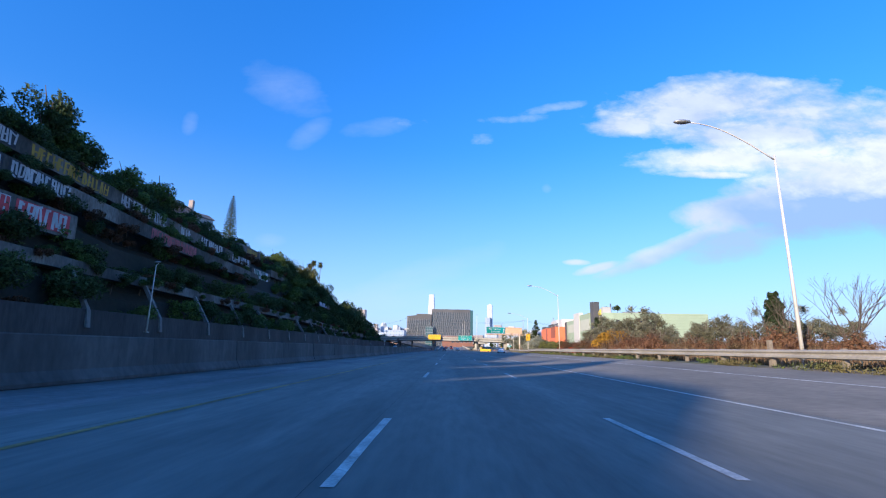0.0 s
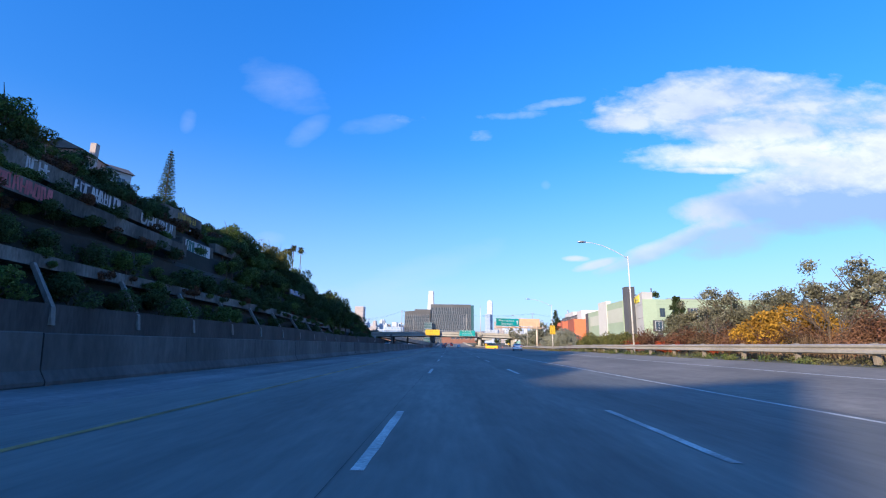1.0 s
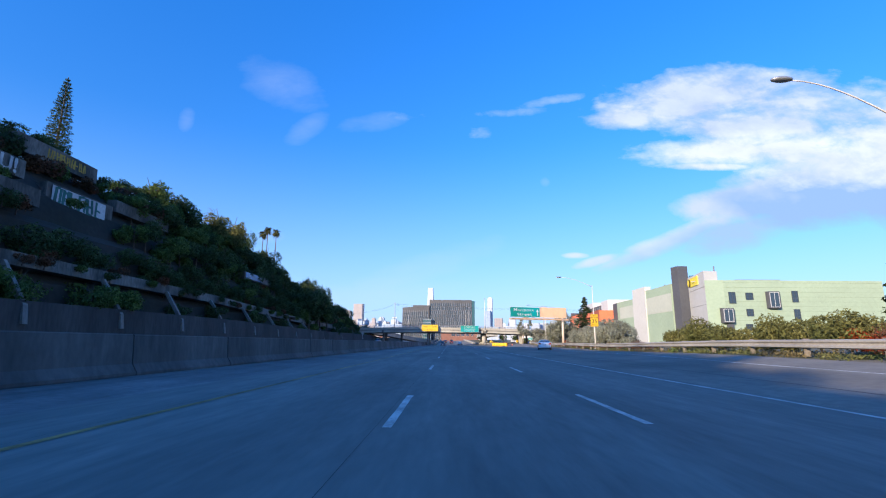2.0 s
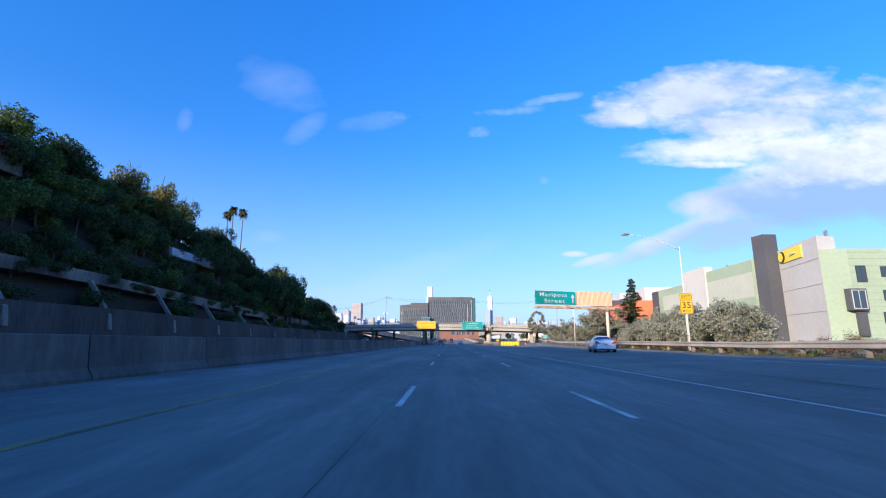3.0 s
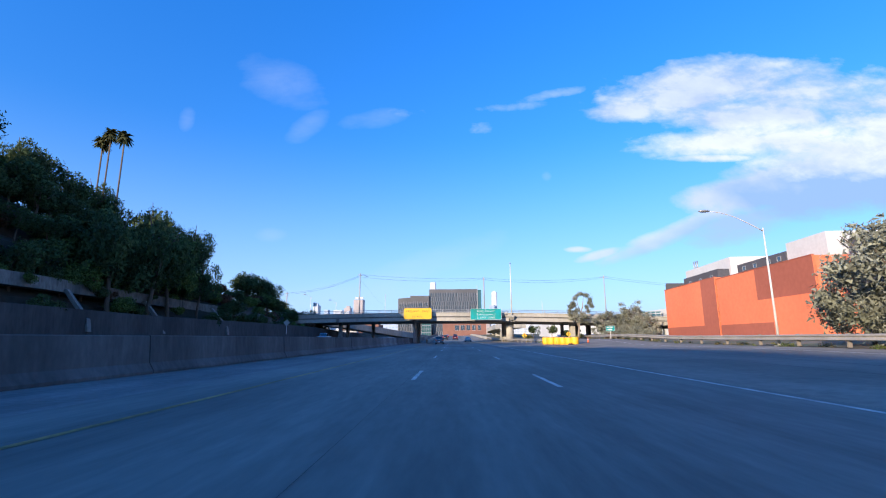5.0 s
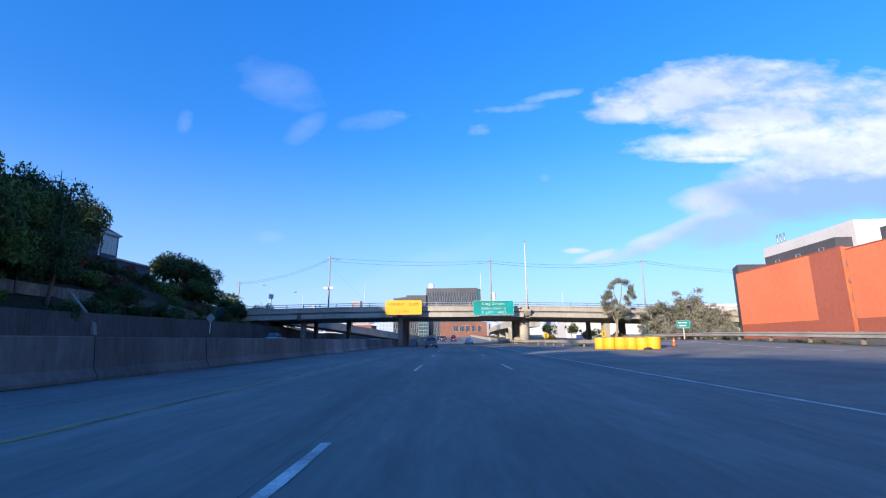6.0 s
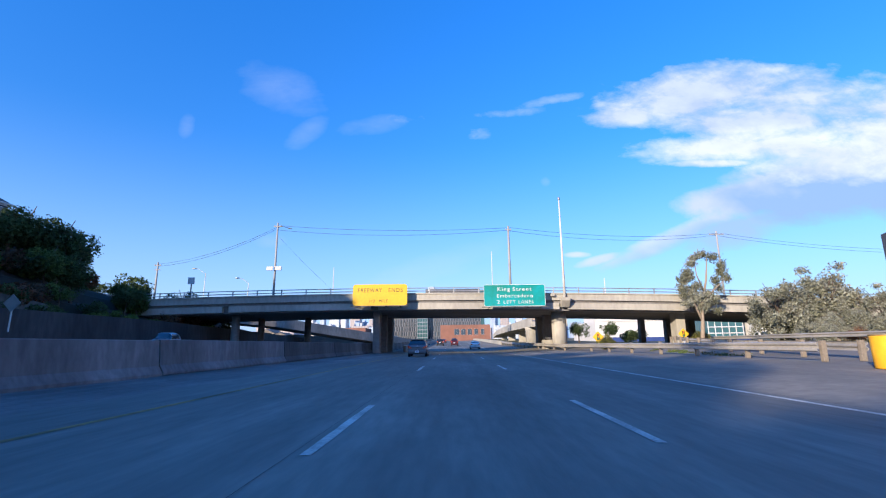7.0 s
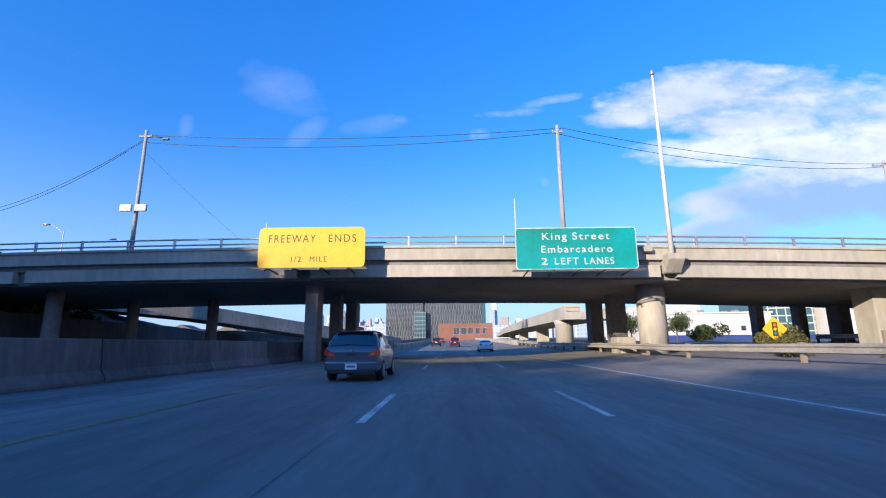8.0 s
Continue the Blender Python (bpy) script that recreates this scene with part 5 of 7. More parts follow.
wall_block("end_wall", [(45.3, 236.3), (47.4, 241.2), (62, 240), (60, 236.3)], 0.6, 12.5, M_DARKWALL, warehouse, "charcoal end wall")
upper = thing("rear_building", (0, 0, 0), "charcoal and white building behind the orange wall", "building")
for s0, s1, o0, z1, mt, lab in ((28.6, 43.0, -3, 13.0, M_DARKWALL, "charcoal upper storey"), (28.0, 46.5, -5, 15.0, M_WHITEWALL, "white roof block"), (9.5, 22.0, -3, 12.6, M_DARKWALL, "charcoal upper storey"), (27.0, 31, -9, 14.4, M_WHITEWALL, "white roof block"),
                                 (1.6, 9.2, -3, 13.6, M_WHITEWALL, "white roof tank house")):
    wall_block("upper_wall", [on_wall(s0, o0), on_wall(s1, o0), on_wall(s1, -13.9), on_wall(s0, -13.9)], 9.6, z1, mt, upper, lab)
ang = math.atan2(uy, ux)
for s in (11, 13.5, 17, 20, 31, 35.5, 40):
    px, py = on_wall(s, -2.98)
    m = Matrix.Translation((px, py, 11.8)) @ Matrix.Rotation(ang - math.pi, 4, "Z")
    window_at(upper, m, 0.9, 0.7, (0, 0), M_STEEL)
for s in (42.0, 42.8, 43.6):
    px, py = on_wall(s, -5.6)
    part("roof_vent", tube([(px, py, 14.6), (px, py, 16.6)], 0.12, 8), M_STEEL, upper)

# ---- structures beyond the overpass ----
ramp_r = thing("elevated_ramp", (0, 0, 0), "pale concrete elevated ramp on a round pier", "elevated ramp", kind="structure")


def deck_prism(parent, pts, width, depth, material, label, rail=True):
    bm = sweep([(-width / 2, -depth), (-width / 2, 0.0), (-width / 2, 0.75), (-width / 2 + 0.3, 0.75), (-width / 2 + 0.3, 0.02), (width / 2 - 0.3, 0.02), (width / 2 - 0.3, 0.75), (width / 2, 0.75), (width / 2, -depth)], pts)
    return part("ramp_deck", bm, material, parent, label)


deck_prism(ramp_r, [(18.2, 280, 5.2), (18.6, 320, 5.4), (21, 380, 5.6), (27, 470, 5.6)], 7.0, 1.0, M_CONC_LIGHT, "pale concrete deck")
part("ramp_pier", tube([(15.6, 284.5, 0.5), (15.6, 284.5, 3.6), (15.6, 284.5, 4.3)], [1.25, 1.25, 1.5], 24), M_CONC_LIGHT, ramp_r, "wide round pale pier")
for yy, xx in ((315, 18.4), (350, 19.8), (390, 21.6)):
    part("ramp_pier", box(xx - 1.2, xx + 1.2, yy - 0.6, yy + 0.6, 0.5, 4.6, 0.1), M_CONC_LIGHT, ramp_r)
part("sign_back", box(15.2, 17.6, 283.0, 283.2, 4.6, 6.3, 0.04), mat("tan_sign_back", (0.48, 0.38, 0.27), 0.8, 0.2, 1.5), ramp_r, "tan back of a sign frame")
bm = bmesh.new()
for z in (5.0, 5.5, 6.0):
    add_box(bm, 15.1, 17.7, 282.9, 283.0, z - 0.04, z + 0.04)
part("sign_ribs", bm, M_STEEL, ramp_r)
structure("wall_far_side", sweep([(-0.2, 0), (-0.2, 0.95), (0.2, 0.95), (0.2, 0)], [(10.9, y, gz(10.9, y) - 0.1) for y in (300, 340, 400, 445)]), M_CONC_LIGHT, "pale concrete side wall of the far road", "wall")
structure("wall_far_median", sweep([(-0.2, 0), (-0.2, 1.0), (0.2, 1.0), (0.2, 0)], [(-7.6, y, gz(-7.6, y) - 0.1) for y in (262, 300, 340, 400, 445)]), M_CONC, "concrete side wall beyond the bridge", "wall")
ramp_l = thing("elevated_ramp", (0, 0, 0), "elevated concrete ramp sloping down beyond the bridge", "elevated ramp", kind="structure")
deck_prism(ramp_l, [(-44, 268, 6.4), (-34, 276, 5.4), (-20, 291, 2.9), (-12, 303, 1.5)], 6.0, 1.0, M_CONC, "grey concrete deck")

white_b = thing("white_building", (0, 0, 0), "low white industrial building beyond the bridge", "building")
wall_block("wall", [(33, 300), (53.5, 297.2), (54.5, 320), (33, 320)], 0.5, 5.9, M_WHITEWALL, white_b, "white painted wall")
wall_block("wall", [(36, 309), (47, 307), (47, 320), (36, 320)], 5.9, 8.2, M_GREYWALL, white_b, "pale grey upper storey")
for x in (37, 43, 49):
    window_at(white_b, Matrix.Translation((x, 300 - (x - 33) * 0.138 - 0.04, 3.4)), 0.8, 0.8, (0, 0))
wall_block("parapet", [(32.8, 299.8), (53.7, 296.9), (53.7, 297.3), (32.8, 300.2)], 5.9, 6.15, M_GREYWALL, white_b, "grey parapet cap")
for k in range(6):
    part("roof_vent", box(41 + 2.1 * k, 41.9 + 2.1 * k, 304, 305, 5.9, 6.5 + 0.2 * (k % 3), 0.03), M_STEEL, white_b)
glass_b = thing("glass_building", (0, 0, 0), "teal glass office block beyond the bridge", "building")
wall_block("wall", [(75, 330.2), (84.4, 328.2), (85, 350), (75, 350)], 0.5, 11.5, M_TEAL, glass_b, "teal glass wall")
for k in range(6):
    x = 75.2 + 1.8 * k
    part("mullion", box(x - 0.09, x + 0.09, 330.2 - (x - 75) * 0.213 - 0.14, 330.2 - (x - 75) * 0.213 + 0.1, 0.6, 11.4), M_WHITEWALL, glass_b)
for k in range(6):
    wall_block("floor_band", [(74.9, 329.95), (84.4, 327.95), (84.4, 328.2), (74.9, 330.2)], 1.6 + 1.8 * k, 1.85 + 1.8 * k, M_WHITEWALL, glass_b)
office = thing("office_building", (0, 0, 0), "grey office block with rows of windows beyond the bridge", "building")
wall_block("wall", [(86, 326.2), (120, 318.2), (124, 346), (86, 346)], 0.5, 12.5, M_GREYWALL, office, "pale grey wall")
for i in range(9):
    for j in range(3):
        x = 88.5 + i * 3.7
        window_at(office, Matrix.Translation((x, 326.2 - (x - 86) * 0.235 - 0.05, 3.0 + 3.3 * j)) @ Matrix.Rotation(radians(-13), 4, "Z"), 2.2, 1.5, (1, 0))
structure("blue_fence", box(34, 64, 292.9, 293.0, 0.8, 2.2, 0.01), mat("blue_fence_mesh", (0.03, 0.06, 0.22), 0.8, 0.2, 1.0), "dark blue screen fence", "fence")

brick_b = thing("brick_building", (0, 0, 0), "low red brick building with white framed windows", "building")
wall_block("wall", [(-10, 560), (29, 556), (31, 585), (-10, 585)], 1.0, 16.0, M_BRICK, brick_b, "red brick wall")
for i in range(5):
    window_at(brick_b, Matrix.Translation((3 + i * 5.2, 558.5 - i * 0.5, 10.5)), 4.2, 4.6, (1, 0), M_WHITEWALL)
brick_c = thing("brick_building", (0, 0, 0), "pale pink and red brick blocks down the road", "building")
wall_block("wall", [(-95, 520), (-62, 520), (-62, 545), (-95, 545)], 1.0, 13.0, M_BRICK, brick_c, "red brick wall")
wall_block("wall", [(-120, 500), (-90, 500), (-90, 530), (-120, 530)], 1.0, 8.0, M_WHITEWALL, brick_c, "white wall")
wall_block("wall", [(-62, 500), (-40, 502), (-40, 530), (-62, 530)], 1.0, 7.0, M_WHITEWALL, brick_c, "white wall")

hall = thing("research_building", (0, 0, 0), "large dark-clad research building with staggered vertical windows", "building")
M_CLAD = mat("dark_metal_cladding", (0.10, 0.10, 0.105), 0.6, 0.2, 0.2, metal=0.2)
M_FIN = mat("pale_window_fins", (0.22, 0.235, 0.265), 0.6, 0.15, 0.3)
blocks = [(-60, -26.4, 638, 45.0), (-26.4, 26.5, 640, 54.0)]
for x0, x1, y0, top in blocks:
    wall_block("wall", [(x0, y0), (x1, y0), (x1 + 4, y0 + 60), (x0, y0 + 60)], 0, top, M_CLAD, hall, "dark metal-clad wall")
    for v in hall.children[-1].data.vertices:
        if v.co.z > 20:
            v.co.z += 3.0 * (v.co.x - x0) / (x1 - x0) - 1.0
    rows = int((top - 5) / 4.6)
    rng = random.Random(int(x0))
    glass, fins = bmesh.new(), bmesh.new()
    for r in range(rows):
        z = 4 + r * 4.6
        x = x0 + 0.7 + (r % 2) * 0.8
        while x < x1 - 1.4:
            w = rng.choice((0.9, 1.1, 1.5))
            add_box(glass, x, x + w, y0 - 0.08, y0 - 0.02, z + 0.5, z + 4.2)
            add_box(fins, x + w, x + w + 0.42, y0 - 0.5, y0 - 0.02, z + 0.3, z + 4.4)
            x += w + rng.choice((1.0, 1.3, 1.7))
    tagged(part("window_strip", glass, M_GLASS, hall, "dark vertical windows"), kind="stuff")
    tagged(part("window_fin", fins, M_FIN, hall, "pale vertical fins"), kind="stuff")
stair = part("glass_stair", box(-34, -24, 634, 638, 2, 30, 0.1), M_TEAL, hall, "teal glass stair hall")
for k in range(8):
    part("mullion", box(-34.1, -23.9, 633.8, 634.1, 3.6 + 3.6 * k, 4.3 + 3.6 * k), M_FIN, stair)
for k in range(5):
    part("mullion", box(-34.1 + 2.45 * k, -33.75 + 2.45 * k, 633.82, 634.08, 2, 30), M_FIN, stair)
part("roof_plant", box(-48, -30, 650, 664, 45, 48, 0.1), M_CLAD, hall)
part("corner_glass", box(26.0, 30.4, 640.5, 699, 1, 53, 0.1), M_TEAL, hall, "blue glass end wall")

# ---- city skyline ----


def tower_mat(name, wall, glass, row, col):
    m = bpy.data.materials.new(name)
    m.use_nodes = True
    n, l = m.node_tree.nodes, m.node_tree.links
    p = n["Principled BSDF"]
    p.inputs["Roughness"].default_value = 0.5
    tc = n.new("ShaderNodeTexCoord")
    mp = n.new("ShaderNodeMapping")
    mp.inputs["Rotation"].default_value = (radians(90), 0, 0)
    br = n.new("ShaderNodeTexBrick")
    br.offset = 0.0
    br.inputs["Color1"].default_value = (*glass, 1)
    br.inputs["Color2"].default_value = (*[c * 1.4 for c in glass], 1)
    br.inputs["Mortar"].default_value = (*wall, 1)
    br.inputs["Scale"].default_value = 1.0
    br.inputs["Brick Width"].default_value = col
    br.inputs["Row Height"].default_value = row
    br.inputs["Mortar Size"].default_value = 0.28 * row
    l.new(tc.outputs["Object"], mp.inputs["Vector"])
    l.new(mp.outputs[0], br.inputs["Vector"])
    l.new(br.outputs["Color"], p.inputs["Base Color"])
    return m


SKY_M = [tower_mat("tower_pale", (0.42, 0.45, 0.49), (0.24, 0.29, 0.36), 7, 9), tower_mat("tower_blue", (0.34, 0.40, 0.50), (0.18, 0.25, 0.36), 8, 8),
         tower_mat("tower_brown", (0.36, 0.31, 0.29), (0.2, 0.2, 0.23), 7, 7), tower_mat("tower_white", (0.50, 0.52, 0.55), (0.32, 0.37, 0.44), 7, 10)]


def tower(x, y, w, d, top, m, label="distant downtown tower", taper=0.0, crown=0.0):
    ob = thing("skyline_tower", (x, y, 0), label, "tower", "skyline towers")
    bm = bmesh.new()
    levels = [(0, 1.0), (top * 0.35, 1.0 - taper * 0.2), (top * 0.7, 1.0 - taper * 0.55), (top * 0.93, 1.0 - taper * 0.9), (top, 1.0 - taper)]
    rings = []
    for z, s in levels:
        c = min(w, d) * 0.12 * s
        W, D = w / 2 * s, d / 2 * s
        rings.append([bm.verts.new((a, b, z)) for a, b in ((-W + c, -D), (W - c, -D), (W, -D + c), (W, D - c), (W - c, D), (-W + c, D), (-W, D - c), (-W, -D + c))])
    for a, b in zip(rings, rings[1:]):
        for k in range(8):
            bm.faces.new((a[k], a[(k + 1) % 8], b[(k + 1) % 8], b[k]))
    bm.faces.new(rings[-1])
    part("tower_shaft", bm, m, ob)
    if crown:
        part("tower_crown", box(-w * 0.25, w * 0.25, -d * 0.25, d * 0.25, top - 1, top + crown, 0.5), m, ob)
    return ob


tower(-115, 2800, 52, 52, 320, SKY_M[3], "tall rounded white downtown tower", taper=0.42)
tower(-481, 2500, 52, 40, 198, SKY_M[2], "broad brown downtown tower")
tower(236, 2800, 30, 34, 260, SKY_M[3], "tall slim white downtown tower", crown=8)
tower(222, 2780, 30, 34, 185, SKY_M[1], "blue glass downtown tower")
rng = random.Random(11)
for i in range(46):
    x = rng.uniform(-640, -235) if i < 28 else rng.uniform(150, 560)
    y = rng.uniform(2200, 2900)
    top = rng.uniform(95, 175) if i < 28 else rng.uniform(80, 150)
    if x > 300:
        top *= 0.75
    if -0.21 < x / (y - 150) < -0.11:
        top *= 0.70
    tower(x, y, rng.uniform(20, 44), rng.uniform(20, 40), top, rng.choice(SKY_M), rng.choice(("distant pale downtown tower", "distant grey downtown tower")), crown=rng.choice((0, 0, 5, 9)))
for i in range(44):
    x = rng.uniform(-620, -240)
    tower(x, rng.uniform(2000, 2600), rng.uniform(14, 30), rng.uniform(16, 30), rng.uniform(64, 116), rng.choice(SKY_M), "small distant downtown block", crown=rng.choice((0, 3, 6)))
for i in range(22):
    x = -420 + i * 40 + rng.uniform(-12, 12)
    tower(x, rng.uniform(1100, 1500), rng.uniform(30, 60), 30, rng.uniform(30, 52), rng.choice(SKY_M), "low distant city block")

# ---- houses on the hill ----


def house(x, y, z, w, d, h, roof_h, wall_m, roof_m, label, chimney=False, turn=0):
    ob = thing("house", (x, y, z), label, "house")
    ob.rotation_euler = (0, 0, radians(turn))
    part("wall", box(-w / 2, w / 2, -d / 2, d / 2, -6, h, 0.03), wall_m, ob)
    bm = bmesh.new()
    o = 0.4
    a = [bm.verts.new(p) for p in ((-w / 2 - o, -d / 2 - o, h), (w / 2 + o, -d / 2 - o, h), (0, -d / 2 - o, h + roof_h), (-w / 2 - o, d / 2 + o, h), (w / 2 + o, d / 2 + o, h), (0, d / 2 + o, h + roof_h))]
    for f in ((0, 1, 2), (3, 5, 4), (0, 2, 5, 3), (1, 4, 5, 2), (0, 3, 4, 1)):
        bm.faces.new([a[k] for k in f])
    part("roof", bm, roof_m, ob)
    for k in (-1, 1):
        for s in (0, 1):
            m = (Matrix.Translation((k * w * 0.24, -d / 2 - 0.03, h * 0.55)) if s == 0 else Matrix.Translation((w / 2 + 0.03, k * d * 0.24, h * 0.55)) @ Matrix.Rotation(radians(90), 4, "Z"))
            window_at(ob, m, 1.3, 1.7, (1, 0), M_WHITEWALL)
    if chimney:
        part("chimney", box(w * 0.40, w * 0.40 + 0.9, -0.5, 0.5, h * 0.6, h + roof_h + 0.7, 0.04), mat("pale_chimney", (0.5, 0.42, 0.38), 0.9, 0.2, 1.0), ob, "pale stucco chimney")
    return ob


M_PINK = mat("pink_stucco", (0.55, 0.33, 0.26), 0.9, 0.12, 0.5)
M_SHINGLE = mat("grey_roof_shingles", (0.16, 0.145, 0.13), 0.9, 0.3, 2.0)
M_NAVY = mat("navy_painted_siding", (0.032, 0.042, 0.075), 0.8, 0.15, 0.8)
house(-62.5, 100.6, 25.3, 6.5, 6.5, 5.2, 1.7, M_PINK, M_SHINGLE, "pink stucco house with a chimney on the hill", True, 8)
house(-62.0, 107.4, 26.2, 5.0, 6, 4.2, 1.6, M_WHITEWALL, M_SHINGLE, "white gabled house on the hill", False, -30)
house(-64.5, 95.0, 25.0, 7, 7, 4.6, 1.5, mat("brown_shingle_wall", (0.26, 0.17, 0.12), 0.9, 0.2, 1.0), M_SHINGLE, "brown shingled house on the hilltop", False, 20)
# dark blue house: its side towards the freeway is one tall window of three panes
M_PALEROOF = mat("pale_flat_roof", (0.3, 0.3, 0.3), 0.8, 0.2, 1.0)
vic = thing("house", (-82.5, 262.9, 17.0), "dark blue house with white trim and a tall triple window", "house")
part("wall", box(-5.5, 5.5, -2.75, 2.75, -6, 8.3, 0.03), M_NAVY, vic)
part("cornice", box(-6.0, 6.0, -3.25, 3.25, 8.3, 8.62, 0.06), M_WHITEWALL, vic, "white cornice")
part("cornice", box(-5.75, 5.75, -3.0, 3.0, 8.05, 8.3, 0.03), M_WHITEWALL, vic, "white cornice")
bm = bmesh.new()
a = [bm.verts.new(p) for p in ((-9, -3.1, 8.62), (5.8, -3.1, 8.62), (5.8, 3.1, 8.62), (-9, 3.1, 8.62), (-9, 0, 12.4), (2.4, 0, 11.0))]
for f in ((0, 1, 5, 4), (1, 2, 5), (2, 3, 4, 5), (3, 0, 4), (0, 3, 2, 1)):
    bm.faces.new([a[k] for k in f])
bmesh.ops.recalc_face_normals(bm, faces=bm.faces[:])
part("roof", bm, M_SHINGLE, vic, "grey shingle roof")
dormer = part("dormer", box(2.2, 3.6, -2.9, -0.9, 8.7, 10.5, 0.03), M_WHITEWALL, vic, "white dormer")
bm = bmesh.new()
a = [bm.verts.new((x, q, z)) for q in (-3.2, -0.8) for x, z in ((1.9, 10.4), (3.9, 10.4), (2.9, 11.2))]
for f in ((0, 1, 2), (3, 5, 4), (0, 2, 5, 3), (1, 4, 5, 2), (0, 3, 4, 1)):
    bm.faces.new([a[k] for k in f])
part("dormer_roof", bm, M_PALEROOF, dormer)
window_at(vic, Matrix.Translation((2.9, -2.94, 9.6)), 0.8, 1.2, (1, 0), M_WHITEWALL)
part("flue", tube([(3.6, 0.6, 8.6), (3.6, 0.6, 10.9)], 0.14, 8), M_DARKSTEEL, vic, "thin dark flue")
part("flue", tube([(1.0, -1.4, 9.0), (1.0, -1.4, 12.4)], 0.22, 8), M_WHITEWALL, vic, "white flue")
window_at(vic, Matrix.Translation((5.54, 0.05, 5.75)) @ Matrix.Rotation(radians(90), 4, "Z"), 4.4, 4.1, (2, 0), M_WHITEWALL)
part("corner_board", box(5.35, 5.56, -2.81, -2.55, 3.0, 8.05, 0.02), M_WHITEWALL, vic)
part("lean_to_roof", box(3.0, 7.2, 0.5, 13.5, 2.55, 2.95, 0.06), M_PALEROOF, vic, "pale low roof behind the house")
part("lean_to_wall", box(3.4, 6.8, 0.9, 13.1, -6, 2.55, 0.03), M_NAVY, vic)

# row of small houses beyond the bridge, seen under the ramp
M_CREAM = mat("cream_stucco", (0.55, 0.48, 0.38), 0.9, 0.12, 0.5)
for i, (x, y, h) in enumerate(((-74, 352, 5.5), (-66, 358, 6.5), (-58, 350, 5.0), (-50, 362, 6.0), (-82, 360, 7.0), (-43, 372, 5.5))):
    house(x, y, -1.0, 6.5, 8, h, 1.5, (M_WHITEWALL, M_CREAM, M_PINK)[i % 3], M_SHINGLE, ("small white house beyond the bridge", "small cream house beyond the bridge", "small pink house beyond the bridge")[i % 3], False, 4 * i - 8)

# ---- plants ----


def leaf_cloud(name, seed, lobes, n, size, material, hollow=0.3, droop=0.0, lumpy=0.25):
    """A crown of n small leaves spread through the outer part of some lobes (x, y, z, rx, ry, rz)."""
    r = np.random.RandomState(seed)
    L = np.array(lobes, float)
    vol = (L[:, 3] * L[:, 4] * L[:, 5]) ** (2 / 3)
    k = r.choice(len(L), n, p=vol / vol.sum())
    d = r.normal(size=(n, 3))
    d /= np.linalg.norm(d, axis=1)[:, None]
    ph = r.uniform(0, 6.28, (4, 3))
    bump = sum(np.sin(d @ (r.normal(size=3) * f) + k * 1.7 + ph[i, 0]) for i, f in enumerate((3.0, 5.0, 8.0, 12.0))) / 4
    rad = (1 - hollow * r.uniform(0, 1, n) ** 1.2) * (1 + lumpy * bump)
    pos = L[k, :3] + d * L[k, 3:] * rad[:, None]
    nor = d + 0.9 * r.normal(size=(n, 3))
    nor /= np.linalg.norm(nor, axis=1)[:, None]
    tan = np.cross(nor, r.normal(size=(n, 3)))
    tan /= np.linalg.norm(tan, axis=1)[:, None]
    tan[:, 2] -= droop
    bit = np.cross(nor, tan)
    s = (size * r.uniform(0.6, 1.4, n))[:, None]
    w = r.uniform(0.30, 0.62, (n, 1))
    v = np.stack([pos - tan * s * 0.9 - bit * s * w, pos + tan * s * 1.15, pos - tan * s * 0.7 + bit * s * w], 1).reshape(-1, 3)
    me = bpy.data.meshes.new(name)
    me.vertices.add(3 * n)
    me.vertices.foreach_set("co", v.ravel())
    me.loops.add(3 * n)
    me.loops.foreach_set("vertex_index", np.arange(3 * n, dtype=np.int32))
    me.polygons.add(n)
    me.polygons.foreach_set("loop_start", np.arange(0, 3 * n, 3, dtype=np.int32))
    me.polygons.foreach_set("loop_total", np.full(n, 3, dtype=np.int32))
    me.update(calc_edges=True)
    me.materials.append(material)
    return me


def blob_lobes(seed, count, spread, height, base, r0):
    rng = random.Random(seed)
    out = []
    for i in range(count):
        a = rng.uniform(0, 6.28)
        q = spread * math.sqrt(rng.random())
        z = base + rng.uniform(0.0, 1.0) * height * (1 - 0.5 * q / spread)
        s = r0 * rng.uniform(0.65, 1.15)
        out.append((q * math.cos(a), q * math.sin(a), z, s, s, s * rng.uniform(0.7, 1.0)))
    return out


def limbs(seed, height, spread, r, count=5, lean=0.15):
    """A tapered trunk with some limbs that fork upward and out."""
    rng = random.Random(seed)
    bm = bmesh.new()
    top = Vector((rng.uniform(-lean, lean) * height, rng.uniform(-lean, lean) * height, height))
    mid = top * 0.5 + Vector((rng.uniform(-0.1, 0.1), rng.uniform(-0.1, 0.1), 0)) * height * 0.4
    add_tube(bm, [(0, 0, -0.3), mid * 0.5, mid, top], [r, r * 0.8, r * 0.62, r * 0.3], 8)
    for i in range(count):
        a = 6.28 * i / count + rng.uniform(-0.4, 0.4)
        s = rng.uniform(0.35, 0.8)
        p = mid.lerp(top, rng.uniform(0, 0.7))
        q = p + Vector((math.cos(a) * spread * s, math.sin(a) * spread * s, height * rng.uniform(0.2, 0.45)))
        add_tube(bm, [p, p.lerp(q, 0.5) + Vector((0, 0, -0.06 * height)), q], [r * 0.45, r * 0.3, r * 0.12], 6)
    return bm


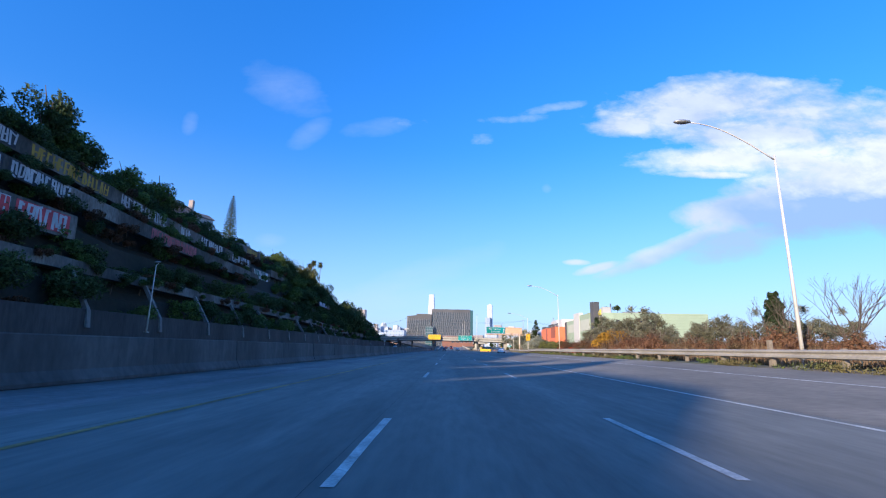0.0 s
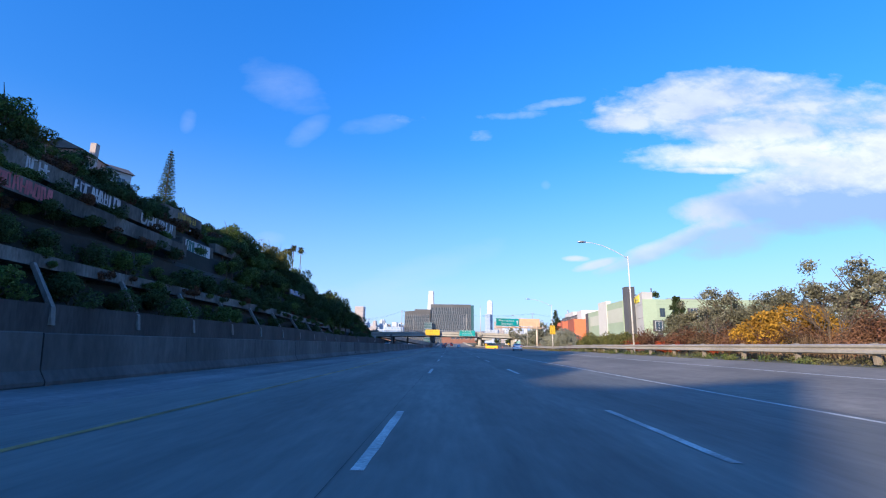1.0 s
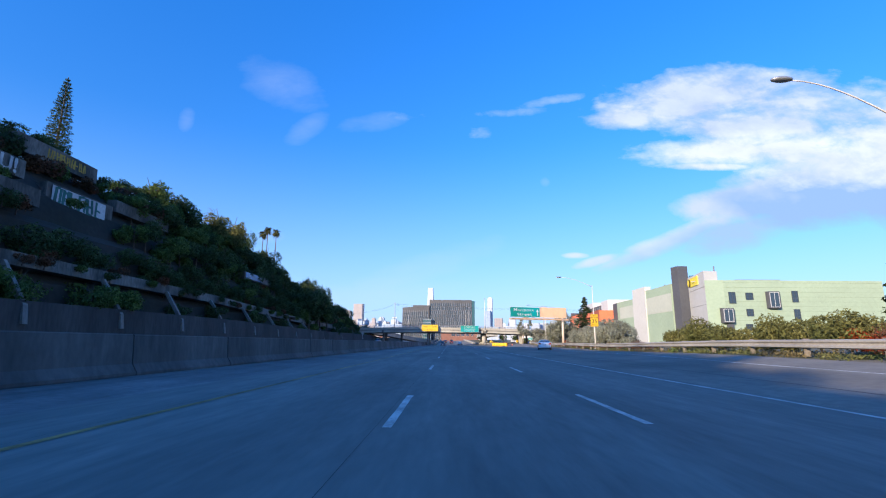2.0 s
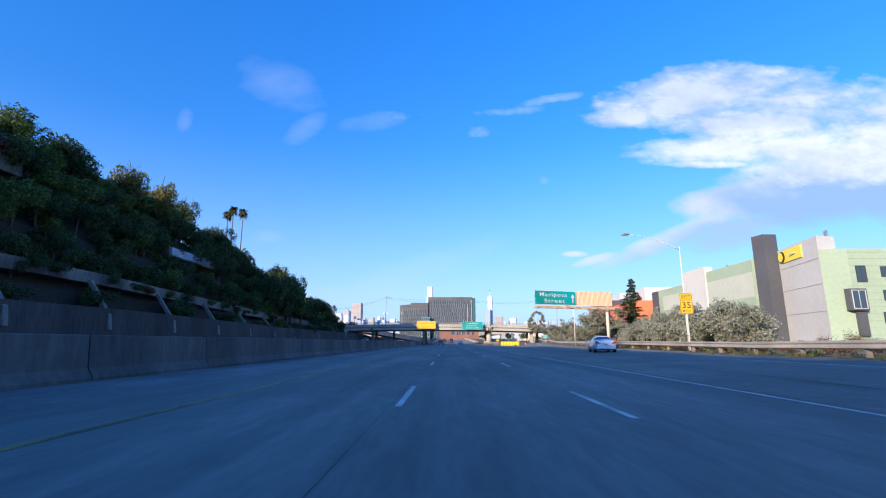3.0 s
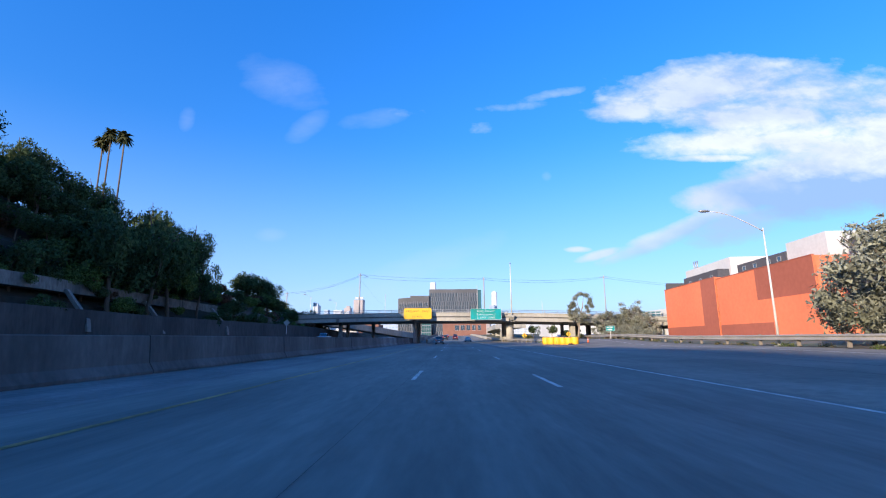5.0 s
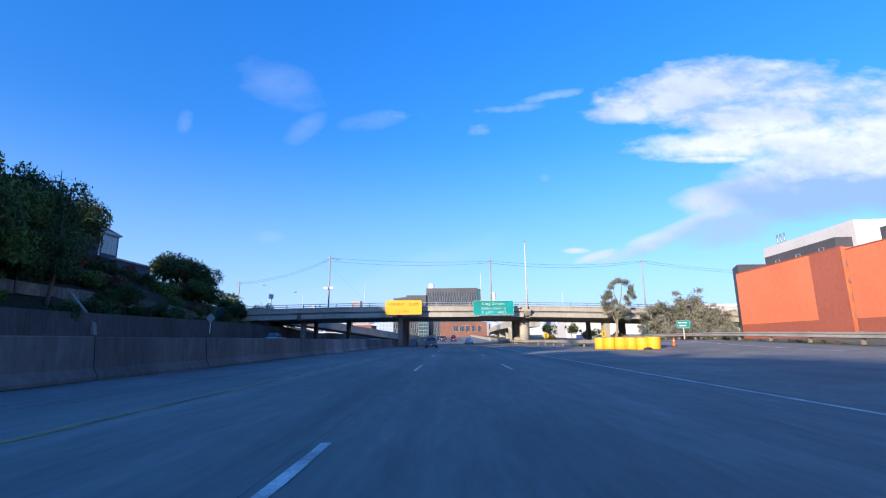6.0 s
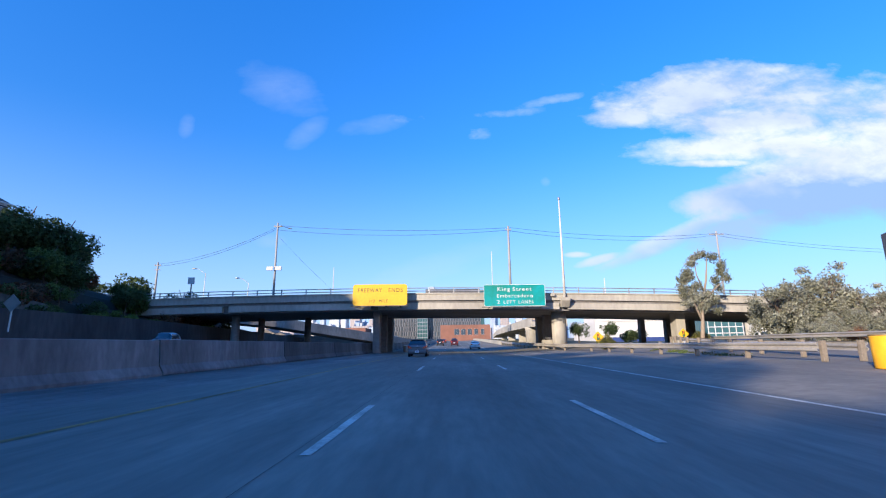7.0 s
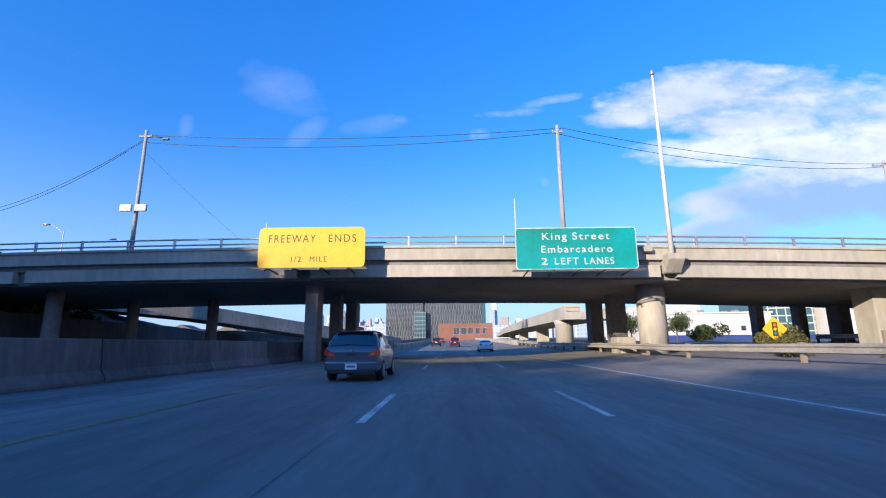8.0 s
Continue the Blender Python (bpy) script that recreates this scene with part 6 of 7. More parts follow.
def plant(name, at, label, category, group, trunk_bm, trunk_m, crown_me, kind=""):
    ob = thing(name, at, label, category, group, kind)
    if trunk_bm:
        part("trunk", trunk_bm, trunk_m, ob)
    c = new("crown", crown_me)
    c.parent = ob
    return ob


STOCK = {}


def stock(key, name, label, category, group, trunk, trunk_m, crowns):
    """Masters of a plant, one for each crown; the first use of a master moves it into place."""
    STOCK[key] = [[plant(name, (0, 0, 0), label, category, group, trunk() if trunk else None, trunk_m, c), False] for c in crowns]


def put(key, x, y, z, s, turn, variant=0, sz=None):
    m = STOCK[key][variant % len(STOCK[key])]
    mat_ = pose(x, y, z, 0, 0, turn) @ Matrix.Diagonal((s, s, s * (sz or 1), 1))
    if not m[1]:
        m[1] = True
        m[0].matrix_basis = mat_
        return m[0]
    ob = m[0]
    keep = ob.matrix_basis.copy()
    ob.matrix_basis = Matrix.Identity(4)
    q = copy_thing(ob, mat_)
    ob.matrix_basis = keep
    return q


stock("shrub", "shrub", "dark green evergreen shrub on the hillside", "shrub", "hillside shrubs", lambda: limbs(1, 1.2, 1.2, 0.07, 4), M_BARK,
      [leaf_cloud("crown", 10 + i, blob_lobes(20 + i, 6, 1.1, 1.3, 0.7, 0.85), 1350, 0.142, (L_DARK, L_MID, L_DARK, L_BROWN)[i]) for i in range(4)])
stock("tree", "tree", "dark broadleaf tree above the terrace wall", "tree", "hillside trees", lambda: limbs(3, 3.6, 1.8, 0.14, 6), M_BARK,
      [leaf_cloud("crown", 40 + i, blob_lobes(50 + i, 9, 1.7, 2.8, 2.2, 1.05), 2450, 0.156, (L_DARK, L_MID, L_DARK)[i], lumpy=0.4) for i in range(3)])
stock("bigtree", "tree", "large dark evergreen tree on the crest", "tree", "hillside trees", lambda: limbs(5, 6.0, 2.6, 0.26, 7), M_BARK,
      [leaf_cloud("crown", 70 + i, blob_lobes(80 + i, 13, 2.6, 4.2, 3.2, 1.45), 4400, 0.183, (L_DARK, L_MID, L_OLIVE)[i], lumpy=0.4) for i in range(3)])
stock("grey", "grey_shrub", "dense grey-green saltbush shrub behind the guardrail", "shrub", "roadside shrubs", lambda: limbs(7, 1.4, 1.3, 0.08, 5), M_BARK,
      [leaf_cloud("crown", 100 + i, blob_lobes(110 + i, 24, 1.4, 2.0, 0.5, 0.55), 8000, 0.062, L_GREY, lumpy=0.35) for i in range(3)])
stock("olive", "olive_shrub", "olive green roadside shrub in sun", "shrub", "roadside shrubs", lambda: limbs(8, 1.2, 1.2, 0.06, 5), M_BARK,
      [leaf_cloud("crown", 130 + i, blob_lobes(140 + i, 9, 1.2, 1.3, 0.5, 0.72), 5200, 0.07, L_OLIVE) for i in range(2)])
stock("rust", "dry_shrub", "reddish brown dry shrub with bare twigs", "shrub", "roadside shrubs", lambda: limbs(9, 1.8, 1.3, 0.05, 9), M_BARK,
      [leaf_cloud("crown", 160 + i, blob_lobes(170 + i, 9, 1.3, 1.2, 0.4, 0.75), 4200, 0.055, (L_RUST, L_BROWN)[i], hollow=0.85, lumpy=0.45) for i in range(2)])
stock("gold", "autumn_shrub", "yellow autumn shrub beside the guardrail", "shrub", "roadside shrubs", lambda: limbs(11, 1.2, 1.1, 0.05, 6), M_BARK,
      [leaf_cloud("crown", 190, blob_lobes(191, 9, 1.1, 1.4, 0.5, 0.7), 5200, 0.06, L_GOLD)])
stock("red", "autumn_shrub", "bright red autumn shrub beside the guardrail", "shrub", "roadside shrubs", lambda: limbs(12, 1.0, 1.0, 0.05, 6), M_BARK,
      [leaf_cloud("crown", 195, blob_lobes(196, 7, 1.0, 0.9, 0.4, 0.6), 3600, 0.06, L_RED)])

stock("greytree", "grey_tree", "bushy grey-green tree behind the guardrail", "tree", "roadside trees", lambda: limbs(13, 3.2, 1.8, 0.1, 8), M_BARK,
      [leaf_cloud("crown", 210 + i, blob_lobes(215 + i, 46, 1.75, 4.1, 0.5, 0.52), 10000, 0.075, (L_GREY, L_GREY, L_DUSKY, L_DUSKY)[i], hollow=0.75, lumpy=0.6) for i in range(4)])

rng = random.Random(77)


def scatter(key, x0, x1, y0, y1, gap, smin, smax, lift=-0.2, ground_fn=hill_z, skip=None, sz=None):
    if key == "shrub":
        gap, smin, smax = gap * 1.6, smin * 1.15, smax * 1.15
    y = y0
    while y < y1:
        x = rng.uniform(x0, x1)
        if not (skip and skip(x, y)):
            put(key, x, y, ground_fn(x, y) + lift, rng.uniform(smin, smax), rng.uniform(0, 360), rng.randrange(4), sz)
        y += gap * rng.uniform(0.6, 1.4)


# behind the low terrace wall, leaning over it
scatter("tree", -43.2, -42.3, 6, 112, 5.0, 0.7, 1.1)
scatter("tree", -43.4, -42.4, 118, 206, 3.6, 0.7, 1.15)
scatter("shrub", -42.3, -41.7, 0, 205, 3.0, 0.45, 0.8, lift=-0.5, ground_fn=lambda x, y: low_top(y))
# banks between the terrace walls
scatter("shrub", -44.9, -44.3, 0, 106, 2.4, 0.5, 1.0, lift=0.6)
scatter("shrub", -45.7, -45.3, 6, 104, 3.4, 0.4, 0.75, lift=-2.1, ground_fn=lambda x, y: up_z(y))
scatter("shrub", -43.5, -43.1, 6, 104, 3.0, 0.4, 0.75, lift=-2.0, ground_fn=lambda x, y: mid_z(y))
scatter("shrub", -40.3, -39.8, 0, 205, 4.5, 0.5, 0.85, lift=0.6)
scatter("shrub", -44.8, -44.1, 6, 112, 2.8, 0.5, 0.95, lift=0.6, ground_fn=lambda x, y: mid_z(y), skip=lambda x, y: 92 < y < 106)
scatter("shrub", -46.9, -46.4, 6, 104, 2.2, 0.5, 1.05, lift=0.6, ground_fn=lambda x, y: up_z(y))
scatter("shrub", -48.4, -47.2, 6, 135, 2.2, 0.8, 1.3, lift=1.2, skip=lambda x, y: 98 < y < 122)
scatter("shrub", -54.5, -51.5, 84, 124, 1.6, 0.6, 1.0, lift=0.2)
scatter("tree", -57.5, -55.0, 98, 124, 3.0, 0.3, 0.45)
# the overgrown part, all the way up
scatter("tree", -45.6, -44.2, 121, 206, 3.2, 0.75, 1.2)
scatter("tree", -48.6, -46.4, 123, 212, 3.0, 0.8, 1.3)
scatter("tree", -51.6, -49.4, 134, 220, 3.0, 0.8, 1.3)
scatter("shrub", -47, -44, 119, 206, 3.5, 0.8, 1.3)
# the crest
scatter("tree", -53.6, -51.0, 0, 215, 3.4, 0.6, 1.0)
scatter("shrub", -52.4, -49.6, 0, 215, 2.2, 0.8, 1.4)
scatter("bigtree", -57.6, -54.6, -10, 44, 5.0, 0.3, 0.42)
scatter("bigtree", -57.6, -55.6, 66, 86, 4.6, 0.4, 0.5)
scatter("bigtree", -57.6, -55.6, 112, 132, 4.6, 0.42, 0.52)
scatter("bigtree", -58.6, -54.6, 132, 205, 6.0, 0.4, 0.6)
# two rows added behind the crest for the shade they cast
scatter("bigtree", -64, -59, -8, 46, 5.0, 0.4, 0.6)
scatter("bigtree", -69, -64, 52, 96, 5.0, 0.45, 0.6)
# on the ledge in front of the low terrace wall
scatter("tree", -40.2, -39.7, 20, 112, 8.5, 0.8, 1.2)
scatter("tree", -40.4, -39.6, 112, 206, 12.0, 0.7, 1.0)
scatter("shrub", -40.2, -39.4, 20, 206, 16.0, 0.4, 0.6)
# creeping over the edge of the low terrace wall
rng_over = random.Random(31)
y = 4.0
while y < 200:
    put("shrub", -40.75, y, low_top(y) - rng_over.uniform(0.7, 1.5), rng_over.uniform(0.4, 0.72), rng_over.uniform(0, 360), rng_over.randrange(4))
    y += rng_over.choice((1.6, 2.4, 4.5, 7.5))
# big trees, most of which stand out against the sky


def crest_tree(x, y, top, variant):
    z = hill_z(x, y) - 0.4
    s = max(0.35, (top - z) / 7.6)
    slim = 1.0 if s < 1.2 else 1.45
    put("bigtree", x, y, z, s / slim, rng.uniform(0, 360), variant, slim)


for x, y, s, v in ((-50, 38.0, 0.5, 0), (-52, 44, 0.45, 1)):
    put("bigtree", x, y, hill_z(x, y) - 0.4, s, rng.uniform(0, 360), v)
# the last three are out of view, added only to shade the blue house
for x, y, top, v in ((-51, 54, 32.5, 0), (-52, 58.5, 30.5, 1), (-53, 63, 29.5, 0), (-52.5, 70, 29.0, 1), (-53, 79, 30.2, 1), (-53.5, 83.5, 30.0, 2), (-49.3, 157, 28.4, 2), (-52.3, 169.5, 28.8, 0), (-48.6, 150, 28.0, 2), (-52, 140, 28.2, 0), (-52, 133, 28.4, 1), (-50, 178, 25.5, 0),
                     (-40.2, 189, 16.8, 0), (-40.5, 196, 18.0, 0), (-40.5, 201, 15.6, 1), (-40.5, 208, 14.0, 0), (-38.6, 217, 8.4, 0), (-41.5, 238, 13.8, 0), (-44.5, 235, 15.4, 0), (-43, 239, 15.2, 0), (-46, 237, 16.2, 0), (-39.0, 246, 8.6, 0), (-36.4, 252, 8.6, 0),
                     (-46, 203, 21.5, 0), (-44, 211, 20.0, 0), (-50.5, 224.5, 21.8, 0), (-38.5, 236, 10.2, 0), (-40, 234.5, 11.2, 1), (-49, 213, 22.0, 0), (-43.5, 207, 18.0, 1), (-98.5, 262, 30.0, 0), (-90, 247, 33.5, 0), (-96, 243.5, 35.0, 0), (-86.5, 250.5, 31.0, 0)):
    crest_tree(x, y, top, v)
# a second row behind the crest, added to shade the overpass's left end
for x, y, top in ((-57.5, 193, 28.0), (-58.5, 197.5, 28.2), (-57.5, 201, 26.5), (-57, 205.5, 26.3), (-57, 209, 24.0), (-57.5, 213, 21.0), (-56.5, 218, 19.0), (-57, 223, 17.5), (-57, 229, 15.5), (-56, 235, 13.5)):
    crest_tree(x, y, top, 0)
scatter("shrub", -36, -33.5, 224, 262, 2.2, 0.6, 1.0)
scatter("tree", -40, -36, 206, 262, 3.0, 0.45, 0.7)
scatter("shrub", -46, -37, 206, 262, 1.3, 0.8, 1.4)
scatter("shrub", -58, -46, 216, 262, 1.6, 0.7, 1.1)
scatter("tree", -50, -40, 212, 236, 1.5, 0.3, 0.42)

# the undergrowth that nobody could count, on the far bank and under the crest, in one mesh
bpy.context.view_layer.update()
verts, faces, slots, kinds, base_v = [], [], [], [], 0
for ob in [o for o in bpy.data.objects if o.name.split(".")[0] == "shrub" and o.parent is None and (o.location.y > 206 or o.location.x < -46.2) and o.location.x < 0]:
    crown = next(c for c in ob.children if c.name.startswith("crown"))
    me, m = crown.data, np.array(ob.matrix_basis)
    co = np.empty(len(me.vertices) * 3)
    me.vertices.foreach_get("co", co)
    verts.append(co.reshape(-1, 3) @ m[:3, :3].T + m[:3, 3])
    if me.materials[0] not in kinds:
        kinds.append(me.materials[0])
    slots += [kinds.index(me.materials[0])] * len(me.polygons)
    faces += [[base_v + k for k in p.vertices] for p in me.polygons]
    base_v += len(me.vertices)
    for c in list(ob.children):
        bpy.data.objects.remove(c)
    bpy.data.objects.remove(ob)
me = bpy.data.meshes.new("undergrowth")
me.from_pydata(np.concatenate(verts).tolist(), [], faces)
for k in kinds:
    me.materials.append(k)
me.polygons.foreach_set("material_index", slots)
tagged(new("undergrowth", me), "dense dark green undergrowth on the hillside", "undergrowth", kind="stuff")

# Norfolk pine on the crest
pine = thing("norfolk_pine", (-61.4, 123.6, hill_z(-61.4, 123.6) - 0.3), "slender dark pine with even tiers of branches", "tree")
H_PINE = 42.0 - pine.location.z
part("trunk", tube([(0, 0, 0), (0, 0, H_PINE)], [0.25, 0.04], 8), M_BARK, pine)
lob = []
zz = H_PINE * 0.2
while zz < H_PINE - 0.3:
    s = 2.2 * (1 - zz / H_PINE) ** 0.7 + 0.12
    for k in range(6):
        a = k * 1.047 + zz
        for f in (0.45, 0.85):
            lob.append((math.cos(a) * s * f, math.sin(a) * s * f, zz + 0.12 * f, 0.26 * s + 0.08, 0.26 * s + 0.08, 0.15))
    zz += 0.62
cr = new("crown", leaf_cloud("crown", 300, lob, 11000, 0.10, L_DARK, hollow=0.7))
cr.parent = pine


def conifer(x, y, h, w, label, seed):
    z = gz(x, y)
    ob = thing("conifer", (x, y, z), label, "tree")
    part("trunk", tube([(0, 0, -0.2), (0, 0, h)], [0.2, 0.04], 8), M_BARK, ob)
    r = random.Random(seed)
    lob = []
    zz = h * 0.08
    while zz < h - 0.2:
        s = w * (1 - zz / h) ** 0.8 + 0.15
        for k in range(7):
            a = r.uniform(0, 6.28)
            f = r.uniform(0.15, 1.05)
            lob.append((math.cos(a) * s * f, math.sin(a) * s * f, zz + 0.25 * f, 0.34 * s + 0.12, 0.34 * s + 0.12, 0.22))
        zz += h / 24
    c = new("crown", leaf_cloud("crown", seed, lob, 15000, 0.11, L_PINE, hollow=0.75))
    c.parent = ob
    return ob


conifer(27.5, 156.1, 10.2, 2.5, "dark green pine beside the exit sign", 310)
conifer(25.2, 84.5, 5.9, 1.5, "young dark conifer behind the guardrail", 311)
conifer(24.5, 38.5, 4.8, 0.9, "small slender conifer among dry shrubs", 312)


def palm(x, y, top, label, seed):
    z0 = hill_z(x, y)
    ob = thing("palm_tree", (x, y, z0), label, "palm tree", "palm trees")
    h = top - z0 - 1.0
    part("trunk", tube([(0, 0, -0.3), (0.15, 0, h * 0.5), (0.05, 0.1, h)], [0.2, 0.15, 0.14], 10), M_BARK, ob)
    r = random.Random(seed)
    bm = bmesh.new()
    for i in range(90):
        a = r.uniform(0, 6.28)
        up = r.uniform(-1.2, 1.3)
        ln = r.uniform(1.3, 1.9)
        prev = None
        for j in range(6):
            s = j / 5
            rad = ln * (s * math.cos(up * 0.8))
            zz = h + ln * s * math.sin(up) - 0.75 * s * s
            w = 0.30 * math.sin(math.pi * min(1, s * 0.9 + 0.12))
            c = Vector((math.cos(a) * rad, math.sin(a) * rad, zz))
            side = Vector((-math.sin(a), math.cos(a), 0)) * w
            ring = [bm.verts.new(c - side + Vector((0, 0, -0.08 * s))), bm.verts.new(c), bm.verts.new(c + side + Vector((0, 0, -0.08 * s)))]
            if prev:
                bm.faces.new((prev[0], prev[1], ring[1], ring[0]))
                bm.faces.new((prev[1], prev[2], ring[2], ring[1]))
            prev = ring
    part("crown", bm, L_PALM, ob)
    bm = bmesh.new()
    bmesh.ops.create_icosphere(bm, subdivisions=2, radius=0.5, matrix=Matrix.Translation((0, 0, h - 0.7)) @ Matrix.Diagonal((1, 1, 1.5, 1)))
    part("dead_fronds", bm, L_RUST, ob, "brown skirt of dead fronds")
    return ob


palm(-62.9, 217.5, 40.4, "tall thin fan palm on the hill", 1)
palm(-66.4, 218.5, 41.6, "tall thin fan palm on the hill", 2)
palm(-68.2, 219.0, 40.2, "tall thin fan palm on the hill", 3)

# bare shrub behind the guardrail


def bare(x, y, h, seed, z=None):
    r = random.Random(seed)
    ob = thing("bare_tree", (x, y, gz(x, y) - 0.1 if z is None else z), "leafless grey shrub with many fine twigs", "tree", "bare shrubs")
    bm = bmesh.new()

    def grow(p, d, ln, rad, depth):
        q = p + d * ln
        add_tube(bm, [p, p.lerp(q, 0.5) + Vector((r.uniform(-0.05, 0.05), r.uniform(-0.05, 0.05), 0)), q], [rad, rad * 0.8, rad * 0.6], 4, cap=False)
        if depth:
            for _ in range(3 if depth > 2 else 2):
                nd = (d + Vector((r.uniform(-0.65, 0.65), r.uniform(-0.65, 0.65), r.uniform(-0.1, 0.45)))).normalized()
                grow(q, nd, ln * r.uniform(0.6, 0.85), rad * 0.6, depth - 1)

    for _ in range(4):
        grow(Vector((r.uniform(-0.2, 0.2), r.uniform(-0.2, 0.2), 0)), Vector((r.uniform(-0.5, 0.5), r.uniform(-0.5, 0.5), 1)).normalized(), h * 0.32, 0.05, 4)
    part("branch_crown", bm, M_BARK, ob)
    return ob


bare(19.8, 26.5, 4.9, 1)
bare(19.5, 30.5, 4.2, 2)
bare(21, 40, 3.6, 3)
bare(18.6, 55, 3.4, 4)
bare(18.9, 66, 3.2, 5)
bare(-54, 158, 5.5, 6, hill_z(-54, 158) + 3.0)


# shrubs along the right-hand verge, near to far
rng = random.Random(99)
for y in steps(6, 76, 25):
    put("rust", rail_x(y) + rng.uniform(2.6, 4.6), y + rng.uniform(-1, 1), gz(18, y) - 0.1, rng.uniform(0.9, 1.3), rng.uniform(0, 360), rng.randrange(2))
for y in steps(10, 52, 9):
    put("greytree", rail_x(y) + rng.uniform(5.0, 8.0), y + rng.uniform(-1.5, 1.5), gz(22, y) - 0.1, rng.uniform(0.55, 0.8), rng.uniform(0, 360), 2 + rng.randrange(2))
for x, y, s in ((22.3, 53.5, 0.95), (22.6, 57.2, 1.3), (22.0, 60.2, 1.3), (22.4, 64.5, 1.1), (21.4, 67.5, 1.08), (22.2, 71.0, 1.3), (22.8, 74.0, 1.2), (22.4, 77.3, 1.08), (23.5, 81, 0.85), (24.5, 49, 0.8), (24, 44, 0.7), (24.8, 33, 0.75)):
    put("greytree", x, y, gz(x, y) - 0.1, s, rng.uniform(0, 360), 2 + rng.randrange(2))
for x, y, s in ((18.6, 57.6, 1.55), (18.4, 59.9, 1.25)):
    put("gold", x, y, gz(x, y), s, rng.uniform(0, 360))
for x, y, s in ((17.2, 69.6, 0.75), (17.6, 71.5, 0.7), (17.6, 77.5, 0.7), (18.0, 79.5, 0.85), (17.2, 64.0, 0.45)):
    put("red", x, y, gz(x, y) - 0.05, s, rng.uniform(0, 360))
for x, y, s in ((18.5, 61, 0.95), (19.5, 66, 1.1), (19, 73, 1.05), (19.4, 76.5, 1.0), (19.3, 48, 1.1), (20.0, 55, 1.2), (20.2, 52, 1.2)):
    put("rust", x, y, gz(x, y), s, rng.uniform(0, 360), rng.randrange(2))
for y in steps(80, 100, 9):
    put("olive", rail_x(y) + rng.uniform(2.4, 4.6), y, gz(19, y) - 0.1, rng.uniform(0.95, 1.3), rng.uniform(0, 360), rng.randrange(2))
for y in steps(119, 146, 10):
    put("grey", rail_x(y) + rng.uniform(3.4, 4.8), y + rng.uniform(-0.7, 0.7), gz(23, y) - 0.1, rng.uniform(1.35, 1.75), rng.uniform(0, 360), rng.randrange(3))
for x, y, s in ((24.9, 138, 1.15), (25.6, 144, 1.2), (24.4, 133, 1.05), (26.8, 147, 1.0)):
    put("greytree", x, y, gz(x, y) - 0.2, s, rng.uniform(0, 360), rng.randrange(2))
for y in steps(104, 158, 20):
    put("rust", rail_x(y) + rng.uniform(1.8, 2.6), y, gz(20, y) - 0.1, rng.uniform(0.35, 0.6), rng.uniform(0, 360), rng.randrange(2))
for x, y, s in ((24.5, 162.8, 2.05), (26.2, 167.0, 1.5), (27.0, 160.4, 1.2)):
    put("greytree", x, y, gz(x, y) - 0.2, s, rng.uniform(0, 360), rng.randrange(2))
for x, y in ((22.9, 152.5), (23.6, 149.6)):
    put("red", x, y, gz(x, y), 0.9, 40)
for x, y, s in ((31.6, 236.5, 1.6), (34.2, 237.5, 1.55), (37.0, 238.5, 1.85), (39.6, 239.5, 1.95), (39.6, 234, 1.3), (36.6, 228, 0.85), (34.5, 232, 0.9)):
    put("greytree", x, y, gz(x, y) - 0.2, s, rng.uniform(0, 360), rng.randrange(2))
for x, y, s in ((31.5, 232, 1.0), (33.5, 230, 1.1), (35.0, 227.5, 1.1), (36.4, 225.5, 1.0), (30.8, 228.5, 0.8)):
    put("grey", x, y, gz(x, y) - 0.2, s, rng.uniform(0, 360), rng.randrange(3))
for x, y, s in ((28.6, 224, 0.7), (28.4, 221, 0.6), (16.4, 242.0, 0.8), (15.9, 240.6, 0.6), (28.9, 246, 0.7)):
    put("olive" if y > 240 else "rust", x, y, gz(x, y), s, rng.uniform(0, 360), 0)
for x, y, s in ((36.0, 284, 1.35), (34.2, 285, 1.0)):
    put("shrub", x, y, gz(x, y) - 0.2, s, rng.uniform(0, 360), 0)
put("tree", 29.8, 281, gz(29.8, 281) - 0.3, 0.85, 70, 0)
put("bigtree", 24.5, 283, gz(24, 283) - 0.3, 0.6, 20, 0)

# eucalyptus by the overpass, thin crown with gaps
euc = thing("eucalyptus_tree", (27.9, 244.0, gz(29, 244) - 0.2), "slender eucalyptus with a thin grey-green crown", "tree")
bm = bmesh.new()
add_tube(bm, [(0, 0, -0.2), (0.35, 0.1, 2.4), (0.6, 0.2, 4.6), (1.5, 0.4, 7.4), (1.9, 0.4, 10.2)], [0.26, 0.2, 0.16, 0.11, 0.04], 8)
add_tube(bm, [(0.4, 0.1, 2.6), (-0.5, 0.2, 5.2), (-1.2, 0.1, 7.4)], [0.15, 0.1, 0.04], 7)
add_tube(bm, [(0.6, 0.2, 4.6), (1.9, -0.3, 6.2), (3.0, -0.5, 7.2)], [0.11, 0.08, 0.03], 7)
add_tube(bm, [(1.0, 0.3, 6.0), (0.3, 0.1, 8.0), (0.2, 0, 9.6)], [0.09, 0.06, 0.03], 6)
part("trunk", bm, M_PALEBARK, euc)
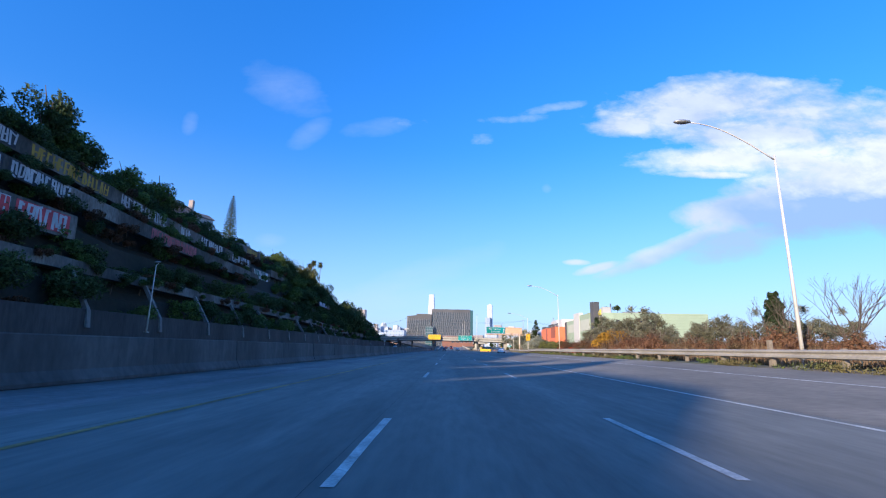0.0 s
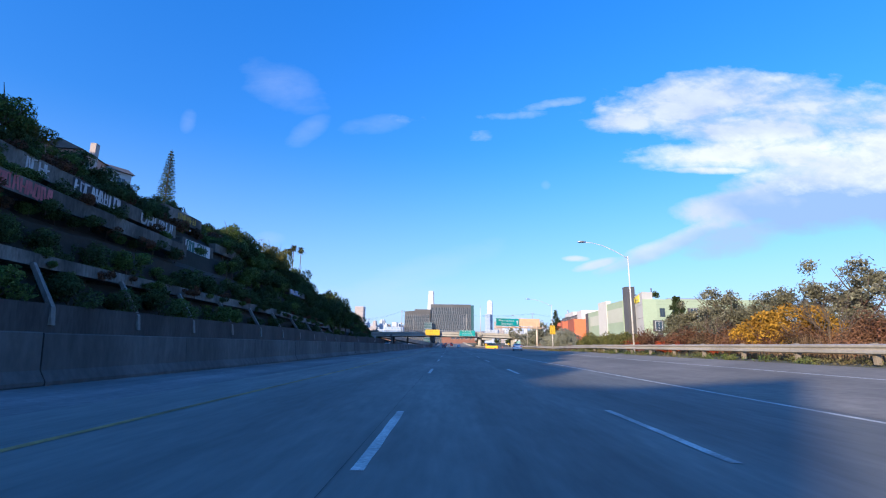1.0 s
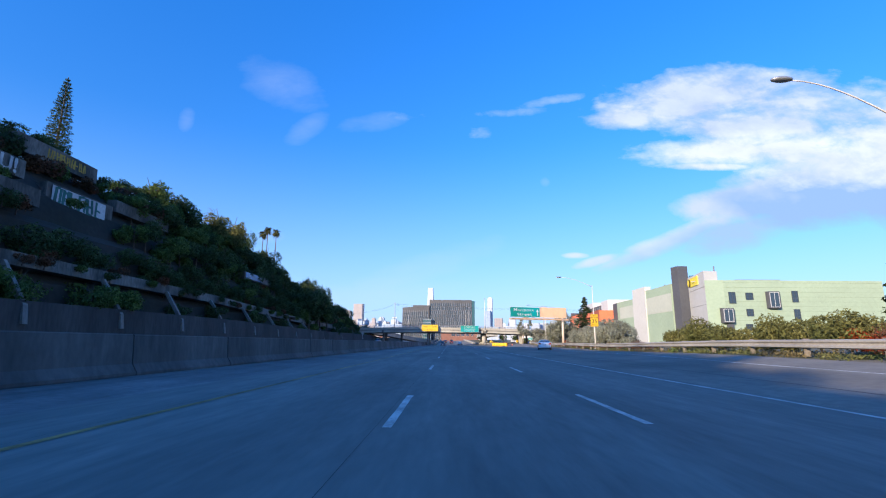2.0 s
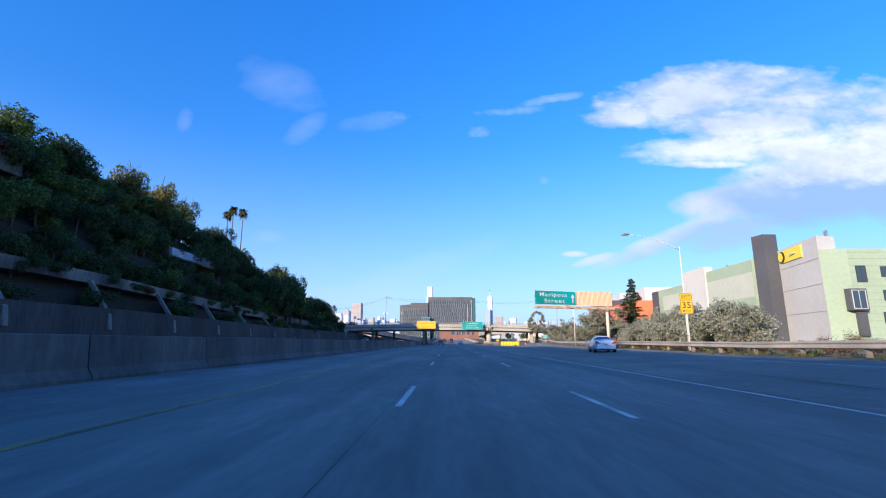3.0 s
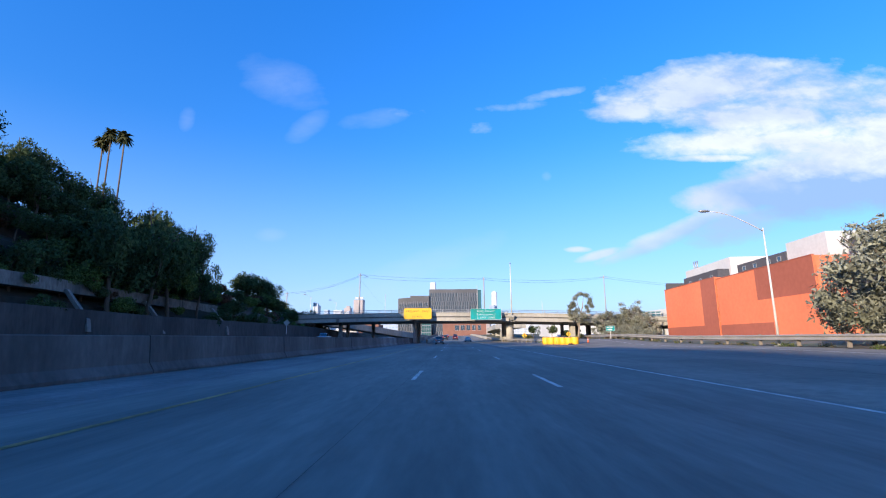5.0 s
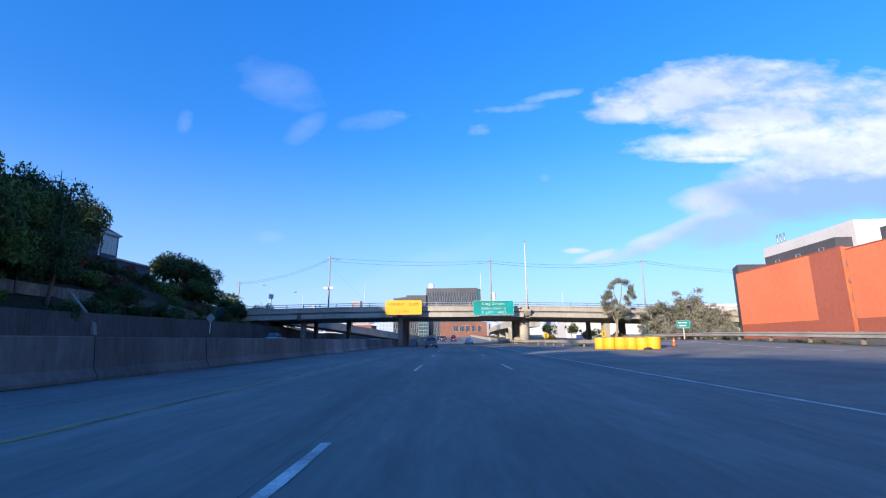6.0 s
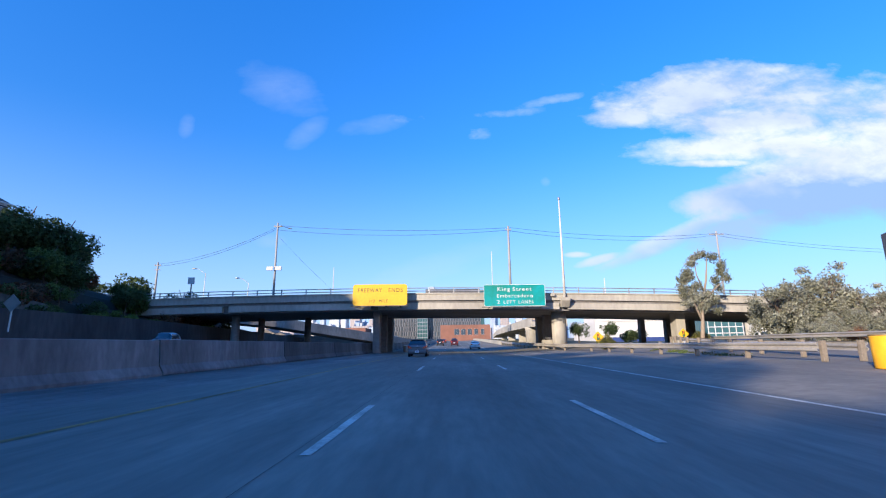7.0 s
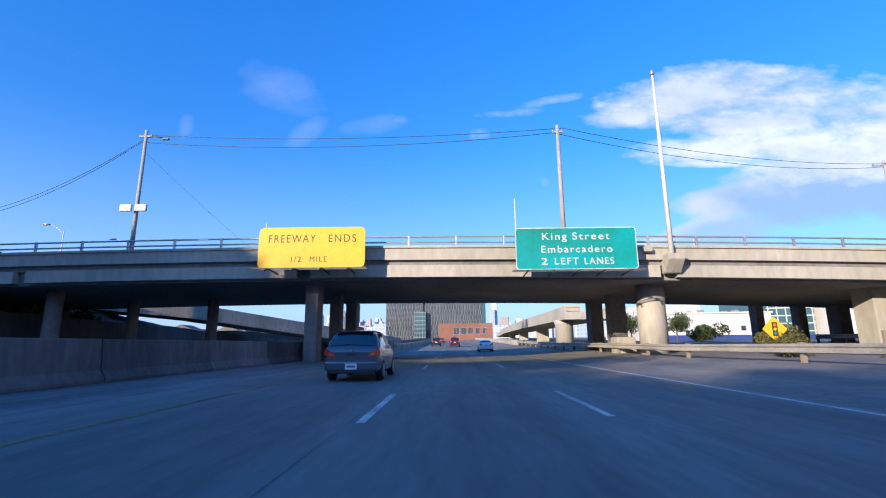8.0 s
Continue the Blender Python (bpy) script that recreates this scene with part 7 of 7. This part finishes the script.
lob = [(-1.3, 0.1, 7.4, 0.8, 0.8, 0.75), (-1.6, -0.1, 6.4, 0.7, 0.7, 0.7), (-0.7, 0.2, 8.3, 0.7, 0.7, 0.6), (-0.2, 0.1, 9.3, 0.7, 0.7, 0.6), (1.3, 0.4, 10.4, 0.85, 0.85, 0.55), (2.5, 0.3, 10.1, 0.8, 0.8, 0.6), (3.2, 0.0, 8.9, 0.65, 0.65, 0.8),
       (3.5, -0.2, 7.5, 0.55, 0.55, 0.7), (0.0, 0.0, 5.4, 0.9, 0.9, 0.6), (1.3, 0.2, 5.7, 0.8, 0.8, 0.55), (-1.0, 0.2, 4.7, 0.8, 0.8, 0.55), (0.7, 0.0, 4.1, 0.8, 0.8, 0.5), (2.0, 0.1, 5.1, 0.75, 0.75, 0.55), (2.2, 0.0, 3.8, 0.6, 0.6, 0.45), (-1.4, 0.0, 5.6, 0.7, 0.7, 0.6), (0.4, 0.5, 10.0, 0.6, 0.6, 0.4), (2.7, 0.2, 6.4, 0.55, 0.55, 0.6),
       (0.2, 0.2, 6.7, 0.75, 0.75, 0.6), (-0.5, 0.1, 7.7, 0.65, 0.65, 0.6), (3.0, 0.0, 8.2, 0.6, 0.6, 0.7), (2.4, 0.1, 7.3, 0.6, 0.6, 0.6), (0.9, -0.2, 4.8, 0.8, 0.8, 0.6), (-0.4, 0.3, 6.1, 0.7, 0.7, 0.6)]
cr = new("crown", leaf_cloud("crown", 330, lob, 16000, 0.09, L_GREY, hollow=0.8, droop=0.4, lumpy=0.55))
cr.parent = euc

# tall dry grass behind the guardrail
r_ = np.random.RandomState(8)
n = 5200
gy = r_.uniform(10, 58, n)
gx = np.array([rail_x(q) for q in gy]) + 0.9 + 1.9 * r_.uniform(0, 1, n) ** 1.3
gzv = np.array([gz(a, b) for a, b in zip(gx, gy)])
clump = 0.5 + 0.5 * np.sin(gy * 1.1) * np.sin(gy * 0.37 + 1)
hgt = r_.uniform(0.5, 1.5, n) * (0.45 + 0.55 * clump)
ang = r_.uniform(0, 6.28, n)
lean = r_.normal(0, 0.16, (n, 2))
base = np.stack([gx, gy, gzv - 0.05], 1)
wid = np.stack([np.cos(ang), np.sin(ang), 0 * ang], 1) * 0.018
tip = base + np.stack([lean[:, 0] * hgt, lean[:, 1] * hgt, hgt], 1)
verts = np.stack([base - wid, base + wid, tip], 1).reshape(-1, 3)
me = bpy.data.meshes.new("dry_grass")
me.from_pydata(verts.tolist(), [], np.arange(3 * n).reshape(-1, 3).tolist())
me.materials.append(L_STRAW)
tagged(new("dry_grass", me), "tall dry tan grass behind the guardrail", "grass", kind="stuff")

# ivy and litter at the foot of the guardrail
r_ = np.random.RandomState(4)
lob = []
for i in range(260):
    y = r_.uniform(8, 118)
    x = rail_x(y) + r_.uniform(-0.75, 1.6)
    s = r_.uniform(0.15, 0.4)
    lob.append((x, y, gz(x, y) + 0.05, s * 1.5, s * 1.8, s * 0.7))
ivy = new("ivy", leaf_cloud("ivy", 5, lob, 26000, 0.05, L_IVY, hollow=0.7))
tagged(ivy, "low ivy and dry weeds along the guardrail", "ivy", kind="stuff")
lob = []
for i in range(160):
    y = r_.uniform(120, 262)
    x = rail_x(y) + r_.uniform(0.0, 1.6)
    s = r_.uniform(0.12, 0.3)
    lob.append((x, y, gz(x, y) + 0.03, s * 1.5, s * 1.8, s * 0.7))
for i in range(40):
    y = r_.uniform(214, 246)
    x = 14.6 + (y - 214) * 0.12 + r_.uniform(-0.6, 0.9)
    s = r_.uniform(0.12, 0.25)
    lob.append((x, y, gz(x, y) + 0.03, s * 1.5, s * 1.8, s * 0.7))
weeds = new("weeds", leaf_cloud("weeds", 6, lob, 14000, 0.05, L_IVY, hollow=0.7))
tagged(weeds, "dry weeds along the ramp guardrail", "weeds", kind="stuff")

# roof garden of the sage green building
for x, y, s in ((51, 158, 0.55), (52, 162, 0.5), (54, 155, 0.6)):
    put("tree", x, y, 13.1, s, 30 * x, 0)

# ---- vehicles ----


def car_paint(name, colour, metal=0.4, rough=0.3):
    return mat(name, colour, rough, 0.05, 0.6, metal=metal, coat=0.5)


M_TYRE = mat("tyre_rubber", (0.018, 0.018, 0.019), 0.85, 0.2, 3.0)
M_RIM = mat("alloy_wheel", (0.45, 0.46, 0.47), 0.35, 0.1, 3.0, metal=0.8)
M_TAIL = mat("red_tail_lamp", (0.62, 0.045, 0.02), 0.2, 0.1, 3.0, coat=0.6)
M_TAILCLEAR = mat("clear_lamp_lens", (0.62, 0.22, 0.06), 0.2, 0.1, 3.0, coat=0.6)
M_CARGLASS = glass_mat("tinted_car_glass", (0.02, 0.028, 0.036), 0.06)
M_PLATE = mat("white_number_plate", (0.7, 0.7, 0.72), 0.5, 0.08, 3.0)
M_PLATEBAR = mat("blue_grey_plate_bar", (0.12, 0.14, 0.25), 0.6, 0.1, 3.0)
M_CHROME = mat("chrome_trim", (0.7, 0.7, 0.7), 0.15, 0.05, 3.0, metal=1.0)


def car_shell(stations, rows=13):
    """The outer skin of a car. Stations along its length: (y, sill, belt, roof, half width, half width of roof).
    skin(s, v) gives a point on the right half, v from 0 at the sill to 1 at the middle of the roof."""
    S = np.array(stations, float)

    def at(y):
        return [float(np.interp(y, S[:, 0], S[:, k])) for k in range(1, 6)]

    def skin(y, v):
        sill, belt, roof, hw, rw = at(y)
        body = [(hw * 0.90, sill), (hw * 0.965, sill + 0.10), (hw, sill + 0.35 * (belt - sill)), (hw * 0.99, sill + 0.7 * (belt - sill)), (hw * 0.955, belt)]
        top = [(rw + (hw * 0.955 - rw) * 0.45, belt + 0.62 * (roof - belt)), (rw, roof - 0.07 * min(1, (roof - belt) * 3)), (rw * 0.72, roof - 0.015), (0.0, roof)]
        pts = body + top
        vv = [0, 0.08, 0.22, 0.38, 0.5, 0.68, 0.80, 0.88, 1.0]
        return Vector((np.interp(v, vv, [p[0] for p in pts]), y, np.interp(v, vv, [p[1] for p in pts])))

    return skin, [float(q) for q in S[:, 0]]


VV = [0, 0.08, 0.15, 0.22, 0.30, 0.38, 0.44, 0.5, 0.56, 0.62, 0.68, 0.74, 0.80, 0.88, 1.0]


def along(ys, a, b, gap=0.1):
    """Lengths from a to b: every station between them and steps in between."""
    marks = [a] + [q for q in ys if a < q < b] + [b]
    out = [a]
    for p, q in zip(marks, marks[1:]):
        n = max(1, round((q - p) / gap))
        out += [p + (q - p) * k / n for k in range(1, n + 1)]
    return out


def shell_mesh(skin, ys):
    bm = bmesh.new()
    rings = []
    for y in along(ys, ys[0], ys[-1]):
        half = [skin(y, v) for v in VV]
        ring = [bm.verts.new(p) for p in half] + [bm.verts.new((-p.x, p.y, p.z)) for p in half[-2::-1]]
        rings.append(ring)
    for a, b in zip(rings, rings[1:]):
        for k in range(len(a) - 1):
            bm.faces.new((a[k], a[k + 1], b[k + 1], b[k])).smooth = True
        bm.faces.new((a[-1], a[0], b[0], b[-1]))
    bm.faces.new(rings[0])
    bm.faces.new(rings[-1][::-1])
    bmesh.ops.recalc_face_normals(bm, faces=bm.faces[:])
    return bm


def skin_patch(skin, side, corners, off=0.008, n=6):
    """A panel lying just over the skin between four (y, v) corners, on the right (1) or left (-1) side."""
    bm = bmesh.new()
    rows = []
    (a, b, c, d) = [np.array(q, float) for q in corners]
    for i in range(n + 1):
        row = []
        for j in range(n + 1):
            s, t = i / n, j / n
            q = (1 - s) * ((1 - t) * a + t * b) + s * ((1 - t) * d + t * c)
            p = skin(q[0], q[1])
            e1, e2 = skin(q[0] + 0.02, q[1]) - p, skin(q[0], min(1, q[1] + 0.01)) - skin(q[0], max(0, q[1] - 0.01))
            nn = e1.cross(e2)
            if nn.length < 1e-9:
                nn = Vector((1, 0, 0))
            nn.normalize()
            if nn.x < 0 and p.x > 0.05:
                nn = -nn
            if p.x <= 0.05 and nn.z < 0:
                nn = -nn
            p = p + nn * off
            row.append(bm.verts.new((side * p.x, p.y, p.z)))
        rows.append(row)
    for r0, r1 in zip(rows, rows[1:]):
        for k in range(n):
            bm.faces.new((r0[k], r0[k + 1], r1[k + 1], r1[k])).smooth = True
    bmesh.ops.recalc_face_normals(bm, faces=bm.faces[:])
    return bm


def band_patch(skin, ys, y0, y1, v0, off=0.012):
    """Glass that runs across the car (windscreen or rear window) between two lengths, from side v0 over the middle."""
    bm = bmesh.new()
    vs_ = [v0] + [q for q in VV if q > v0]
    out = Vector((0, -off if y1 < 2.2 else off, off))
    rows = []
    for y in along(ys, y0, y1, 0.06):
        pts = [skin(y, v) for v in vs_]
        pts = pts + [Vector((-p.x, p.y, p.z)) for p in pts[-2::-1]]
        rows.append([bm.verts.new(p + out) for p in pts])
    for r0, r1 in zip(rows, rows[1:]):
        for k in range(len(r0) - 1):
            bm.faces.new((r0[k], r0[k + 1], r1[k + 1], r1[k])).smooth = True
    bmesh.ops.recalc_face_normals(bm, faces=bm.faces[:])
    return bm


def wheel(parent, x, y, r, w=0.21):
    s = 1 if x > 0 else -1
    turn = Matrix.Translation((x, y, r)) @ Matrix.Rotation(radians(90 * s), 4, "Y")
    bm = lathe([(r * 0.66, -w / 2), (r * 0.93, -w / 2), (r, -w * 0.3), (r, w * 0.3), (r * 0.93, w / 2), (r * 0.66, w / 2), (r * 0.64, w * 0.2)], 28)
    bmesh.ops.transform(bm, matrix=turn, verts=bm.verts[:])
    t = part("wheel", bm, M_TYRE, parent, "black tyre")
    bm = bmesh.new()
    for k in range(6):
        a = k * math.pi / 3
        q = [(0.05, -0.035), (0.64 * r, -0.055), (0.64 * r, 0.055), (0.05, 0.035)]
        f = [bm.verts.new((u_ * math.cos(a) - v_ * math.sin(a), u_ * math.sin(a) + v_ * math.cos(a), w / 2 + 0.012)) for u_, v_ in q]
        bm.faces.new(f)
    rim = lathe([(r * 0.66, w / 2 + 0.001), (r * 0.60, w / 2 + 0.012), (r * 0.58, w * 0.3)], 28)
    me = bpy.data.meshes.new("tmp")
    rim.to_mesh(me)
    rim.free()
    bm.from_mesh(me)
    bpy.data.meshes.remove(me)
    bmesh.ops.transform(bm, matrix=turn, verts=bm.verts[:])
    part("rim", bm, M_RIM, t, "silver alloy rim")
    bm = lathe([(r * 1.10, 0), (r * 1.10, 0.02)], 28)
    bmesh.ops.transform(bm, matrix=Matrix.Translation((x + s * (w / 2 - 0.085), y, r + 0.01)) @ Matrix.Rotation(radians(90 * s), 4, "Y"), verts=bm.verts[:])
    part("wheel_arch", bm, M_BLACK, parent)


HATCH = [(0.0, 0.34, 0.78, 0.88, 0.76, 0.62), (0.05, 0.28, 0.93, 0.985, 0.81, 0.65), (0.12, 0.26, 1.0, 1.045, 0.83, 0.66), (0.30, 0.25, 1.015, 1.30, 0.842, 0.645), (0.46, 0.24, 1.02, 1.455, 0.845, 0.62), (0.75, 0.22, 1.01, 1.52, 0.85, 0.61), (1.6, 0.2, 0.98, 1.555, 0.85, 0.60),
         (2.4, 0.2, 0.95, 1.53, 0.85, 0.58), (2.95, 0.2, 0.93, 1.36, 0.85, 0.55), (3.45, 0.2, 0.91, 1.0, 0.84, 0.56), (3.9, 0.22, 0.80, 0.86, 0.80, 0.55), (4.15, 0.26, 0.62, 0.70, 0.70, 0.45), (4.25, 0.34, 0.52, 0.56, 0.58, 0.35)]
SEDAN = [(0.0, 0.40, 0.84, 0.90, 0.70, 0.55), (0.08, 0.32, 0.98, 1.04, 0.80, 0.62), (0.4, 0.26, 1.0, 1.07, 0.88, 0.66), (0.85, 0.22, 0.99, 1.12, 0.91, 0.62), (1.45, 0.2, 0.98, 1.38, 0.92, 0.58), (2.0, 0.2, 0.97, 1.45, 0.92, 0.58), (2.7, 0.2, 0.95, 1.43, 0.92, 0.57),
         (3.3, 0.2, 0.93, 1.18, 0.92, 0.58), (3.75, 0.2, 0.91, 0.98, 0.91, 0.62), (4.4, 0.22, 0.80, 0.86, 0.87, 0.6), (4.75, 0.28, 0.62, 0.70, 0.76, 0.5), (4.88, 0.36, 0.52, 0.56, 0.62, 0.4)]
SUV = [(0.0, 0.45, 0.95, 1.05, 0.78, 0.62), (0.06, 0.36, 1.08, 1.16, 0.86, 0.68), (0.2, 0.32, 1.12, 1.4, 0.90, 0.68), (0.5, 0.3, 1.13, 1.66, 0.91, 0.66), (1.6, 0.28, 1.1, 1.72, 0.92, 0.66), (2.6, 0.28, 1.06, 1.68, 0.92, 0.63), (3.1, 0.28, 1.04, 1.42, 0.92, 0.6),
       (3.5, 0.28, 1.02, 1.1, 0.9, 0.62), (4.2, 0.32, 0.9, 0.98, 0.86, 0.6), (4.5, 0.38, 0.7, 0.8, 0.74, 0.5), (4.6, 0.46, 0.6, 0.66, 0.62, 0.4)]


def lamp_wedge(side, half, zb, outline, y0, y1):
    """A lamp that tapers to a point towards the middle of the car and wraps round its corner."""
    bm = bmesh.new()
    a = [bm.verts.new((side * half * x, y0 + 0.10 * max(0.0, x - 0.75), zb + z)) for x, z in outline]
    b = [bm.verts.new((side * half * x, y1, zb + z)) for x, z in outline]
    bm.faces.new(a)
    bm.faces.new(b[::-1])
    for k in range(len(a)):
        bm.faces.new((a[k], b[k], b[(k + 1) % len(a)], a[(k + 1) % len(a)]))
    bmesh.ops.recalc_face_normals(bm, faces=bm.faces[:])
    bmesh.ops.bevel(bm, geom=[e for e in bm.edges if all(v.co.y < y0 + 0.06 for v in e.verts)], offset=0.012, segments=2, affect="EDGES")
    return bm


def car(name, at, turn, paint, label, shape, glass_rear, side_doors, tail, wheel_y, r=0.31, plate_z=0.62, spoiler=False, pillars=()):
    """A car that stands with its rear end at the given point and looks along +y, turned about it."""
    ob = thing(name, at, label, "car")
    ob.rotation_euler = (0, 0, radians(turn))
    skin, ys = car_shell(shape)
    part("body", shell_mesh(skin, ys), paint, ob)
    part("rear_window", band_patch(skin, ys, *glass_rear, 0.56), M_CARGLASS, ob, "dark rear window")
    for side in (1, -1):
        for cs in side_doors:
            part("side_window", skin_patch(skin, side, cs), M_CARGLASS, ob, "dark side window")
        part("tail_lamp", skin_patch(skin, side, tail, 0.012), M_TAIL, ob, "red tail lamp")
        w_half = shape[4][4]
        lamp = shape[1][4]
        zb = shape[1][2]
        part("tail_lamp", lamp_wedge(side, lamp, zb, [(0.56, -0.19), (0.70, -0.08), (0.86, 0.0), (1.012, 0.04), (1.035, -0.04), (1.02, -0.15), (0.80, -0.215)], -0.02, 0.24), M_TAIL, ob, "red tail lamp")
        part("lamp_lens", lamp_wedge(side, lamp, zb, [(0.66, -0.175), (0.74, -0.11), (0.84, -0.09), (0.85, -0.17)], -0.03, 0.1), M_TAILCLEAR, ob, "amber and pale lamp lens")
        m = box(side * (w_half + 0.02), side * (w_half + 0.17), 2.95, 3.05, 0.98, 1.12, 0.03)
        part("mirror", m, paint, ob)
        for wy in wheel_y:
            wheel(ob, side * (w_half - 0.10), wy, r)
        for cs in pillars:
            part("door_seam", skin_patch(skin, side, cs, 0.004, 3), M_BLACK, ob)
        for hy in (1.55, 2.45):
            p = skin(hy, 0.45)
            part("door_handle", box(side * (p.x + 0.0), side * (p.x + 0.035), hy, hy + 0.16, p.z - 0.015, p.z + 0.015, 0.008), paint, ob)
    wt = shape[1][4]
    part("bumper", box(-wt * 0.98, wt * 0.98, -0.08, 0.25, 0.33, 0.60, 0.06), paint, ob, "painted rear bumper")
    part("bumper_insert", box(-wt * 0.8, wt * 0.8, -0.05, 0.22, 0.24, 0.35, 0.03), M_BLACK, ob, "black lower bumper")
    pl = part("number_plate", box(-0.17, 0.17, -0.1, -0.082 if plate_z < 0.6 else -0.02, plate_z - 0.085, plate_z + 0.085, 0.006), M_PLATE, ob, "white number plate")
    part("plate_bar", box(-0.12, 0.12, -0.106, -0.1, plate_z - 0.03, plate_z + 0.03), M_PLATEBAR, pl, "dark bar on the plate")
    if spoiler:
        part("roof_spoiler", box(-0.58, 0.58, 0.36, 0.66, 1.455, 1.50, 0.02), M_BLACK, ob, "dark roof spoiler")
        part("badge", (lambda b: (bmesh.ops.transform(b, matrix=Matrix.Translation((0, 0.02, 0.935)) @ Matrix.Rotation(radians(90), 4, "X"), verts=b.verts[:]), b)[1])(lathe([(0.05, 0), (0.05, 0.02)], 14)), M_CHROME, ob, "round chrome badge")
        part("plate_recess", box(-0.14, 0.14, -0.03, 0.02, 0.76, 0.84, 0.01), M_BLACK, ob)
        part("wiper", tube([(-0.28, 0.14, 1.10), (0.12, 0.115, 1.085)], 0.012, 6), M_BLACK, ob)
    return ob


car("hatchback", (-3.35, 231.7, 0.0), 0.5, car_paint("silver_blue_paint", (0.105, 0.118, 0.142), 0.35, 0.22), "silver grey hatchback with red tail lamps", HATCH, (0.135, 0.455),
    [((0.72, 0.55), (1.1, 0.54), (1.1, 0.76), (0.95, 0.76)), ((1.15, 0.54), (1.85, 0.53), (1.85, 0.77), (1.15, 0.77)), ((1.93, 0.53), (3.0, 0.53), (2.45, 0.765), (1.93, 0.77))],
    ((0.02, 0.40), (0.42, 0.43), (0.40, 0.53), (0.06, 0.50)), (0.78, 3.38), 0.315, 0.45, True, [((1.88, 0.1), (1.9, 0.1), (1.9, 0.5), (1.88, 0.5)), ((0.98, 0.25), (1.0, 0.25), (1.0, 0.5), (0.98, 0.5)), ((2.98, 0.1), (3.0, 0.1), (3.0, 0.5), (2.98, 0.5))])
SED_WIN = [((1.25, 0.54), (2.0, 0.53), (2.0, 0.765), (1.55, 0.75)), ((2.06, 0.53), (3.2, 0.53), (2.72, 0.76), (2.06, 0.765))]
SED_TAIL = ((0.02, 0.40), (0.30, 0.42), (0.30, 0.52), (0.06, 0.52))
car("sedan", (12.5, 124.4, gz(12.6, 126.5) - 0.06), -9, car_paint("white_car_paint", (0.78, 0.78, 0.78), 0.0, 0.25), "white four-door sedan on the exit lane", SEDAN, (0.9, 1.42), SED_WIN, SED_TAIL, (1.0, 3.85), 0.33, 0.72)
car("sedan", (3.85, 276, gz(3.8, 278)), 0, bpy.data.materials["white_car_paint"], "white sedan driving beyond the overpass", SEDAN, (0.9, 1.42), SED_WIN, SED_TAIL, (1.0, 3.85), 0.33, 0.72)
SUV_WIN = [((0.75, 0.55), (1.7, 0.54), (1.7, 0.77), (0.9, 0.77)), ((1.78, 0.54), (3.0, 0.54), (2.6, 0.77), (1.78, 0.77))]
SUV_TAIL = ((0.02, 0.42), (0.2, 0.42), (0.2, 0.56), (0.06, 0.54))
car("suv", (-3.5, 310, gz(-3.5, 312)), 0, car_paint("black_car_paint", (0.02, 0.02, 0.022), 0.2, 0.25), "black car far ahead on the freeway", SUV, (0.2, 0.5), SUV_WIN, SUV_TAIL, (0.9, 3.6), 0.35, 0.8)
car("suv", (0.15, 304, gz(0.2, 306)), 0, car_paint("dark_red_paint", (0.075, 0.014, 0.016), 0.2, 0.25), "dark red car far ahead on the freeway", SUV, (0.2, 0.5), SUV_WIN, SUV_TAIL, (0.9, 3.6), 0.35, 0.8)
car("suv", (0.2, 345, gz(0.2, 347)), 0, bpy.data.materials["black_car_paint"], "black car near the end of the freeway", SUV, (0.2, 0.5), SUV_WIN, SUV_TAIL, (0.9, 3.6), 0.35, 0.8)
car("sedan", (-3.4, 352, gz(-3.4, 354)), 0, bpy.data.materials["dark_red_paint"], "red sedan near the end of the freeway", SEDAN, (0.9, 1.42), SED_WIN, SED_TAIL, (1.0, 3.85), 0.33, 0.72)

# pickup on the opposite lanes, nose towards the camera
PICK = [(0.0, 0.5, 1.05, 1.1, 0.84, 0.80), (0.1, 0.42, 1.12, 1.15, 0.92, 0.86), (2.0, 0.4, 1.12, 1.15, 0.94, 0.86), (2.12, 0.4, 1.12, 1.72, 0.94, 0.66), (2.6, 0.4, 1.12, 1.84, 0.94, 0.64), (3.4, 0.4, 1.1, 1.82, 0.94, 0.62), (3.95, 0.4, 1.1, 1.2, 0.94, 0.66), (5.0, 0.42, 1.0, 1.08, 0.92, 0.7), (5.3, 0.5, 0.85, 0.92, 0.84, 0.6)]
pk = thing("pickup_truck", (-28.0, 238.4, gz(-28, 236)), "silver pickup truck on the opposite lanes", "pickup truck")
pk.rotation_euler = (0, 0, radians(180))
pskin, pys = car_shell(PICK)
part("body", shell_mesh(pskin, pys), car_paint("silver_truck_paint", (0.45, 0.46, 0.48), 0.6, 0.3), pk)
part("windscreen", band_patch(pskin, pys, 3.45, 3.9, 0.56), M_CARGLASS, pk)
for side in (1, -1):
    part("side_window", skin_patch(pskin, side, ((2.3, 0.55), (3.6, 0.54), (3.3, 0.76), (2.35, 0.76))), M_CARGLASS, pk)
    for wy in (1.1, 4.3):
        wheel(pk, side * 0.84, wy, 0.37)
